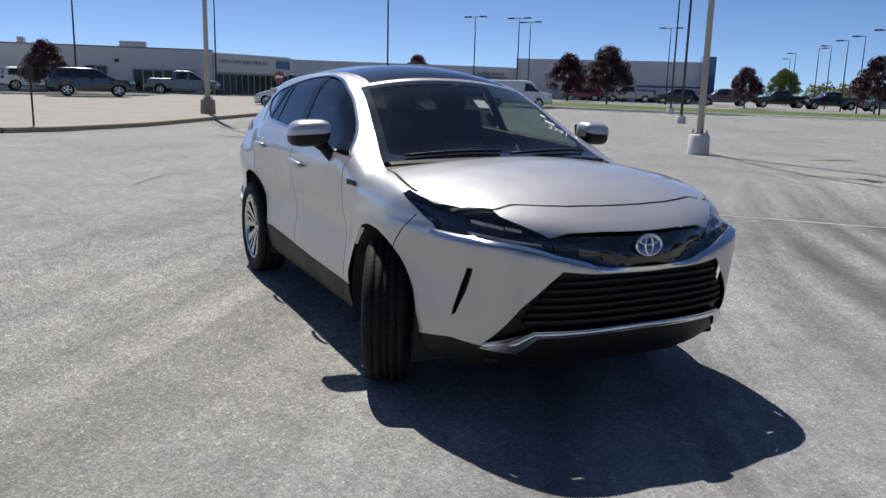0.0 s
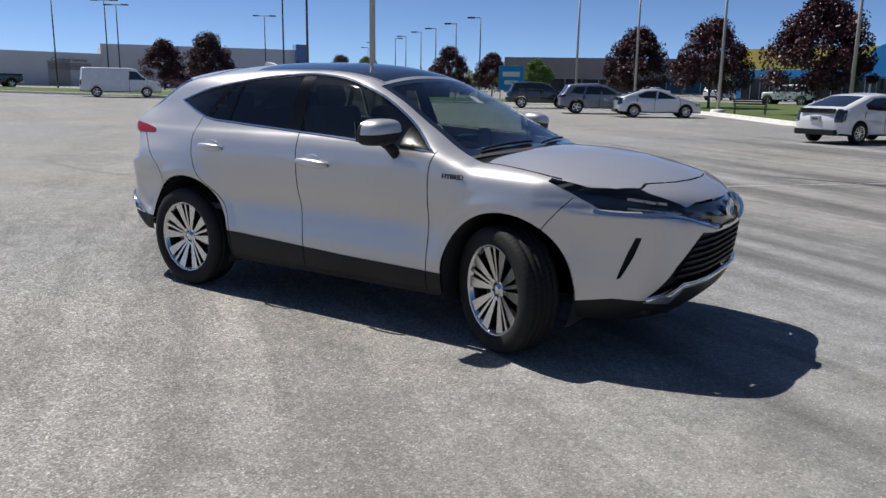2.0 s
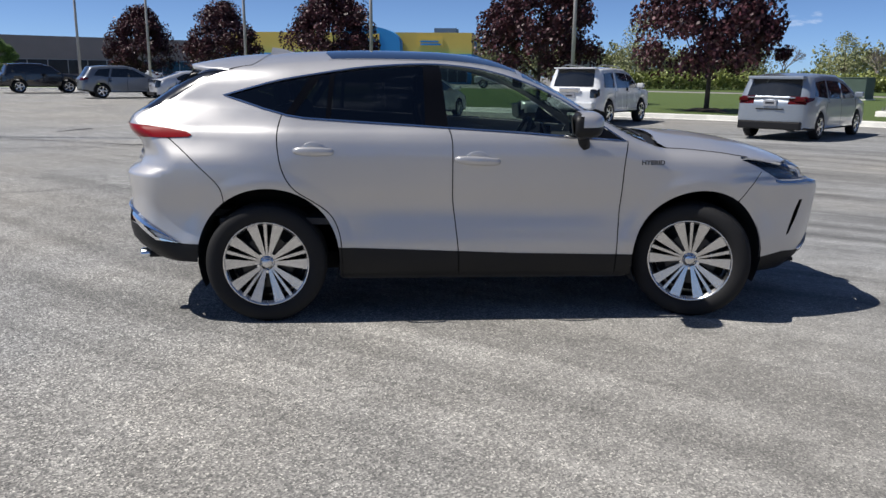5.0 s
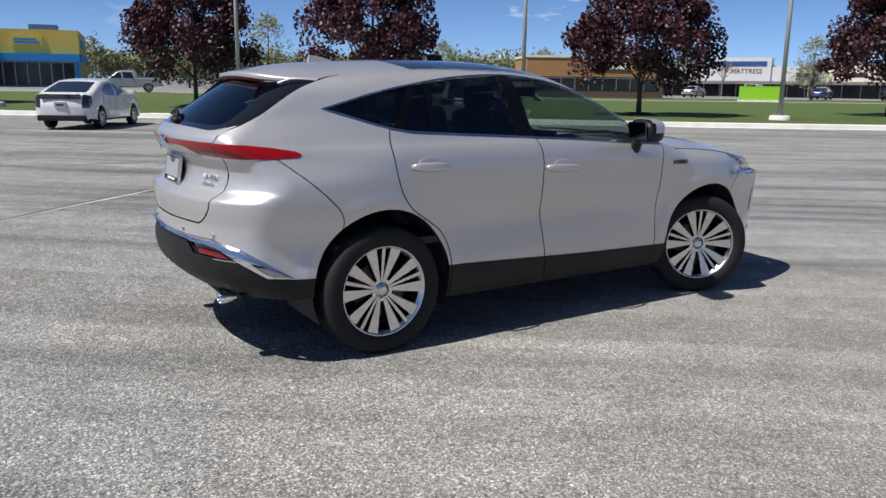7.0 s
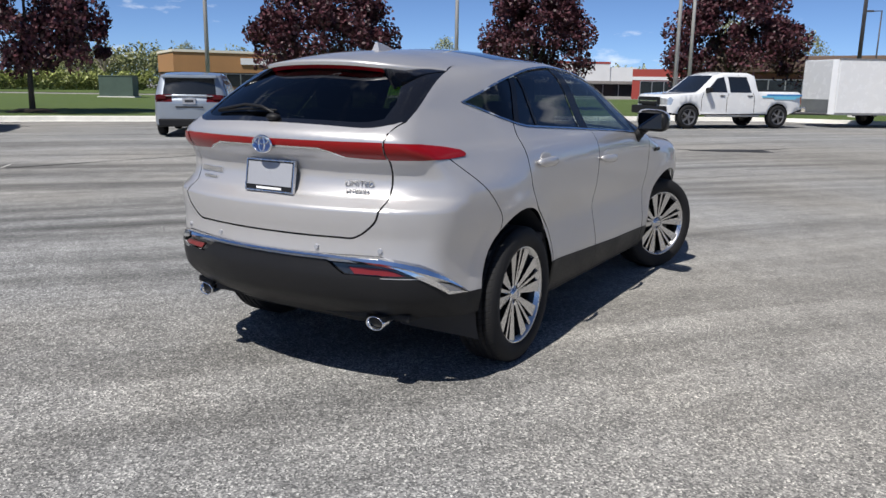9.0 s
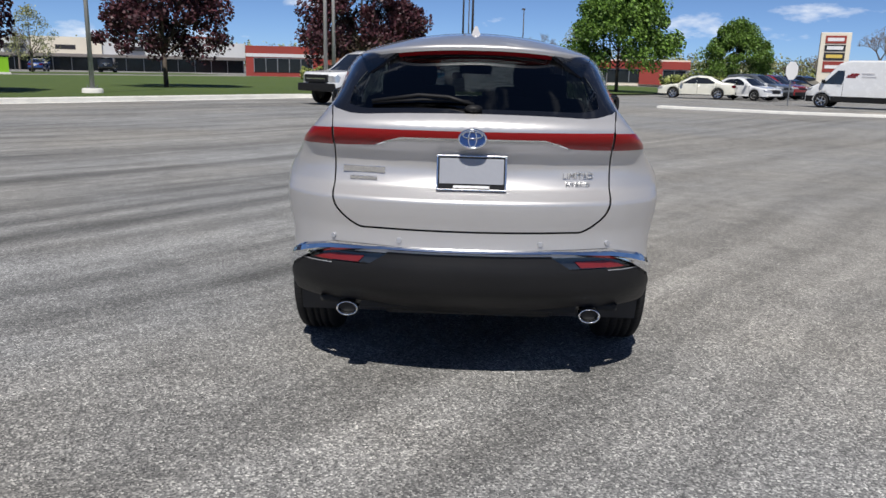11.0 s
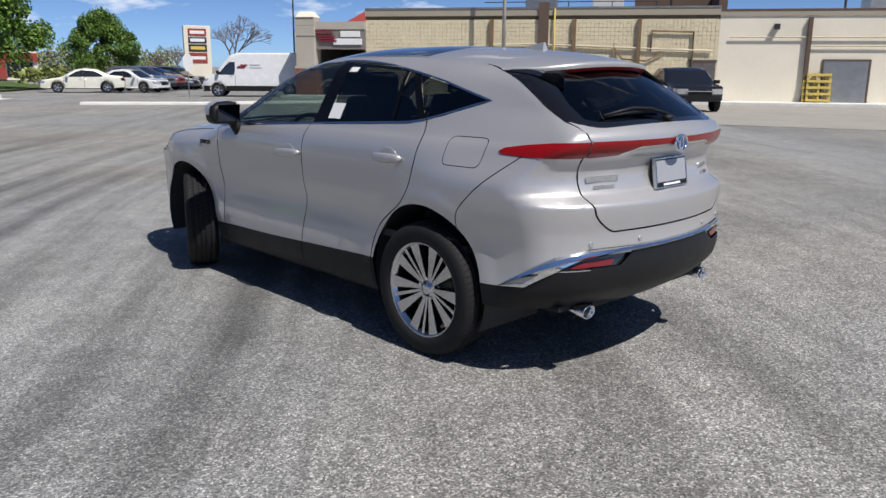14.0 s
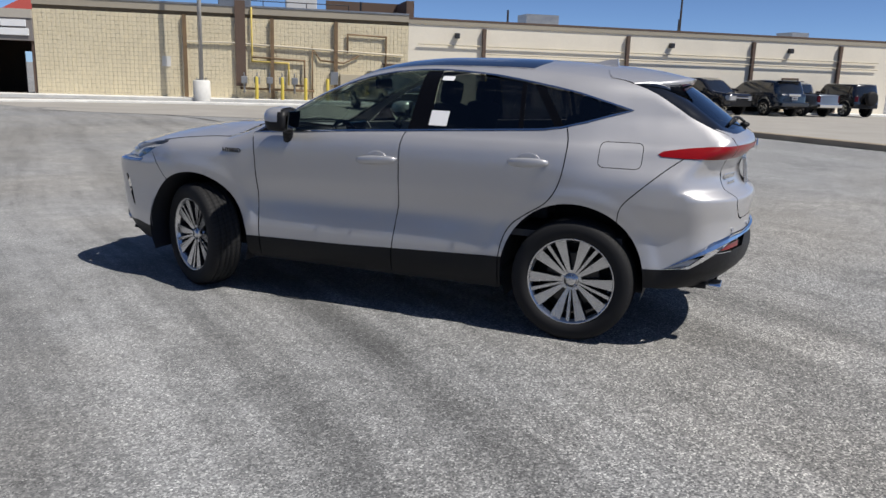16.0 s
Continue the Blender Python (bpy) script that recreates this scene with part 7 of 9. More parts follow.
def bush(name, label, x0, x1, y0, y1, hgt, mat, seed, leaves=2600, size=0.22, category="hedge"):
    """A clipped or wild mass of leaves on the ground."""
    rnd = random.Random(seed)
    v, f = [], []
    for _ in range(leaves):
        u, w = rnd.random(), rnd.random()
        x, y = x0 + (x1 - x0) * u, y0 + (y1 - y0) * w
        top = hgt * (0.55 + 0.6 * abs(noise.noise((x * 0.35, y * 0.35, seed))) + 0.25 * noise.noise((x * 1.3, y * 1.3, seed)))
        z = level(x, y) + top * rnd.random() ** 0.5
        n = Vector((rnd.gauss(0, 1), rnd.gauss(0, 1), rnd.gauss(0.6, 1))).normalized()
        a = n.orthogonal().normalized()
        b = n.cross(a)
        s = size * rnd.uniform(0.6, 1.3)
        p = Vector((x, y, z))
        k = len(v)
        v += [p - a * s * 0.5, p + b * s * 0.4, p + a * s * 0.6, p - b * s * 0.4]
        f.append((k, k + 1, k + 2, k + 3))
    return tagged(raw(name, v, f, M[mat], None, label, False), label, category, kind="stuff")


bush("hedge", "yellow-green wild hedge across the road", 24, 62, 80, 86, 2.6, "hedge", 4, 30000, 0.28)
bush("hedge", "yellow-green hedge by the red shop", 66, 68, 9, 16, 1.7, "hedge", 5, 6000, 0.25)
bush("hedge", "low green bushes behind the trees", 78, 82, -40, -20, 2.2, "hedge", 6, 3000, 0.4)
bush("far_trees", "line of hazy spring trees far off", 60, 135, 96, 104, 7.5, "spring_leaf", 7, 30000, 0.4, "woods")
bush("far_trees", "line of hazy spring trees far off", 128, 134, -60, 96, 6.0, "spring_leaf", 8, 40000, 0.4, "woods")
bush("far_trees", "line of hazy spring trees far off", -120, -20, 150, 156, 6.0, "spring_leaf", 9, 20000, 0.5, "woods")
bush("far_trees", "line of hazy spring trees far off", 14, 60, 116, 122, 7.0, "spring_leaf", 10, 24000, 0.4, "woods")
for k, (x, y) in enumerate(((7.4, 35.4), (13.2, 27.4), (24.5, 21.9))):
    bm = bmesh.new()
    bmesh.ops.create_cone(bm, cap_ends=True, segments=20, radius1=1.0, radius2=0.5, depth=0.14, matrix=Matrix.Translation((x, y, level(x, y) + 0.19)))
    tagged(part("mulch_ring", bm, M["mulch"]), "dark mulch heaped round a tree trunk", "mulch", "mulch rings")

# ---- lamp posts ----
def lamp_post(name, label, hgt, mat, base, base_h, arms=0, r=0.09, base_mat="concrete", arm=0.9):
    p = tagged(empty(name), label, "lamp post", "lamp posts")
    if base_h:
        bm = bmesh.new()
        lathe(bm, [(0.0, base_h), (base * 0.86, base_h), (base, base_h - 0.04), (base * 1.04, 0.0), (base * 1.04, -0.2)], 20)
        part("base", bm, M[base_mat], p, "round concrete base", True)
        bm = bmesh.new()
        box(bm, -r * 1.7, r * 1.7, -r * 1.7, r * 1.7, base_h, base_h + 0.03)
        for sx in (-1, 1):
            for sy in (-1, 1):
                rod(bm, (sx * r * 1.35, sy * r * 1.35, base_h + 0.02), (sx * r * 1.35, sy * r * 1.35, base_h + 0.13), 0.02, 0.02, 6)
        part("anchor_plate", bm, M["steel"], p)
    bm = bmesh.new()
    rod(bm, (0, 0, base_h), (0, 0, hgt), r, r * 0.62, 12)
    part("pole", bm, M[mat], p, "", True)
    for k in range(arms):
        s = 1 if k == 0 else -1
        bm = bmesh.new()
        box(bm, min(0.0, s * arm), max(0.0, s * arm), -0.04, 0.04, hgt - 0.06, hgt)
        box(bm, min(s * arm * 0.45, s * arm), max(s * arm * 0.45, s * arm), -0.16, 0.16, hgt - 0.08, hgt + 0.05, 0.02)
        part("lamp_head", bm, M[mat], p, "flat lamp head")
    return p


tall = lamp_post("lamp_post", "tall grey lamp post on a white round concrete base", 11.0, "pole_grey", 0.28, 0.55, 2, 0.095)
tall.matrix_world = Matrix.Translation((-11.15, 13.5, 0))
stump = lamp_post("lamp_post", "grey lamp post on a square tan concrete base", 10.5, "pole_grey", 0.33, 0.78, 2, 0.12, "kerb_tan")
stump.matrix_world = Matrix.Translation((-32.0, 4.0, level(-32, 4)))
low = lamp_post("lamp_post", "grey lamp post on a low white concrete base", 10.0, "pole_grey", 0.42, 0.32, 2, 0.10)
low.matrix_world = Matrix.Translation((26.8, 16.0, 0.0))
for x, y in ((19.0, 23.8), (8.0, 30.4), (30.6, 6.9), (33.8, 7.1), (-1.3, 37.2), (-8.9, 43.1), (-16.4, 49.5), (-21.2, 50.1)):
    copy_thing(low, pose(x, y, level(x, y) + 0.02))
wallp = lamp_post("lamp_post", "grey lamp post on a thick white base near the wall", 10.0, "pole_grey", 0.40, 1.0, 1, 0.11)
wallp.matrix_world = Matrix.Translation((22.4, -26.2, level(22.4, -26.2)))
dark = lamp_post("lamp_post", "slim dark lamp post with a flat head", 10.4, "pole_dark", 0.25, 0.4, 2, 0.075)
dark.matrix_world = Matrix.Translation((1.9, -44.0, -0.1))
for x, y, a in ((-61.5, -0.6, 60), (-50.6, 20.4, 20), (-40.7, 39.4, 40), (-27.9, 28.5, 100), (49.3, 1.0, 0), (39.9, 0.3, 0), (45.8, -29.3, 50)):
    copy_thing(dark, pose(x, y, level(x, y), 0, 0, a))
slim = lamp_post("street_lamp", "slim dark street lamp with one arm", 7.4, "pole_dark", 0.0, 0.0, 1, 0.07, "concrete", 1.2)
slim.matrix_world = Matrix.Translation((-63.1, 83.0, 0.7))
for x, y, a in ((-59.0, 79.9, 200), (-51.6, 72.9, 200), (-46.2, 68.1, 200), (-40.0, 62.6, 200), (-33.8, 57.0, 200), (74.3, -4.5, 0), (64.6, 0.8, 90), (-74, 92, 200), (-85, 104, 200)):
    copy_thing(slim, pose(x, y, level(x, y), 0, 0, a))
twin = lamp_post("street_lamp", "slim dark street lamp with two arms", 8.6, "pole_dark", 0.0, 0.0, 2, 0.075, "concrete", 1.3)
twin.matrix_world = Matrix.Translation((-63.9, 10.2, 0.8))
for x, y, a in ((-69.8, 38.2, 30), (-71.1, 45.9, 30), (-65.3, 61.0, 40), (-67.5, 42.2, 35)):
    copy_thing(twin, pose(x, y, level(x, y), 0, 0, a))

# ---- vehicles ----
def wheel_meshes():
    """One tyre, one dark dish and two patterns of spokes of radius 1, their axis along y."""
    turn = Matrix.Rotation(radians(90), 4, 'X')
    out = {}
    bm = bmesh.new()
    lathe(bm, [(0.66, 0.30), (0.72, 0.33), (0.94, 0.32), (1.0, 0.24), (1.0, -0.24), (0.94, -0.32), (0.70, -0.30)], 28, turn)
    out["tyre"] = bm
    bm = bmesh.new()
    lathe(bm, [(0.0, 0.17), (0.30, 0.17), (0.62, 0.10), (0.66, 0.12), (0.68, 0.28)], 24, turn)
    out["wheel_dish"] = bm
    for key, num, wide in (("spokes", 5, 0.17), ("spokes_fine", 9, 0.085)):
        bm = bmesh.new()
        lathe(bm, [(0.60, 0.20), (0.62, 0.295), (0.68, 0.31), (0.69, 0.26)], 24, turn)
        for i in range(num):
            a = 2 * math.pi * i / num
            box(bm, 0.08, 0.64, -wide / 2, wide / 2, 0.19, 0.26, 0, turn @ Matrix.Rotation(a, 4, 'Z'))
        lathe(bm, [(0.0, 0.29), (0.12, 0.28), (0.16, 0.22)], 12, turn)
        out[key] = bm
    res = {}
    for k, bm in out.items():
        bmesh.ops.recalc_face_normals(bm, faces=bm.faces)
        me = bpy.data.meshes.new(k)
        bm.to_mesh(me)
        bm.free()
        me.materials.append(M["rubber" if k == "tyre" else "rim_dark" if k == "wheel_dish" else "rim_bright"])
        if k in ("tyre", "wheel_dish"):
            me.polygons.foreach_set("use_smooth", [True] * len(me.polygons))
        res[k] = me
    res["spokes_dull"] = res["spokes"].copy()
    res["spokes_dull"].materials[0] = M["rim_dull"]
    return res


WHEELS = wheel_meshes()
# kind: length, width, wheelbase, wheel radius, belt height, tumblehome, sill height,
# top line from nose to tail, whose letters name the stretch that starts at the point, and the side windows
KINDS = {
    "hatch": dict(L=4.55, W=1.76, wb=2.70, r=0.32, belt=0.98, tum=0.24, sill=0.24, off=0.03,
                  top=[(2.27, 0.24, "f"), (2.28, 0.60, "f"), (2.12, 0.76, "h"), (1.62, 0.90, "h"), (1.30, 0.97, "w"), (0.25, 1.43, "r"), (-0.25, 1.49, "r"), (-0.85, 1.44, "b"), (-1.95, 1.10, "t"), (-2.18, 1.04, "t"), (-2.26, 0.72, "t"), (-2.22, 0.28, "u")],
                  win=[[(1.0, 0.98), (0.12, 1.34), (-0.12, 1.37), (-0.22, 0.98)], [(-0.30, 0.98), (-0.20, 1.38), (-0.75, 1.35), (-1.22, 1.17), (-1.15, 1.02)]], lamp=(0.62, 0.78, 0.45), tail=(0.62, 1.02, 0.22)),
    "suv": dict(L=4.83, W=1.93, wb=2.79, r=0.39, belt=1.16, tum=0.17, sill=0.38, off=0.02,
                top=[(2.40, 0.42, "f"), (2.42, 0.92, "f"), (2.30, 1.06, "h"), (1.20, 1.16, "w"), (0.50, 1.66, "r"), (0.0, 1.77, "r"), (-1.0, 1.80, "r"), (-2.02, 1.75, "b"), (-2.26, 1.20, "t"), (-2.40, 1.08, "t"), (-2.42, 0.50, "u")],
                win=[[(0.98, 1.17), (0.48, 1.56), (0.12, 1.63), (0.05, 1.17)], [(-0.03, 1.17), (0.02, 1.64), (-0.95, 1.66), (-0.95, 1.17)], [(-1.10, 1.17), (-1.10, 1.66), (-1.86, 1.63), (-1.95, 1.19)]], lamp=(0.86, 1.03, 0.35), tail=(0.86, 1.16, 0.24)),
    "crossover": dict(L=4.90, W=1.92, wb=2.82, r=0.37, belt=1.10, tum=0.22, sill=0.30, off=0.02,
                      top=[(2.44, 0.34, "f"), (2.46, 0.82, "f"), (2.28, 0.98, "h"), (1.35, 1.12, "w"), (0.40, 1.62, "r"), (-0.2, 1.72, "r"), (-1.2, 1.70, "r"), (-1.95, 1.63, "b"), (-2.30, 1.16, "t"), (-2.43, 1.0, "t"), (-2.44, 0.42, "u")],
                      win=[[(1.05, 1.11), (0.35, 1.50), (0.05, 1.55), (-0.02, 1.10)], [(-0.10, 1.10), (-0.03, 1.56), (-0.85, 1.57), (-1.0, 1.12)], [(-1.10, 1.12), (-0.96, 1.56), (-1.55, 1.52), (-1.85, 1.20)]], lamp=(0.78, 0.92, 0.42), tail=(0.92, 1.10, 0.35)),
    "minivan": dict(L=5.10, W=1.99, wb=3.03, r=0.35, belt=1.10, tum=0.20, sill=0.26, off=0.02,
                    top=[(2.54, 0.26, "f"), (2.55, 0.72, "f"), (2.35, 0.92, "h"), (1.62, 1.07, "w"), (0.55, 1.58, "r"), (-0.1, 1.72, "r"), (-1.2, 1.74, "r"), (-2.20, 1.66, "b"), (-2.46, 1.15, "t"), (-2.55, 0.95, "t"), (-2.52, 0.30, "u")],
                    win=[[(1.15, 1.09), (0.45, 1.46), (0.15, 1.53), (0.08, 1.08)], [(0.0, 1.08), (0.06, 1.54), (-1.10, 1.58), (-1.12, 1.10)], [(-1.22, 1.10), (-1.20, 1.58), (-1.95, 1.53), (-2.15, 1.16)]], lamp=(0.70, 0.90, 0.50), tail=(0.98, 1.14, 0.40)),
    "pickup": dict(L=5.85, W=2.00, wb=3.70, r=0.40, belt=1.22, tum=0.18, sill=0.45, off=0.10,
                   top=[(2.88, 0.50, "f"), (2.90, 1.02, "f"), (2.78, 1.14, "h"), (1.62, 1.22, "w"), (0.92, 1.78, "r"), (0.55, 1.90, "r"), (-0.55, 1.90, "r"), (-0.82, 1.80, "b"), (-0.92, 1.28, "d"), (-2.86, 1.28, "t"), (-2.90, 0.62, "u")],
                   win=[[(1.40, 1.23), (0.90, 1.70), (0.62, 1.76), (0.52, 1.23)], [(0.40, 1.23), (0.46, 1.77), (-0.45, 1.77), (-0.62, 1.23)]], lamp=(0.80, 1.05, 0.28), tail=(0.85, 1.20, 0.10)),
    "sedan": dict(L=5.05, W=1.86, wb=2.80, r=0.33, belt=0.95, tum=0.26, sill=0.24, off=0.04,
                  top=[(2.50, 0.26, "f"), (2.50, 0.62, "f"), (2.30, 0.78, "h"), (1.20, 0.95, "w"), (0.45, 1.38, "r"), (-0.15, 1.48, "r"), (-0.90, 1.42, "b"), (-1.66, 1.07, "k"), (-2.35, 1.02, "t"), (-2.50, 0.80, "t"), (-2.48, 0.30, "u")],
                  win=[[(1.0, 0.96), (0.38, 1.30), (0.05, 1.37), (-0.02, 0.96)], [(-0.10, 0.96), (-0.03, 1.37), (-0.75, 1.33), (-1.25, 1.06), (-1.15, 0.98)]], lamp=(0.58, 0.74, 0.35), tail=(0.70, 0.92, 0.25)),
    "van": dict(L=6.0, W=2.05, wb=4.0, r=0.36, belt=1.30, tum=0.06, sill=0.32, off=0.05,
                top=[(2.98, 0.30, "f"), (2.98, 0.80, "f"), (2.80, 1.02, "h"), (2.25, 1.28, "w"), (1.40, 2.30, "r"), (0.95, 2.46, "r"), (-2.88, 2.48, "t"), (-2.98, 1.20, "t"), (-2.96, 0.36, "u")],
                win=[[(2.10, 1.24), (1.45, 1.95), (1.12, 1.95), (1.12, 1.22)]], lamp=(0.88, 1.10, 0.40), tail=(1.0, 1.5, 0.06)),
    "low_van": dict(L=5.7, W=2.0, wb=3.43, r=0.37, belt=1.25, tum=0.12, sill=0.36, off=0.05,
                    top=[(2.82, 0.36, "f"), (2.84, 1.0, "f"), (2.70, 1.12, "h"), (1.90, 1.26, "w"), (1.20, 1.98, "r"), (0.7, 2.10, "r"), (-2.65, 2.10, "t"), (-2.82, 1.10, "t"), (-2.82, 0.42, "u")],
                    win=[[(1.75, 1.26), (1.20, 1.85), (0.70, 1.88), (0.65, 1.26)]], lamp=(0.82, 1.02, 0.24), tail=(0.85, 1.25, 0.08)),
    "jeep": dict(L=4.35, W=1.85, wb=2.75, r=0.40, belt=1.20, tum=0.12, sill=0.48, off=0.12,
                 top=[(2.10, 0.52, "f"), (2.10, 1.04, "f"), (2.00, 1.12, "h"), (0.85, 1.20, "w"), (0.50, 1.74, "r"), (0.30, 1.82, "r"), (-1.90, 1.80, "b"), (-2.05, 1.22, "t"), (-2.10, 0.52, "u")],
                 win=[[(0.72, 1.20), (0.46, 1.66), (0.08, 1.68), (0.05, 1.20)], [(-0.03, 1.20), (0.0, 1.68), (-0.80, 1.68), (-0.80, 1.20)], [(-0.92, 1.20), (-0.92, 1.68), (-1.78, 1.67), (-1.86, 1.22)]], lamp=(0.82, 1.02, 0.05), tail=(0.90, 1.15, 0.08)),
}


def vehicle(kind, paint, label, x, y, heading, name=None, category="car", group="", scale=(1, 1, 1), spokes="spokes", roof_rails=False, lift=0.0):
    """A car, van or truck of one of the kinds above, its parts cut out of one shell."""
    k = KINDS[kind]
    L, W, wb, r, belt = k["L"], k["W"] / 2, k["wb"], k["r"], k["belt"]
    H = max(p[1] for p in k["top"])
    m = Matrix.Translation((x, y, level(x, y) + 0.012 + lift)) @ Matrix.Rotation(radians(heading), 4, 'Z') @ Matrix.Diagonal((*scale, 1))
    car = tagged(empty(name or {"pickup": "pickup_truck", "van": "cargo_van", "low_van": "panel_van"}.get(kind, "car"), m), label, category, group)
    # outline with the wheel arches cut into the sill
    line, tags = [], []
    top = k["top"]
    for (ax, az, tag), (bx, bz, _) in zip(top, top[1:]):
        step = 0.07 if tag in "ft" else 0.14
        n = max(1, int(math.dist((ax, az), (bx, bz)) / step))
        for i in range(n):
            line.append((ax + (bx - ax) * i / n, az + (bz - az) * i / n))
            tags.append(tag)
    line.append(top[-1][:2])
    tags.append("u")
    ra = r + 0.07
    for cx in (-wb / 2 + k["off"], wb / 2 + k["off"]):
        base = math.asin(max(min((k["sill"] - r) / ra, 0.9), -0.9))
        for i in range(13):
            a = math.pi - base + (2 * base - math.pi) * i / 12
            line.append((cx + ra * math.cos(a), r + ra * math.sin(a)))
            tags.append("a" if i < 12 else "u")
    o = np.array(line)
    d = np.roll(o, -1, 0) - np.roll(o, 1, 0)
    nrm = np.stack([-d[:, 1], d[:, 0]], 1) / np.maximum(np.linalg.norm(d, axis=1), 1e-6)[:, None]
    area = np.sum(o[:, 0] * np.roll(o[:, 1], -1) - np.roll(o[:, 0], -1) * o[:, 1])
    inner = o + nrm * (0.05 if area > 0 else -0.05)
    end0 = wb / 2 + r * 0.6

    def place(px, pz, fr):
        over = np.clip((np.abs(px) - end0) / (L / 2 - end0), 0, 1)
        w = W * (1 - 0.13 * over ** 2.4)
        w = w * (1 - k["tum"] * np.clip((pz - belt) / (H - belt), 0, 1) ** 1.15 - 0.05 * np.clip((belt * 0.62 - pz) / belt, 0, 1))
        w = w - 0.02 * np.clip((pz - belt * 0.55) / (belt * 0.45), 0, 1)
        xx = px - np.sign(px) * 0.10 * over * fr ** 2 - np.where(pz > belt, np.sign(px - 0.0) * 0.07 * fr ** 2, 0.0)
        return np.stack([xx, w * fr, pz + 0.035 * (1 - fr ** 2) * np.clip((pz - belt) / (H - belt), 0, 1)], 1)
    fr = [-0.94, -0.80, -0.52, 0.0, 0.52, 0.80, 0.94]
    rows = [place(o[:, 0], o[:, 1], np.full(len(o), q)) for q in fr]
    bits = {}

    def put(key, quad):
        v, f = bits.setdefault(key, ([], []))
        b = len(v)
        v.extend(quad)
        f.append(tuple(range(b, b + len(quad))))
    N = len(o)
    z0, z1, reach = k["lamp"]
    t0, t1, treach = k["tail"]
    for j in range(len(fr) - 1):
        q = abs(fr[j] + fr[j + 1]) / 2
        side = "left" if fr[j] >= 0 else "right"
        for i in range(N):
            i2 = (i + 1) % N
            zc = (o[i, 1] + o[i2, 1]) / 2
            key = ("body", "")
            tg = tags[i]
            if tg == "w" and q < 0.85:
                key = ("windshield", "")
            elif tg == "b" and q < 0.85 and i > 0 and tags[i - 1] in "br" and zc < H - 0.10:
                key = ("rear_window", "")
            elif tg in "au":
                key = ("underbody", "")
            elif tg == "f":
                if z0 < zc < z1 and q > 0.6:
                    key = ("headlight", side)
                elif z0 - 0.08 < zc < z1 - 0.03 and q < 0.6:
                    key = ("grille", "")
                elif zc < z0 - (0.05 if kind == "pickup" else 0.22):
                    key = ("front_bumper", "")
            elif tg == "t":
                if t0 < zc < t1 and q > 0.6 + (0.2 if kind in ("pickup", "van", "low_van", "jeep", "suv", "hatch") else 0):
                    key = ("tail_light", side)
                elif zc < k["sill"] + (0.12 if kind == "hatch" else 0.22):
                    key = ("rear_bumper", "")
            put(key, (rows[j][i], rows[j][i2], rows[j + 1][i2], rows[j + 1][i]))
    # sides: windows and lamps cut out of the skin, the edge rolled over to the top
    xf, xr = o[:, 0].max(), o[:, 0].min()
    regs = [("window%d" % i, w) for i, w in enumerate(k["win"])]
    regs += [("headlight", [(xf - reach, (z0 + z1) / 2 + 0.05), (xf - reach * 0.7, z0), (xf, z0), (xf, z1), (xf - reach * 0.6, z1)]), ("tail_light", [(xr, t0), (xr + treach, t0 + 0.08), (xr + treach, t1 - 0.02), (xr, t1)])]
    gaps = [w[0][0] + 0.08 for w in k["win"][:1]] + [w[-1][0] - 0.06 for w in k["win"][:2]]
    for i, gx in enumerate(gaps):
        regs.append(("door_gap%d" % i, [(gx - 0.011, k["sill"] + 0.10), (gx + 0.011, k["sill"] + 0.10), (gx + 0.011, belt), (gx - 0.011, belt)]))
    if kind == "van":
        regs.append(("side_guard", [(-3.2, 0.2), (3.2, 0.2), (3.2, 0.62), (-3.2, 0.62)]))
    regs.append(("body", None))
    cut = panels([tuple(p) for p in inner], regs, 0.2)
    for s, side in ((1, "left"), (-1, "right")):
        for key, (p, tri) in cut.items():
            q = place(p[:, 0], p[:, 1], np.full(len(p), float(s)))
            kk = (key, side) if key in ("headlight", "tail_light") else (key, side) if key != "body" else ("body", "")
            v, f = bits.setdefault(kk, ([], []))
            b = len(v)
            v.extend(q)
            f.extend(tuple(b + c for c in t) for t in tri)
        edge = place(inner[:, 0], inner[:, 1], np.full(N, float(s)))
        row = rows[-1] if s > 0 else rows[0]
        for i in range(N):
            i2 = (i + 1) % N
            tg = tags[i]
            zc = (o[i, 1] + o[i2, 1]) / 2
            key = ("body", "")
            if tg == "u":
                key = ("underbody", "")
            elif tg == "f" and z0 < zc < z1:
                key = ("headlight", side)
            elif tg == "t" and t0 < zc < t1:
                key = ("tail_light", side)
            put(key, (row[i], row[i2], edge[i2], edge[i]))
    plast = M[paint] if paint == "white_paint" and kind in ("suv",) else M["black_plastic"]
    look_of = {"body": (M[paint], ""), "windshield": (M["dim_glass"], "dark tinted windshield"), "rear_window": (M["dim_glass"], "dark rear window"), "underbody": (M["gap"], "dark underbody"), "headlight": (M["lamp_glass"], "clear headlight"), "grille": (M["black_plastic"], "black grille"),
               "front_bumper": (plast, ""), "rear_bumper": (plast, ""), "tail_light": (M["dim_glass"] if kind in ("hatch", "suv") else M["red_dark"], "dark tail light"), "door_gap": (M["gap"], ""), "side_guard": (M["black_plastic"], "black lower side guard"), "window": (M["dim_glass"], "dark side window")}
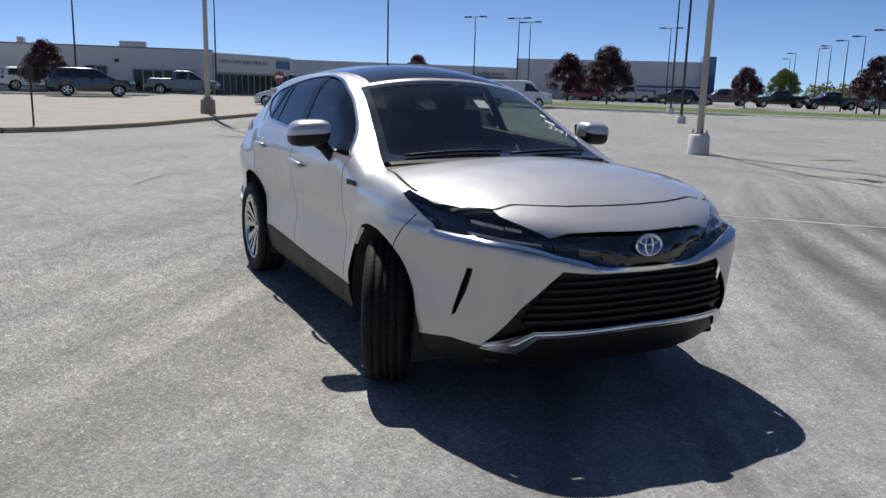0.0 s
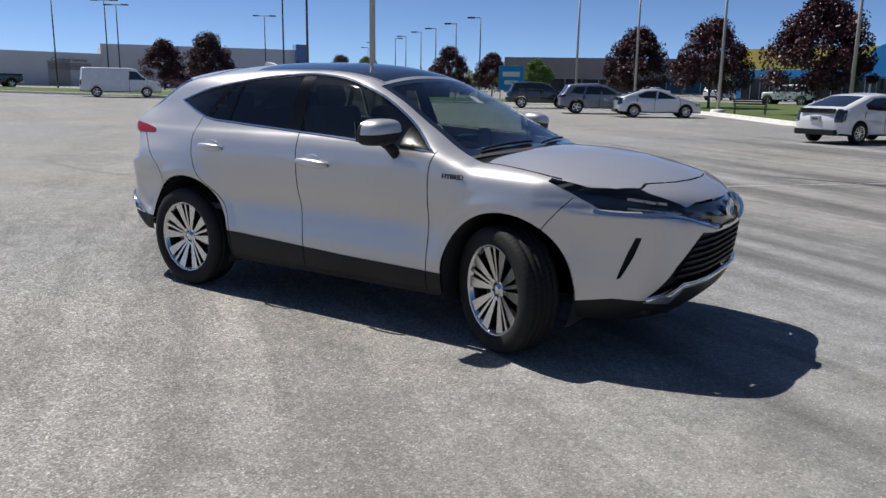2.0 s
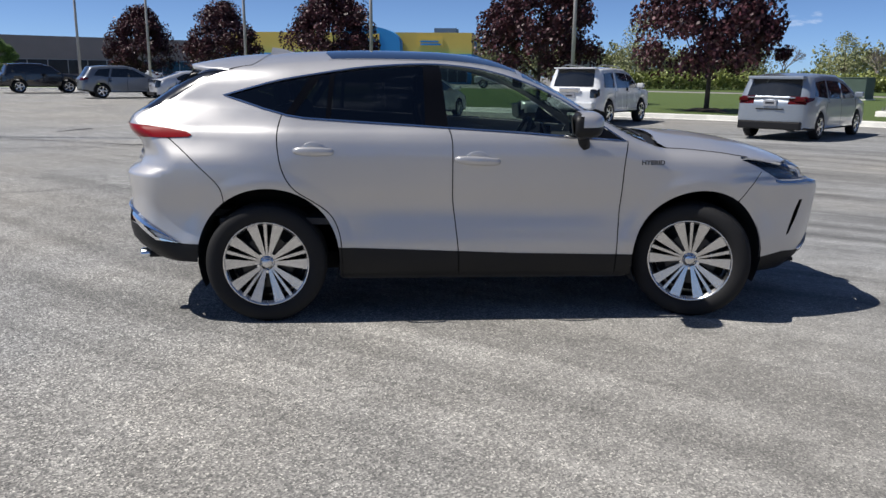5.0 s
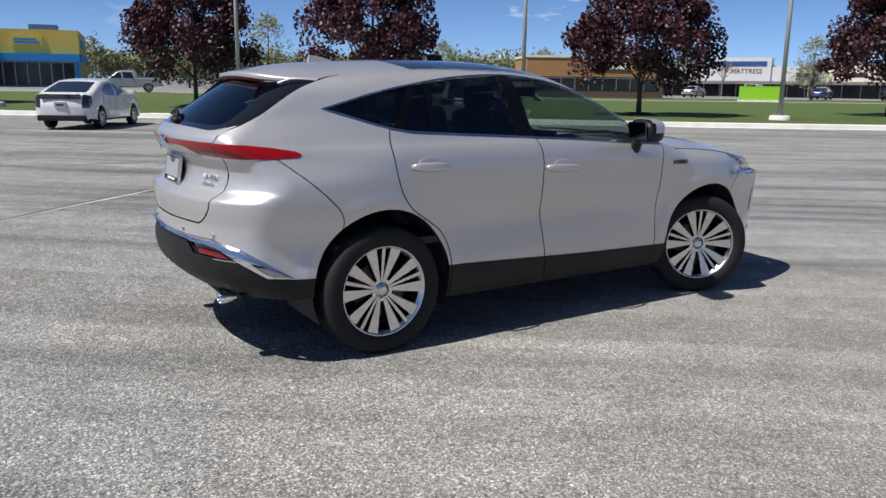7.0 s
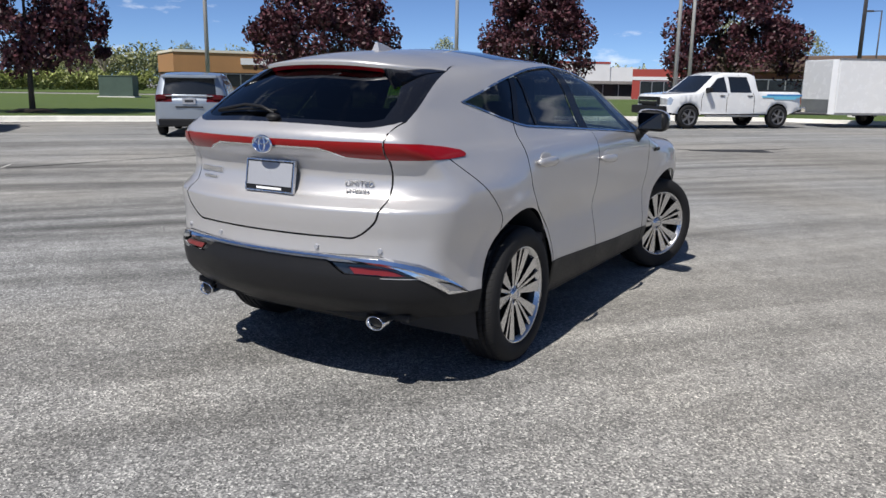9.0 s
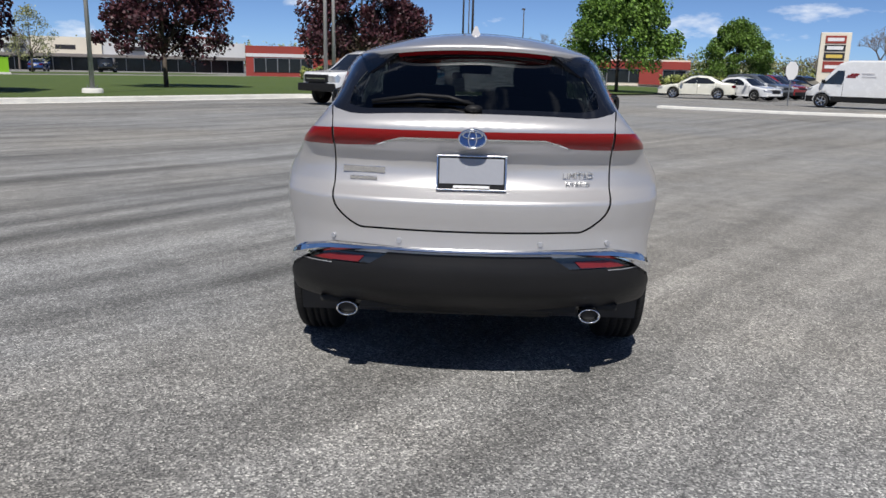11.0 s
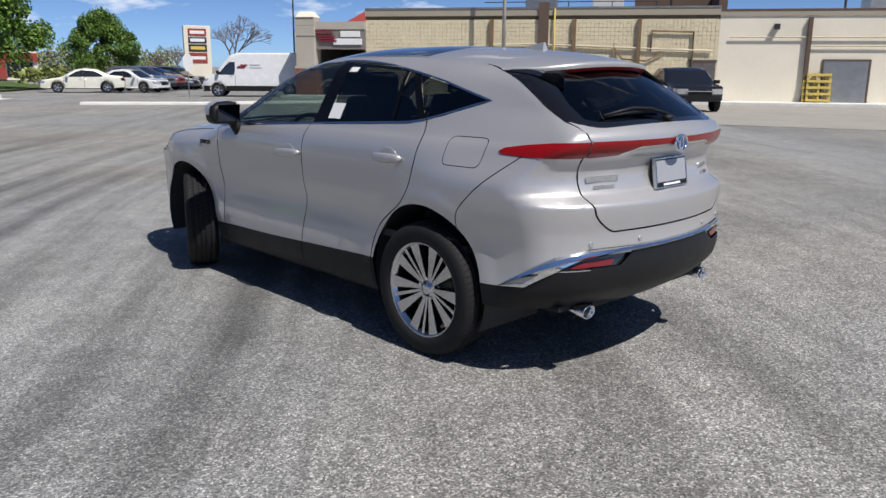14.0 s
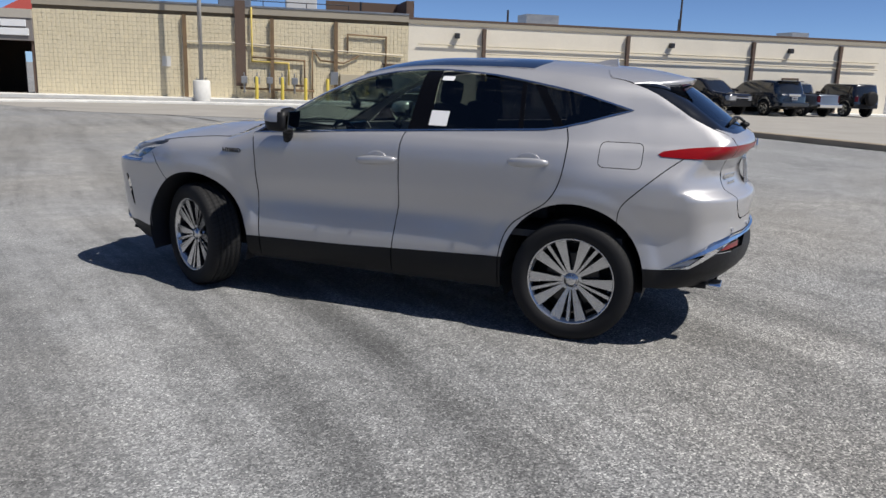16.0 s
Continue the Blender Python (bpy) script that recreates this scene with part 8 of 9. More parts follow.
    for (key, side), (v, f) in bits.items():
        base = key.rstrip("0123456789")
        mat, lab = look_of[base]
        bm = bmesh.new()
        vs = [bm.verts.new(tuple(map(float, p))) for p in v]
        for t in f:
            if len(set(t)) == len(t) and not bm.faces.get([vs[c] for c in t]):
                bm.faces.new([vs[c] for c in t])
        bmesh.ops.remove_doubles(bm, verts=bm.verts, dist=0.002)
        bmesh.ops.recalc_face_normals(bm, faces=bm.faces)
        part(base, bm, mat, car, lab, base not in ("grille", "underbody"))
    # wheels
    for cx in (-wb / 2 + k["off"], wb / 2 + k["off"]):
        for s in (-1, 1):
            wh = new("wheel", WHEELS["tyre"])
            wh.parent = car
            wh.matrix_basis = Matrix.Translation((cx, s * (W - 0.13), r)) @ Matrix.Rotation(0 if s < 0 else math.pi, 4, 'Z') @ Matrix.Diagonal((r, r * 0.95, r, 1))
            for nm, key in (("wheel_dish", "wheel_dish"), ("rim", spokes)):
                c = new(nm, WHEELS[key])
                c.parent = wh
    # mirrors, handles, plate, rails
    mx = k["win"][0][0][0] - 0.12
    for s in (-1, 1):
        yy = float(place(np.array([mx]), np.array([belt]), np.array([1.0]))[0, 1])
        bm = bmesh.new()
        box(bm, mx - 0.07, mx + 0.09, s * yy + min(0, s * 0.22) + s * 0.02, s * yy + max(0, s * 0.22) + s * 0.02, belt + 0.01, belt + 0.17, 0.035)
        box(bm, mx - 0.02, mx + 0.04, min(s * (yy - 0.05), s * (yy + 0.08)), max(s * (yy - 0.05), s * (yy + 0.08)), belt - 0.02, belt + 0.06)
        part("side_mirror", bm, M["black_plastic"] if kind in ("pickup", "van", "low_van", "jeep") else M[paint], car)
        for gx in gaps[1:]:
            hx, hz = gx + 0.12, belt - 0.10
            yy2 = float(place(np.array([hx]), np.array([hz]), np.array([1.0]))[0, 1])
            new_box("door_handle", M["black_plastic"] if kind in ("pickup", "jeep") else M[paint], car, hx - 0.02, hx + 0.17, s * yy2 - 0.03, s * yy2 + 0.03, hz - 0.018, hz + 0.018, 0.012)
        if roof_rails:
            bm = bmesh.new()
            pts = [tuple(place(np.array([xx]), np.array([zz]), np.array([s * 0.80]))[0]) for xx, zz in ((0.1, 1.79), (-0.2, 1.86), (-1.5, 1.88), (-1.85, 1.80))]
            tube(bm, pts, 0.022, 6)
            part("roof_rail", bm, M["steel"], car)
    tail_x = float(o[:, 0].min())
    plate_z = (t0 + t1) / 2 - 0.08 if kind not in ("pickup",) else 0.62
    plate = new_box("number_plate", M["white_plate"], car, tail_x - 0.02, tail_x + 0.06, -0.17, 0.17, plate_z - 0.08, plate_z + 0.08, 0.0, "pale blank plate")
    new_box("plate_bar", M["dark_metal"], plate, tail_x - 0.026, tail_x - 0.02, -0.11, 0.11, plate_z - 0.025, plate_z + 0.03)
    if kind == "minivan":
        new_box("roof_lip", M[paint], car, -2.36, -2.08, -W * 0.72, W * 0.72, 1.60, 1.68, 0.02, "body-coloured roof lip")
        new_box("chrome_strip", M["chrome"], car, -2.515, -2.42, -W * 0.62, W * 0.62, 1.105, 1.135, 0.008, "bright strip between the lights")
        new_box("plate_recess", M["gap"], car, -2.556, -2.48, -0.36, 0.36, 0.80, 0.835, 0.008, "dark recess line under the plate")
        new_box("rear_valance", M["black_plastic"], car, -2.57, -2.30, -W * 0.82, W * 0.82, 0.28, 0.50, 0.04, "black lower bumper")
        for s in (-1, 1):
            new_box("lamp_wing", M["red_dark"], car, -2.50, -2.36, min(s * W * 0.60, s * W * 0.86), max(s * W * 0.60, s * W * 0.86), 1.02, 1.12, 0.02, "dark red light on the tail gate")
    if kind == "pickup" and paint == "white_paint":
        new_box("front_guard", M["black_plastic"], car, 2.78, 2.99, -W * 0.94, W * 0.94, 0.48, 0.76, 0.05, "dark front bumper")
        new_box("grille_frame", M["black_plastic"], car, 2.82, 2.925, -W * 0.60, W * 0.60, 0.80, 1.06, 0.02, "dark grille")
    if kind == "pickup":
        new_box("grille_bar", M["chrome"], car, 2.84, 2.935, -0.52, 0.52, 0.90, 0.95, 0.012, "bright bar across the grille")
        new_box("bed_cover", M["black_plastic"], car, -2.78, -0.98, -W * 0.84, W * 0.84, 1.25, 1.33, 0.02, "black bed liner edge")
        new_box("rear_step_bumper", M["chrome"], car, -3.02, -2.80, -W * 0.9, W * 0.9, 0.55, 0.74, 0.03, "bright step bumper")
        for s in (-1, 1):
            new_box("running_board", M["steel"], car, -0.9, 1.3, s * W - 0.06, s * W + 0.06, 0.40, 0.46, 0.02)
    if kind == "hatch":
        new_box("rear_valance", M["black_plastic"], car, -2.285, -2.10, -W * 0.80, W * 0.80, 0.26, 0.43, 0.03, "black lower bumper")
        new_box("rear_panel", M["black_gloss"], car, -2.245, -2.10, -W * 0.66, W * 0.66, 0.90, 1.05, 0.025, "gloss black glass panel")
    if kind == "suv":
        new_box("bumper_step", M[paint], car, -2.54, -2.28, -W * 0.86, W * 0.86, 0.52, 0.74, 0.04, "body-coloured rear bumper")
        new_box("roof_lip", M[paint], car, -2.16, -1.90, -W * 0.74, W * 0.74, 1.755, 1.80, 0.018, "roof lip over the rear window")
        new_box("plate_garnish", M["chrome"], car, -2.435, -2.38, -0.36, 0.36, 1.03, 1.16, 0.02, "bright strip over the plate")
        for s in (-1, 1):
            bm = bmesh.new()
            rod(bm, (-2.50, s * 0.5, 0.42), (-2.1, s * 0.5, 0.42), 0.04)
            part("exhaust", bm, M["dark_metal"], car)
    if kind == "jeep":
        bm = bmesh.new()
        lathe(bm, [(0.0, -2.12), (0.10, -2.12), (0.30, -2.16), (0.40, -2.20), (0.40, -2.36), (0.30, -2.40), (0.0, -2.40)], 24, Matrix.Translation((0, 0, 1.05)) @ Matrix.Rotation(radians(90), 4, 'Y'))
        part("spare_wheel", bm, M["rubber"], car, "spare wheel on the tail gate", True)
    return car


white_hatch = vehicle("hatch", "white_paint", "white hybrid hatchback with dark tail lights by the kerb", 0.77, 23.25, 59, spokes="spokes_fine")
white_suv = vehicle("suv", "white_paint", "white boxy off-road car with roof rails beside the grass", 6.73, 20.91, 51, roof_rails=True)
minivan = vehicle("minivan", "silver_blue", "silver-blue family van with slim red tail lights by the kerb", 10.85, 15.2, 42, scale=(0.96, 0.96, 0.94))
pickup = vehicle("pickup", "white_paint", "white crew-cab pickup with a blue stripe, towing a trailer", 26.0, 3.95, 140, category="truck", scale=(1.07, 1.06, 1.05), spokes="spokes_dull")
# blue fading stripes on the bed
for s in (-1, 1):
    for z, x0, x1, mat in ((1.16, -2.70, -1.2, "stripe_blue"), (1.10, -2.60, -1.0, "stripe_pale"), (1.04, -2.45, -1.5, "stripe_pale")):
        new_box("stripe", M[mat], pickup, x0, x1, s * 0.962 - 0.045, s * 0.962 + 0.045, z - 0.028, z + 0.03, 0.0, "blue painted stripe")


def trailer(x, y, heading):
    m = Matrix.Translation((x, y, level(x, y) + 0.01)) @ Matrix.Rotation(radians(heading), 4, 'Z') @ Matrix.Diagonal((1.08, 1.08, 1.08, 1))
    t = tagged(empty("box_trailer", m), "white enclosed box trailer hitched to a white pickup", "trailer")
    new_box("box_body", M["white_paint"], t, -2.45, 2.2, -1.05, 1.05, 0.46, 2.42, 0.05, "white metal box")
    bm = bmesh.new()
    pts = [(2.19, -1.0), (2.34, -0.85), (2.34, 0.85), (2.19, 1.0)]
    lo, hi = [bm.verts.new((px, py, 0.48)) for px, py in pts], [bm.verts.new((px, py, 2.38)) for px, py in pts]
    bm.faces.new(lo)
    bm.faces.new(hi)
    for i in range(4):
        bm.faces.new((lo[i], lo[(i + 1) % 4], hi[(i + 1) % 4], hi[i]))
    bmesh.ops.recalc_face_normals(bm, faces=bm.faces)
    part("nose", bm, M["white_paint"], t, "white flat nose panel")
    new_box("stone_guard", M["steel"], t, 2.30, 2.352, -0.84, 0.84, 0.52, 1.0, 0.0, "metal stone guard")
    for s in (-1, 1):
        bm = bmesh.new()
        rod(bm, (2.2, s * 0.8, 0.48), (3.75, 0, 0.48), 0.045)
        part("tongue_rail", bm, M["dark_metal"], t)
        new_box("edge_trim", M["steel"], t, -2.47, 2.2, s * 1.03 - 0.03, s * 1.03 + 0.03, 2.39, 2.44, 0.0, "bright edge trim")
        new_box("lower_trim", M["steel"], t, -2.46, 2.2, s * 1.045 - 0.015, s * 1.045 + 0.015, 0.46, 0.54, 0.0, "bright edge trim")
        wh = new("wheel", WHEELS["tyre"])
        wh.parent = t
        wh.matrix_basis = Matrix.Translation((-0.55, s * 1.08, 0.35)) @ Matrix.Rotation(0 if s < 0 else math.pi, 4, 'Z') @ Matrix.Diagonal((0.35, 0.34, 0.35, 1))
        for nm, key in (("wheel_dish", "wheel_dish"), ("rim", "spokes")):
            c = new(nm, WHEELS[key])
            c.parent = wh
        bm = bmesh.new()
        for i in range(8):
            a0, a1 = math.pi * i / 8, math.pi * (i + 1) / 8
            box(bm, -0.095, 0.095, -0.12, 0.12, 0.41, 0.44, 0, Matrix.Translation((-0.55, s * 1.13, 0.36)) @ Matrix.Rotation(math.pi / 2 - (a0 + a1) / 2, 4, 'Y'))
        part("mudguard", bm, M["dark_metal"], t, "dark mudguard")
    bm = bmesh.new()
    rod(bm, (3.6, 0, 0.1), (3.6, 0, 0.95), 0.035)
    box(bm, 3.68, 3.86, -0.05, 0.05, 0.44, 0.56)
    part("jack", bm, M["steel"], t)
    for s in (-1, 1):
        new_box("tail_light", M["red_dark"], t, -2.475, -2.44, s * 0.9 - 0.06, s * 0.9 + 0.06, 0.62, 0.72)
    return t


trailer(31.3, -0.9, 129)
cargo_van = vehicle("van", "white_paint", "white high-roof cargo van with a red side mark", 36.1, -20.3, 52, category="van", scale=(0.99, 0.99, 0.98))
for z, x0, x1, mat in ((1.78, 0.35, 0.75, "red_paint"), (1.70, 0.42, 0.90, "red_paint"), (1.62, 0.50, 0.95, "red_paint"), (1.80, -0.35, 0.22, "stripe_grey"), (1.64, -0.45, 0.22, "stripe_grey")):
    for s in (-1, 1):
        new_box("side_mark", M[mat], cargo_van, x0, x1, s * 0.985 - 0.02, s * 0.985 + 0.02, z - 0.035, z + 0.035, 0.0, "plain mark on the side")
vehicle("sedan", "cream_paint_car", "cream-white saloon parked along the grass edge", 47.4, -14.6, 71)
FAR = "parked in a row"
for kind, paint, lab, x, y, h in (
        ("sedan", "white_paint", "white saloon", 47.8, -17.8, 215), ("crossover", "slate_paint", "dark grey crossover", 50.6, -19.6, 215), ("sedan", "navy_paint", "navy-blue saloon", 57.0, -24.6, 215),
        ("crossover", "red_paint", "dark red crossover", 53.8, -21.9, 215), ("suv", "black_paint", "black boxy car", 59.0, -26.2, 215), ("crossover", "navy_paint", "navy crossover", 62.4, -28.0, 215)):
    vehicle(kind, paint, lab + " in a row beyond the sedan", x, y, h, group="cars by the pylon sign")
vehicle("pickup", "black_paint", "black-green pickup facing out, near the block wall", 12.04, -25.22, 136, category="truck", scale=(0.93, 0.98, 0.85))
vehicle("sedan", "black_paint", "low black coupe parked by the cream wall", 2.15, -39.23, 144, scale=(0.9, 1, 0.93))
vehicle("pickup", "black_paint", "black pickup parked by the cream wall", 0.2, -41.0, 141, category="truck")
vehicle("suv", "navy_paint", "dark boxy car parked by the cream wall", -2.9, -42.6, -52, scale=(1.15, 1.03, 1.05))
vehicle("pickup", "slate_paint", "dark pickup parked by the cream wall", -4.6, -44.2, -45, category="truck", scale=(0.93, 0.95, 0.95))
vehicle("jeep", "black_paint", "black off-road car with a spare wheel by the wall", -7.3, -46.2, -50)
vehicle("suv", "navy_paint", "long navy-blue estate car on the tan yard", -55, 0.2, 88, scale=(1.15, 1.05, 1.05))
vehicle("low_van", "white_paint", "white panel van parked by the showroom", -49.6, 31.3, 56, category="van")
for kind, paint, lab, x, y in (("crossover", "red_paint", "red crossover", -71.7, 54.0), ("pickup", "silver_paint", "silver pickup", -68.0, 57.9), ("crossover", "black_paint", "black crossover", -64.7, 61.8), ("pickup", "slate_paint", "dark grey pickup", -61.0, 65.7), ("pickup", "black_paint", "black pickup", -56.9, 69.9), ("pickup", "navy_paint", "navy-blue pickup", -53.0, 73.2), ("crossover", "slate_paint", "dark grey crossover", -49.1, 76.4)):
    vehicle(kind, paint, lab + " " + FAR + " beyond the grass", x, y, 55 + 180, group="row beyond the grass", category="truck" if kind == "pickup" else "car", lift=0.13)
vehicle("suv", "black_paint", "black boxy car beyond the grass", -22.3, 46.5, 30)
vehicle("crossover", "slate_paint", "slate-grey crossover parked by the kerb", -15.0, 39.7, 30)
silver_hatch = vehicle("hatch", "silver_white", "silver-white hybrid hatchback parked by the kerb", -10.6, 37.1, 30, spokes="spokes_fine")
vehicle("jeep", "white_paint", "white boxy off-road car on the far road", -9.7, 69.3, 170, lift=0.03, scale=(1.05, 1, 0.98))
vehicle("pickup", "silver_paint", "silver pickup on the far road", 11.1, 72.0, 170, category="truck", lift=0.03)
for kind, paint, lab, x, y, h in (("suv", "white_paint", "white boxy car", 86.0, 60.5, 20), ("sedan", "blue_paint", "blue saloon", 90.5, 54.0, 20), ("sedan", "silver_paint", "silver saloon", 82.0, 67.0, 20), ("suv", "black_paint", "black boxy car", 94.0, 47.0, 20), ("crossover", "white_paint", "white crossover", -20.5, 88.0, 80), ("sedan", "black_paint", "black saloon", -14.0, 90.0, 80), ("sedan", "white_paint", "white saloon", -28.0, 86.0, 170)):
    vehicle(kind, paint, lab + " in front of the far shops", x, y, h, group="cars before the shops")
vehicle("suv", "white_paint", "white boxy car far off by the showroom", -65.4, -3.6, 98)
vehicle("pickup", "slate_paint", "dark grey pickup before the showroom windows", -62.4, 7.3, 80, category="truck")

vehicle("crossover", "slate_dark", "dark grey sloping-roofed crossover on the tan yard", -34.4, 9.4, 240, scale=(0.89, 0.94, 0.88))
vehicle("hatch", "silver_white", "silver hatchback beside a dark crossover", -41.8, 10.6, 235, scale=(0.95, 1, 1))
for kind, paint, lab, x, y in (("pickup", "slate_paint", "dark grey pickup", -78.0, 20.2), ("suv", "black_paint", "black boxy car", -76.6, 24.4), ("crossover", "white_paint", "white crossover", -75.2, 29.0), ("pickup", "black_paint", "black pickup", -73.4, 33.5)):
    vehicle(kind, paint, lab + " parked before the service hall", x, y, 258, group="cars before the service hall", category="truck" if kind == "pickup" else "car")

# ---- small outdoor things ----
sign_m = Matrix.Translation((-53.5, 12.9, level(-53.5, 12.9))) @ Matrix.Rotation(radians(70), 4, 'Z')
stop = tagged(empty("stop_sign", sign_m), "red octagonal road sign on a thin steel post", "road sign")
bm = bmesh.new()
rod(bm, (0, 0, -0.1), (0, 0, 1.75), 0.03)
part("post", bm, M["steel"], stop, "thin steel post")
bm = bmesh.new()
lathe(bm, [(0.0, 0.02), (0.42, 0.02), (0.42, 0.0), (0.0, 0.0)], 8, Matrix.Translation((0, -0.05, 1.75)) @ Matrix.Rotation(radians(90), 4, 'X') @ Matrix.Rotation(radians(22.5), 4, 'Z'))
face = part("sign_face", bm, M["red_paint"], stop, "red octagonal face")
new_box("label_bar", M["white"], face, -0.26, 0.26, -0.085, -0.07, 1.67, 1.83)

def bench(x, y, turn):
    b = tagged(empty("bench", Matrix.Translation((x, y, level(x, y) + 0.13)) @ Matrix.Rotation(radians(turn), 4, 'Z')), "dark metal park bench on the grass", "bench")
    for i in range(4):
        new_box("seat_slat", M["dark_metal"], b, -0.9, 0.9, -0.22 + 0.11 * i, -0.13 + 0.11 * i, 0.43, 0.46, 0.006)
    for i in range(3):
        new_box("back_slat", M["dark_metal"], b, -0.9, 0.9, 0.24 + 0.02 * i, 0.27 + 0.02 * i, 0.55 + 0.12 * i, 0.64 + 0.12 * i, 0.006)
    for px in (-0.8, 0.8):
        bm = bmesh.new()
        tube(bm, [(px, -0.22, 0), (px, -0.22, 0.60), (px, 0.22, 0.60)], 0.025, 6)
        tube(bm, [(px, 0.30, 0), (px, 0.22, 0.42), (px, 0.30, 0.92)], 0.025, 6)
        part("end_frame", bm, M["dark_metal"], b)


bench(-6.7, 41.3, 20)


def sign_on_posts(name, label, x, y, turn, w, z0, z1, mat, posts=(0.0,), bars=(), bar_mat="white", lift=0.1, post_mat="pole_dark"):
    s = tagged(empty(name, Matrix.Translation((x, y, level(x, y) + lift)) @ Matrix.Rotation(radians(turn), 4, 'Z')), label, "sign")
    for px in posts:
        bm = bmesh.new()
        rod(bm, (px, 0.05, -0.1), (px, 0.05, z1), 0.04, 0.04, 8)
        part("post", bm, M[post_mat], s)
    p = new_box("panel", M[mat], s, -w / 2, w / 2, -0.03, 0.005, z0, z1, 0.008)
    for a, b, c, d in bars:
        new_box("sign_bar", M[bar_mat], p, a, b, -0.042, -0.032, c, d, 0.0, "plain bar of writing")
    return s


sign_on_posts("road_sign", "blue shop sign on posts across the road", -36.7, 68.2, 30, 2.6, 0.9, 3.4, "blue", (-1.1, 1.1), ((-0.9, 0.9, 2.3, 2.8), (-0.7, 0.7, 1.5, 1.9)))
sign_on_posts("road_sign", "white notice board on posts before the showroom", -58.6, 18.5, -60, 1.6, 0.4, 1.6, "white", (-0.6, 0.6), ((-0.6, 0.6, 1.1, 1.3), (-0.5, 0.5, 0.7, 0.85)), "grey_wall")
bm = bmesh.new()
rod(bm, (0, 0, -0.05), (0, 0, 1.85), 0.03, 0.03, 8)
box(bm, -0.02, 0.02, -0.10, 0.10, 1.45, 1.85)
tagged(part("signpost", bm, M["dark_metal"]), "thin dark signpost seen edge-on on the island", "signpost").matrix_world = pose(-22.8, -2.9, level(-22.8, -2.9) + 0.13)
rs = tagged(empty("round_sign", Matrix.Translation((37.0, -16.6, level(37, -16.6))) @ Matrix.Rotation(radians(-60), 4, 'Z')), "white octagonal sign back on a thin post", "sign")
bm = bmesh.new()
rod(bm, (0, 0.03, -0.1), (0, 0.03, 2.3), 0.03, 0.03, 8)
part("post", bm, M["steel"], rs)
bm = bmesh.new()
bmesh.ops.create_cone(bm, cap_ends=True, segments=8, radius1=0.5, radius2=0.5, depth=0.02, matrix=pose(0, 0, 1.85, 90, 0, 0) @ pose(0, 0, 0, 0, 0, 22.5))
part("panel", bm, M["white"], rs)

py = tagged(empty("pylon_sign", Matrix.Translation((58.3, -28.0, level(58.3, -28))) @ Matrix.Rotation(radians(252), 4, 'Z') @ Matrix.Diagonal((0.78, 0.78, 0.98, 1))), "tall cream pylon sign with coloured shop panels", "sign")
new_box("frame", M["cream"], py, -1.4, 1.4, 0.0, 0.7, 0.0, 5.3, 0.06, "cream rendered frame")
for z0, z1, mat in ((4.45, 5.05, "red_wall"), (3.85, 4.35, "dark_metal"), (3.15, 3.75, "dark_metal"), (2.2, 3.05, "red_wall")):
    p = new_box("panel", M[mat], py, -0.95, 0.95, -0.05, 0.01, z0, z1, 0.01)
    new_box("sign_bar", M["white" if mat != "dark_metal" or z0 > 3.5 else "yellow"], p, -0.75, 0.75, -0.065, -0.052, (z0 + z1) / 2 - 0.13, (z0 + z1) / 2 + 0.13, 0.0, "plain bar of writing")


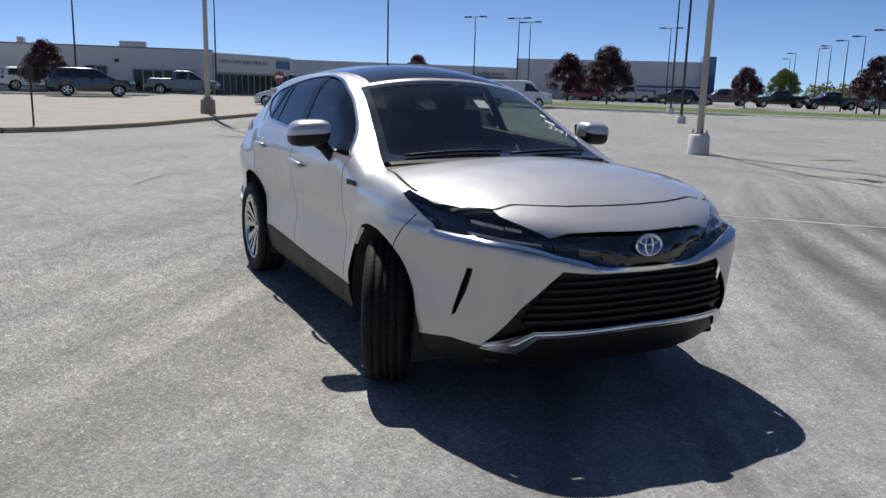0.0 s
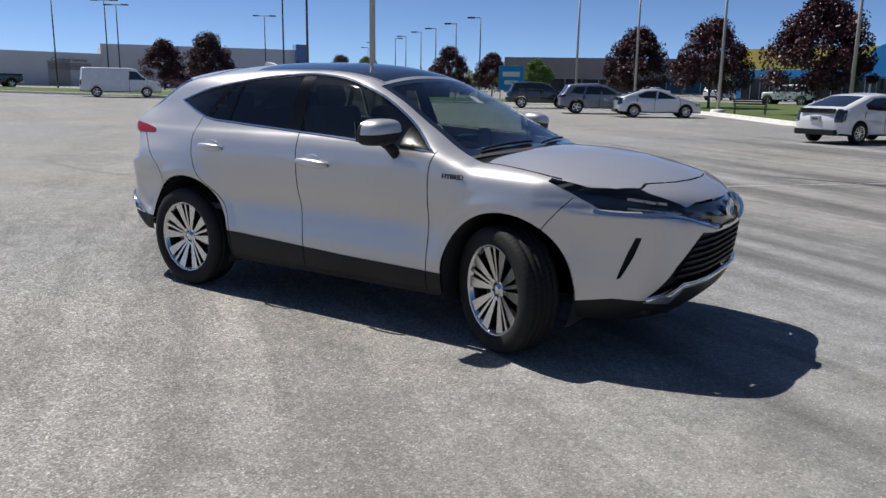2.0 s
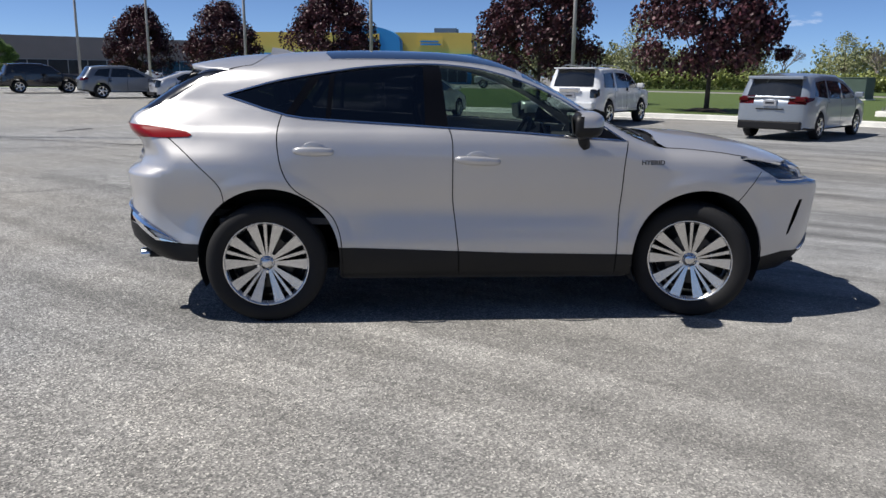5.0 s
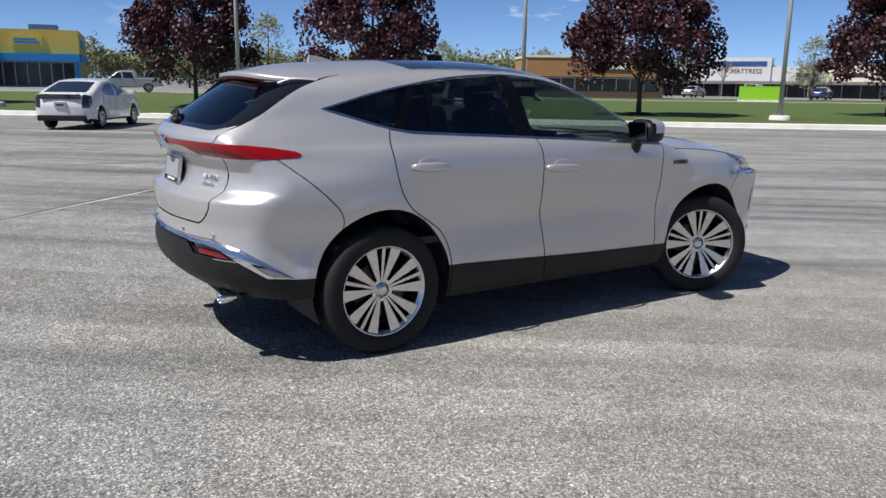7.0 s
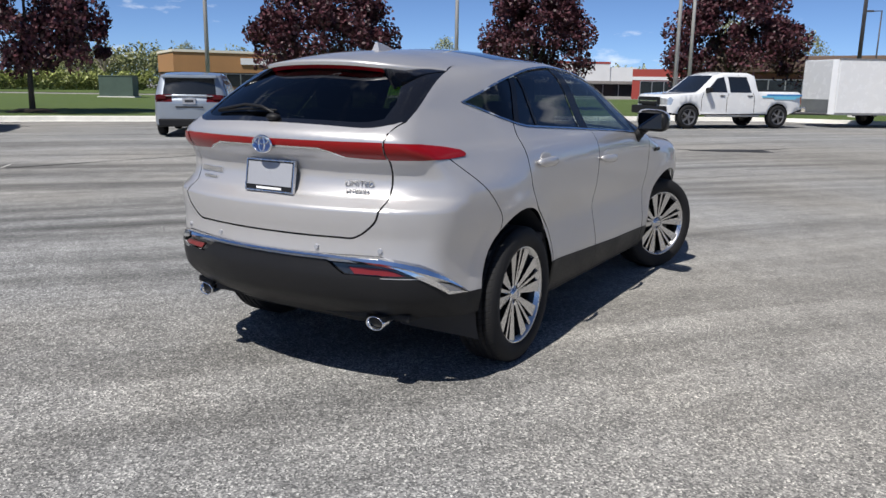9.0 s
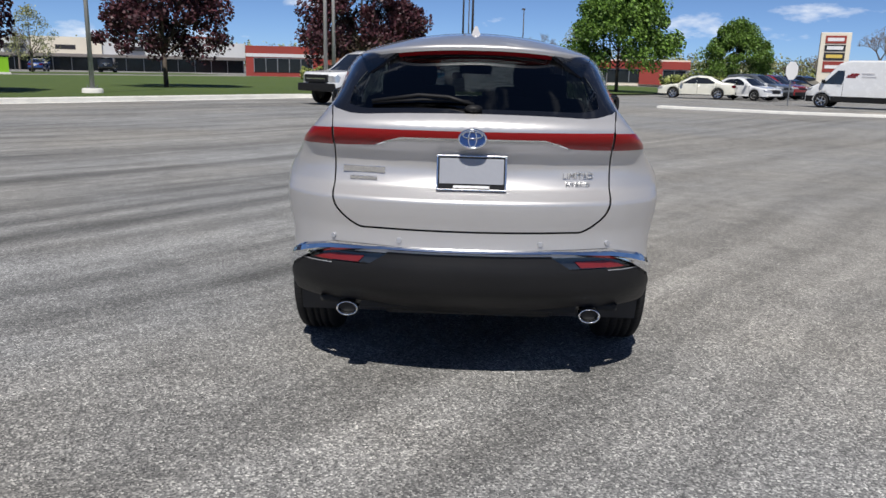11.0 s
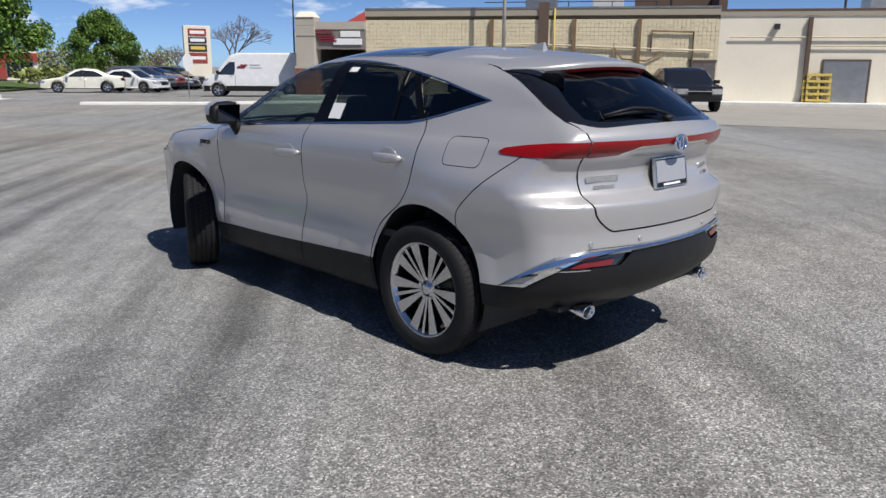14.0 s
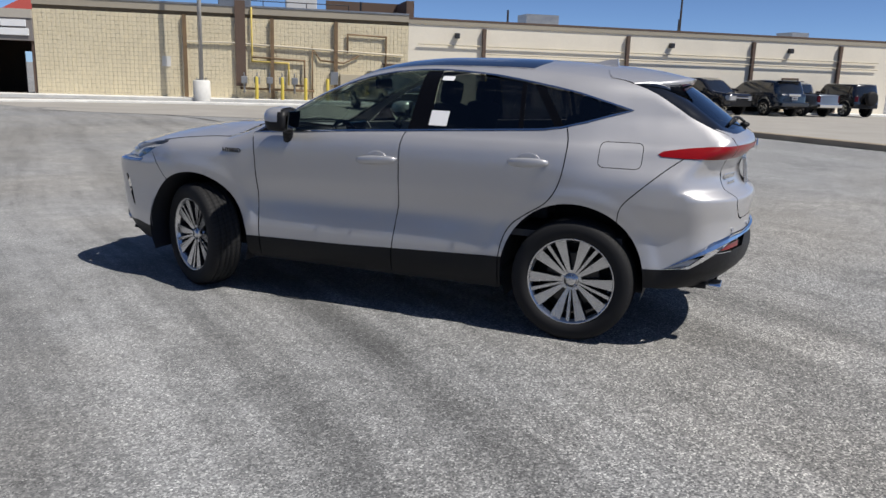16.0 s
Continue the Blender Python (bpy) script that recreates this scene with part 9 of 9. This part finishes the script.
def cabinet(name, label, category, x, y, turn, w, dp, h, mat, lid=0.06):
    c = tagged(empty(name, Matrix.Translation((x, y, level(x, y) + 0.1)) @ Matrix.Rotation(radians(turn), 4, 'Z')), label, category)
    new_box("plinth", M["concrete"], c, -w / 2 - 0.12, w / 2 + 0.12, -dp / 2 - 0.12, dp / 2 + 0.12, -0.1, 0.1, 0.02, "concrete plinth")
    b = new_box("body", M[mat], c, -w / 2, w / 2, -dp / 2, dp / 2, 0.1, h, 0.02)
    new_box("lid", M[mat], c, -w / 2 - 0.03, w / 2 + 0.03, -dp / 2 - 0.03, dp / 2 + 0.03, h, h + lid, 0.02)
    for s in (-1, 1):
        d = new_box("door", M[mat], b, s * w / 4 - w / 4 + 0.03, s * w / 4 + w / 4 - 0.03, -dp / 2 - 0.015, -dp / 2 + 0.01, 0.16, h - 0.05, 0.006)
    return c


cabinet("electric_box", "grey-green electric box on the grass", "electric box", 31.9, 47.3, 130, 2.3, 1.8, 1.5, "box_green")
cabinet("utility_cabinet", "tall white weathered utility cabinet on the grass", "cabinet", 10.3, 37.8, 15, 1.25, 0.9, 2.15, "white_wall")
cabinet("waste_bin", "lime-green waste container across the road", "bin", 65.6, 45.1, 130, 3.7, 1.6, 1.4, "lime")

# ---- face blocks of the tan wall, laid in courses ----
BW = 0.2
bv = []
for q, y in ((0.0, 0.058), (0.0, 0.012), (0.012, 0.0)):
    bv += [(q + 0.003, y, q + 0.003), (BW - q - 0.003, y, q + 0.003), (BW - q - 0.003, y, BW - q - 0.003), (q + 0.003, y, BW - q - 0.003)]
bf = [(8, 9, 10, 11)] + [(a + i, a + (i + 1) % 4, a + 4 + (i + 1) % 4, a + 4 + i) for a in (0, 4) for i in range(4)]
block_mesh = bpy.data.meshes.new("block")
block_mesh.from_pydata(bv, [], bf)
block_mesh.materials.append(M["block"])
block_wall = [o for o in bpy.data.objects if o.name == "block_wall"][0]
rnd = random.Random(12)
rest_v, rest_f = [], []
cols, courses = int(BRICK / BW), int((H - 0.36) / BW)
for i in range(cols):
    for j in range(courses):
        x, z, dy = xb + i * BW, 0.02 + j * BW, rnd.uniform(-0.006, 0.006)
        if 60 <= i < 74 and j < 21:
            ob = new("block", block_mesh)
            ob.parent = block_wall
            ob.matrix_basis = pose(x, dy, z)
        else:
            k = len(rest_v)
            rest_v += [(x + a, dy + b, z + c) for a, b, c in bv]
            rest_f += [tuple(k + c for c in q) for q in bf]
rest = raw("block_face", rest_v, rest_f, M["block"], block_wall, "tan split-faced blocks", False)
rest["kind"] = "stuff"
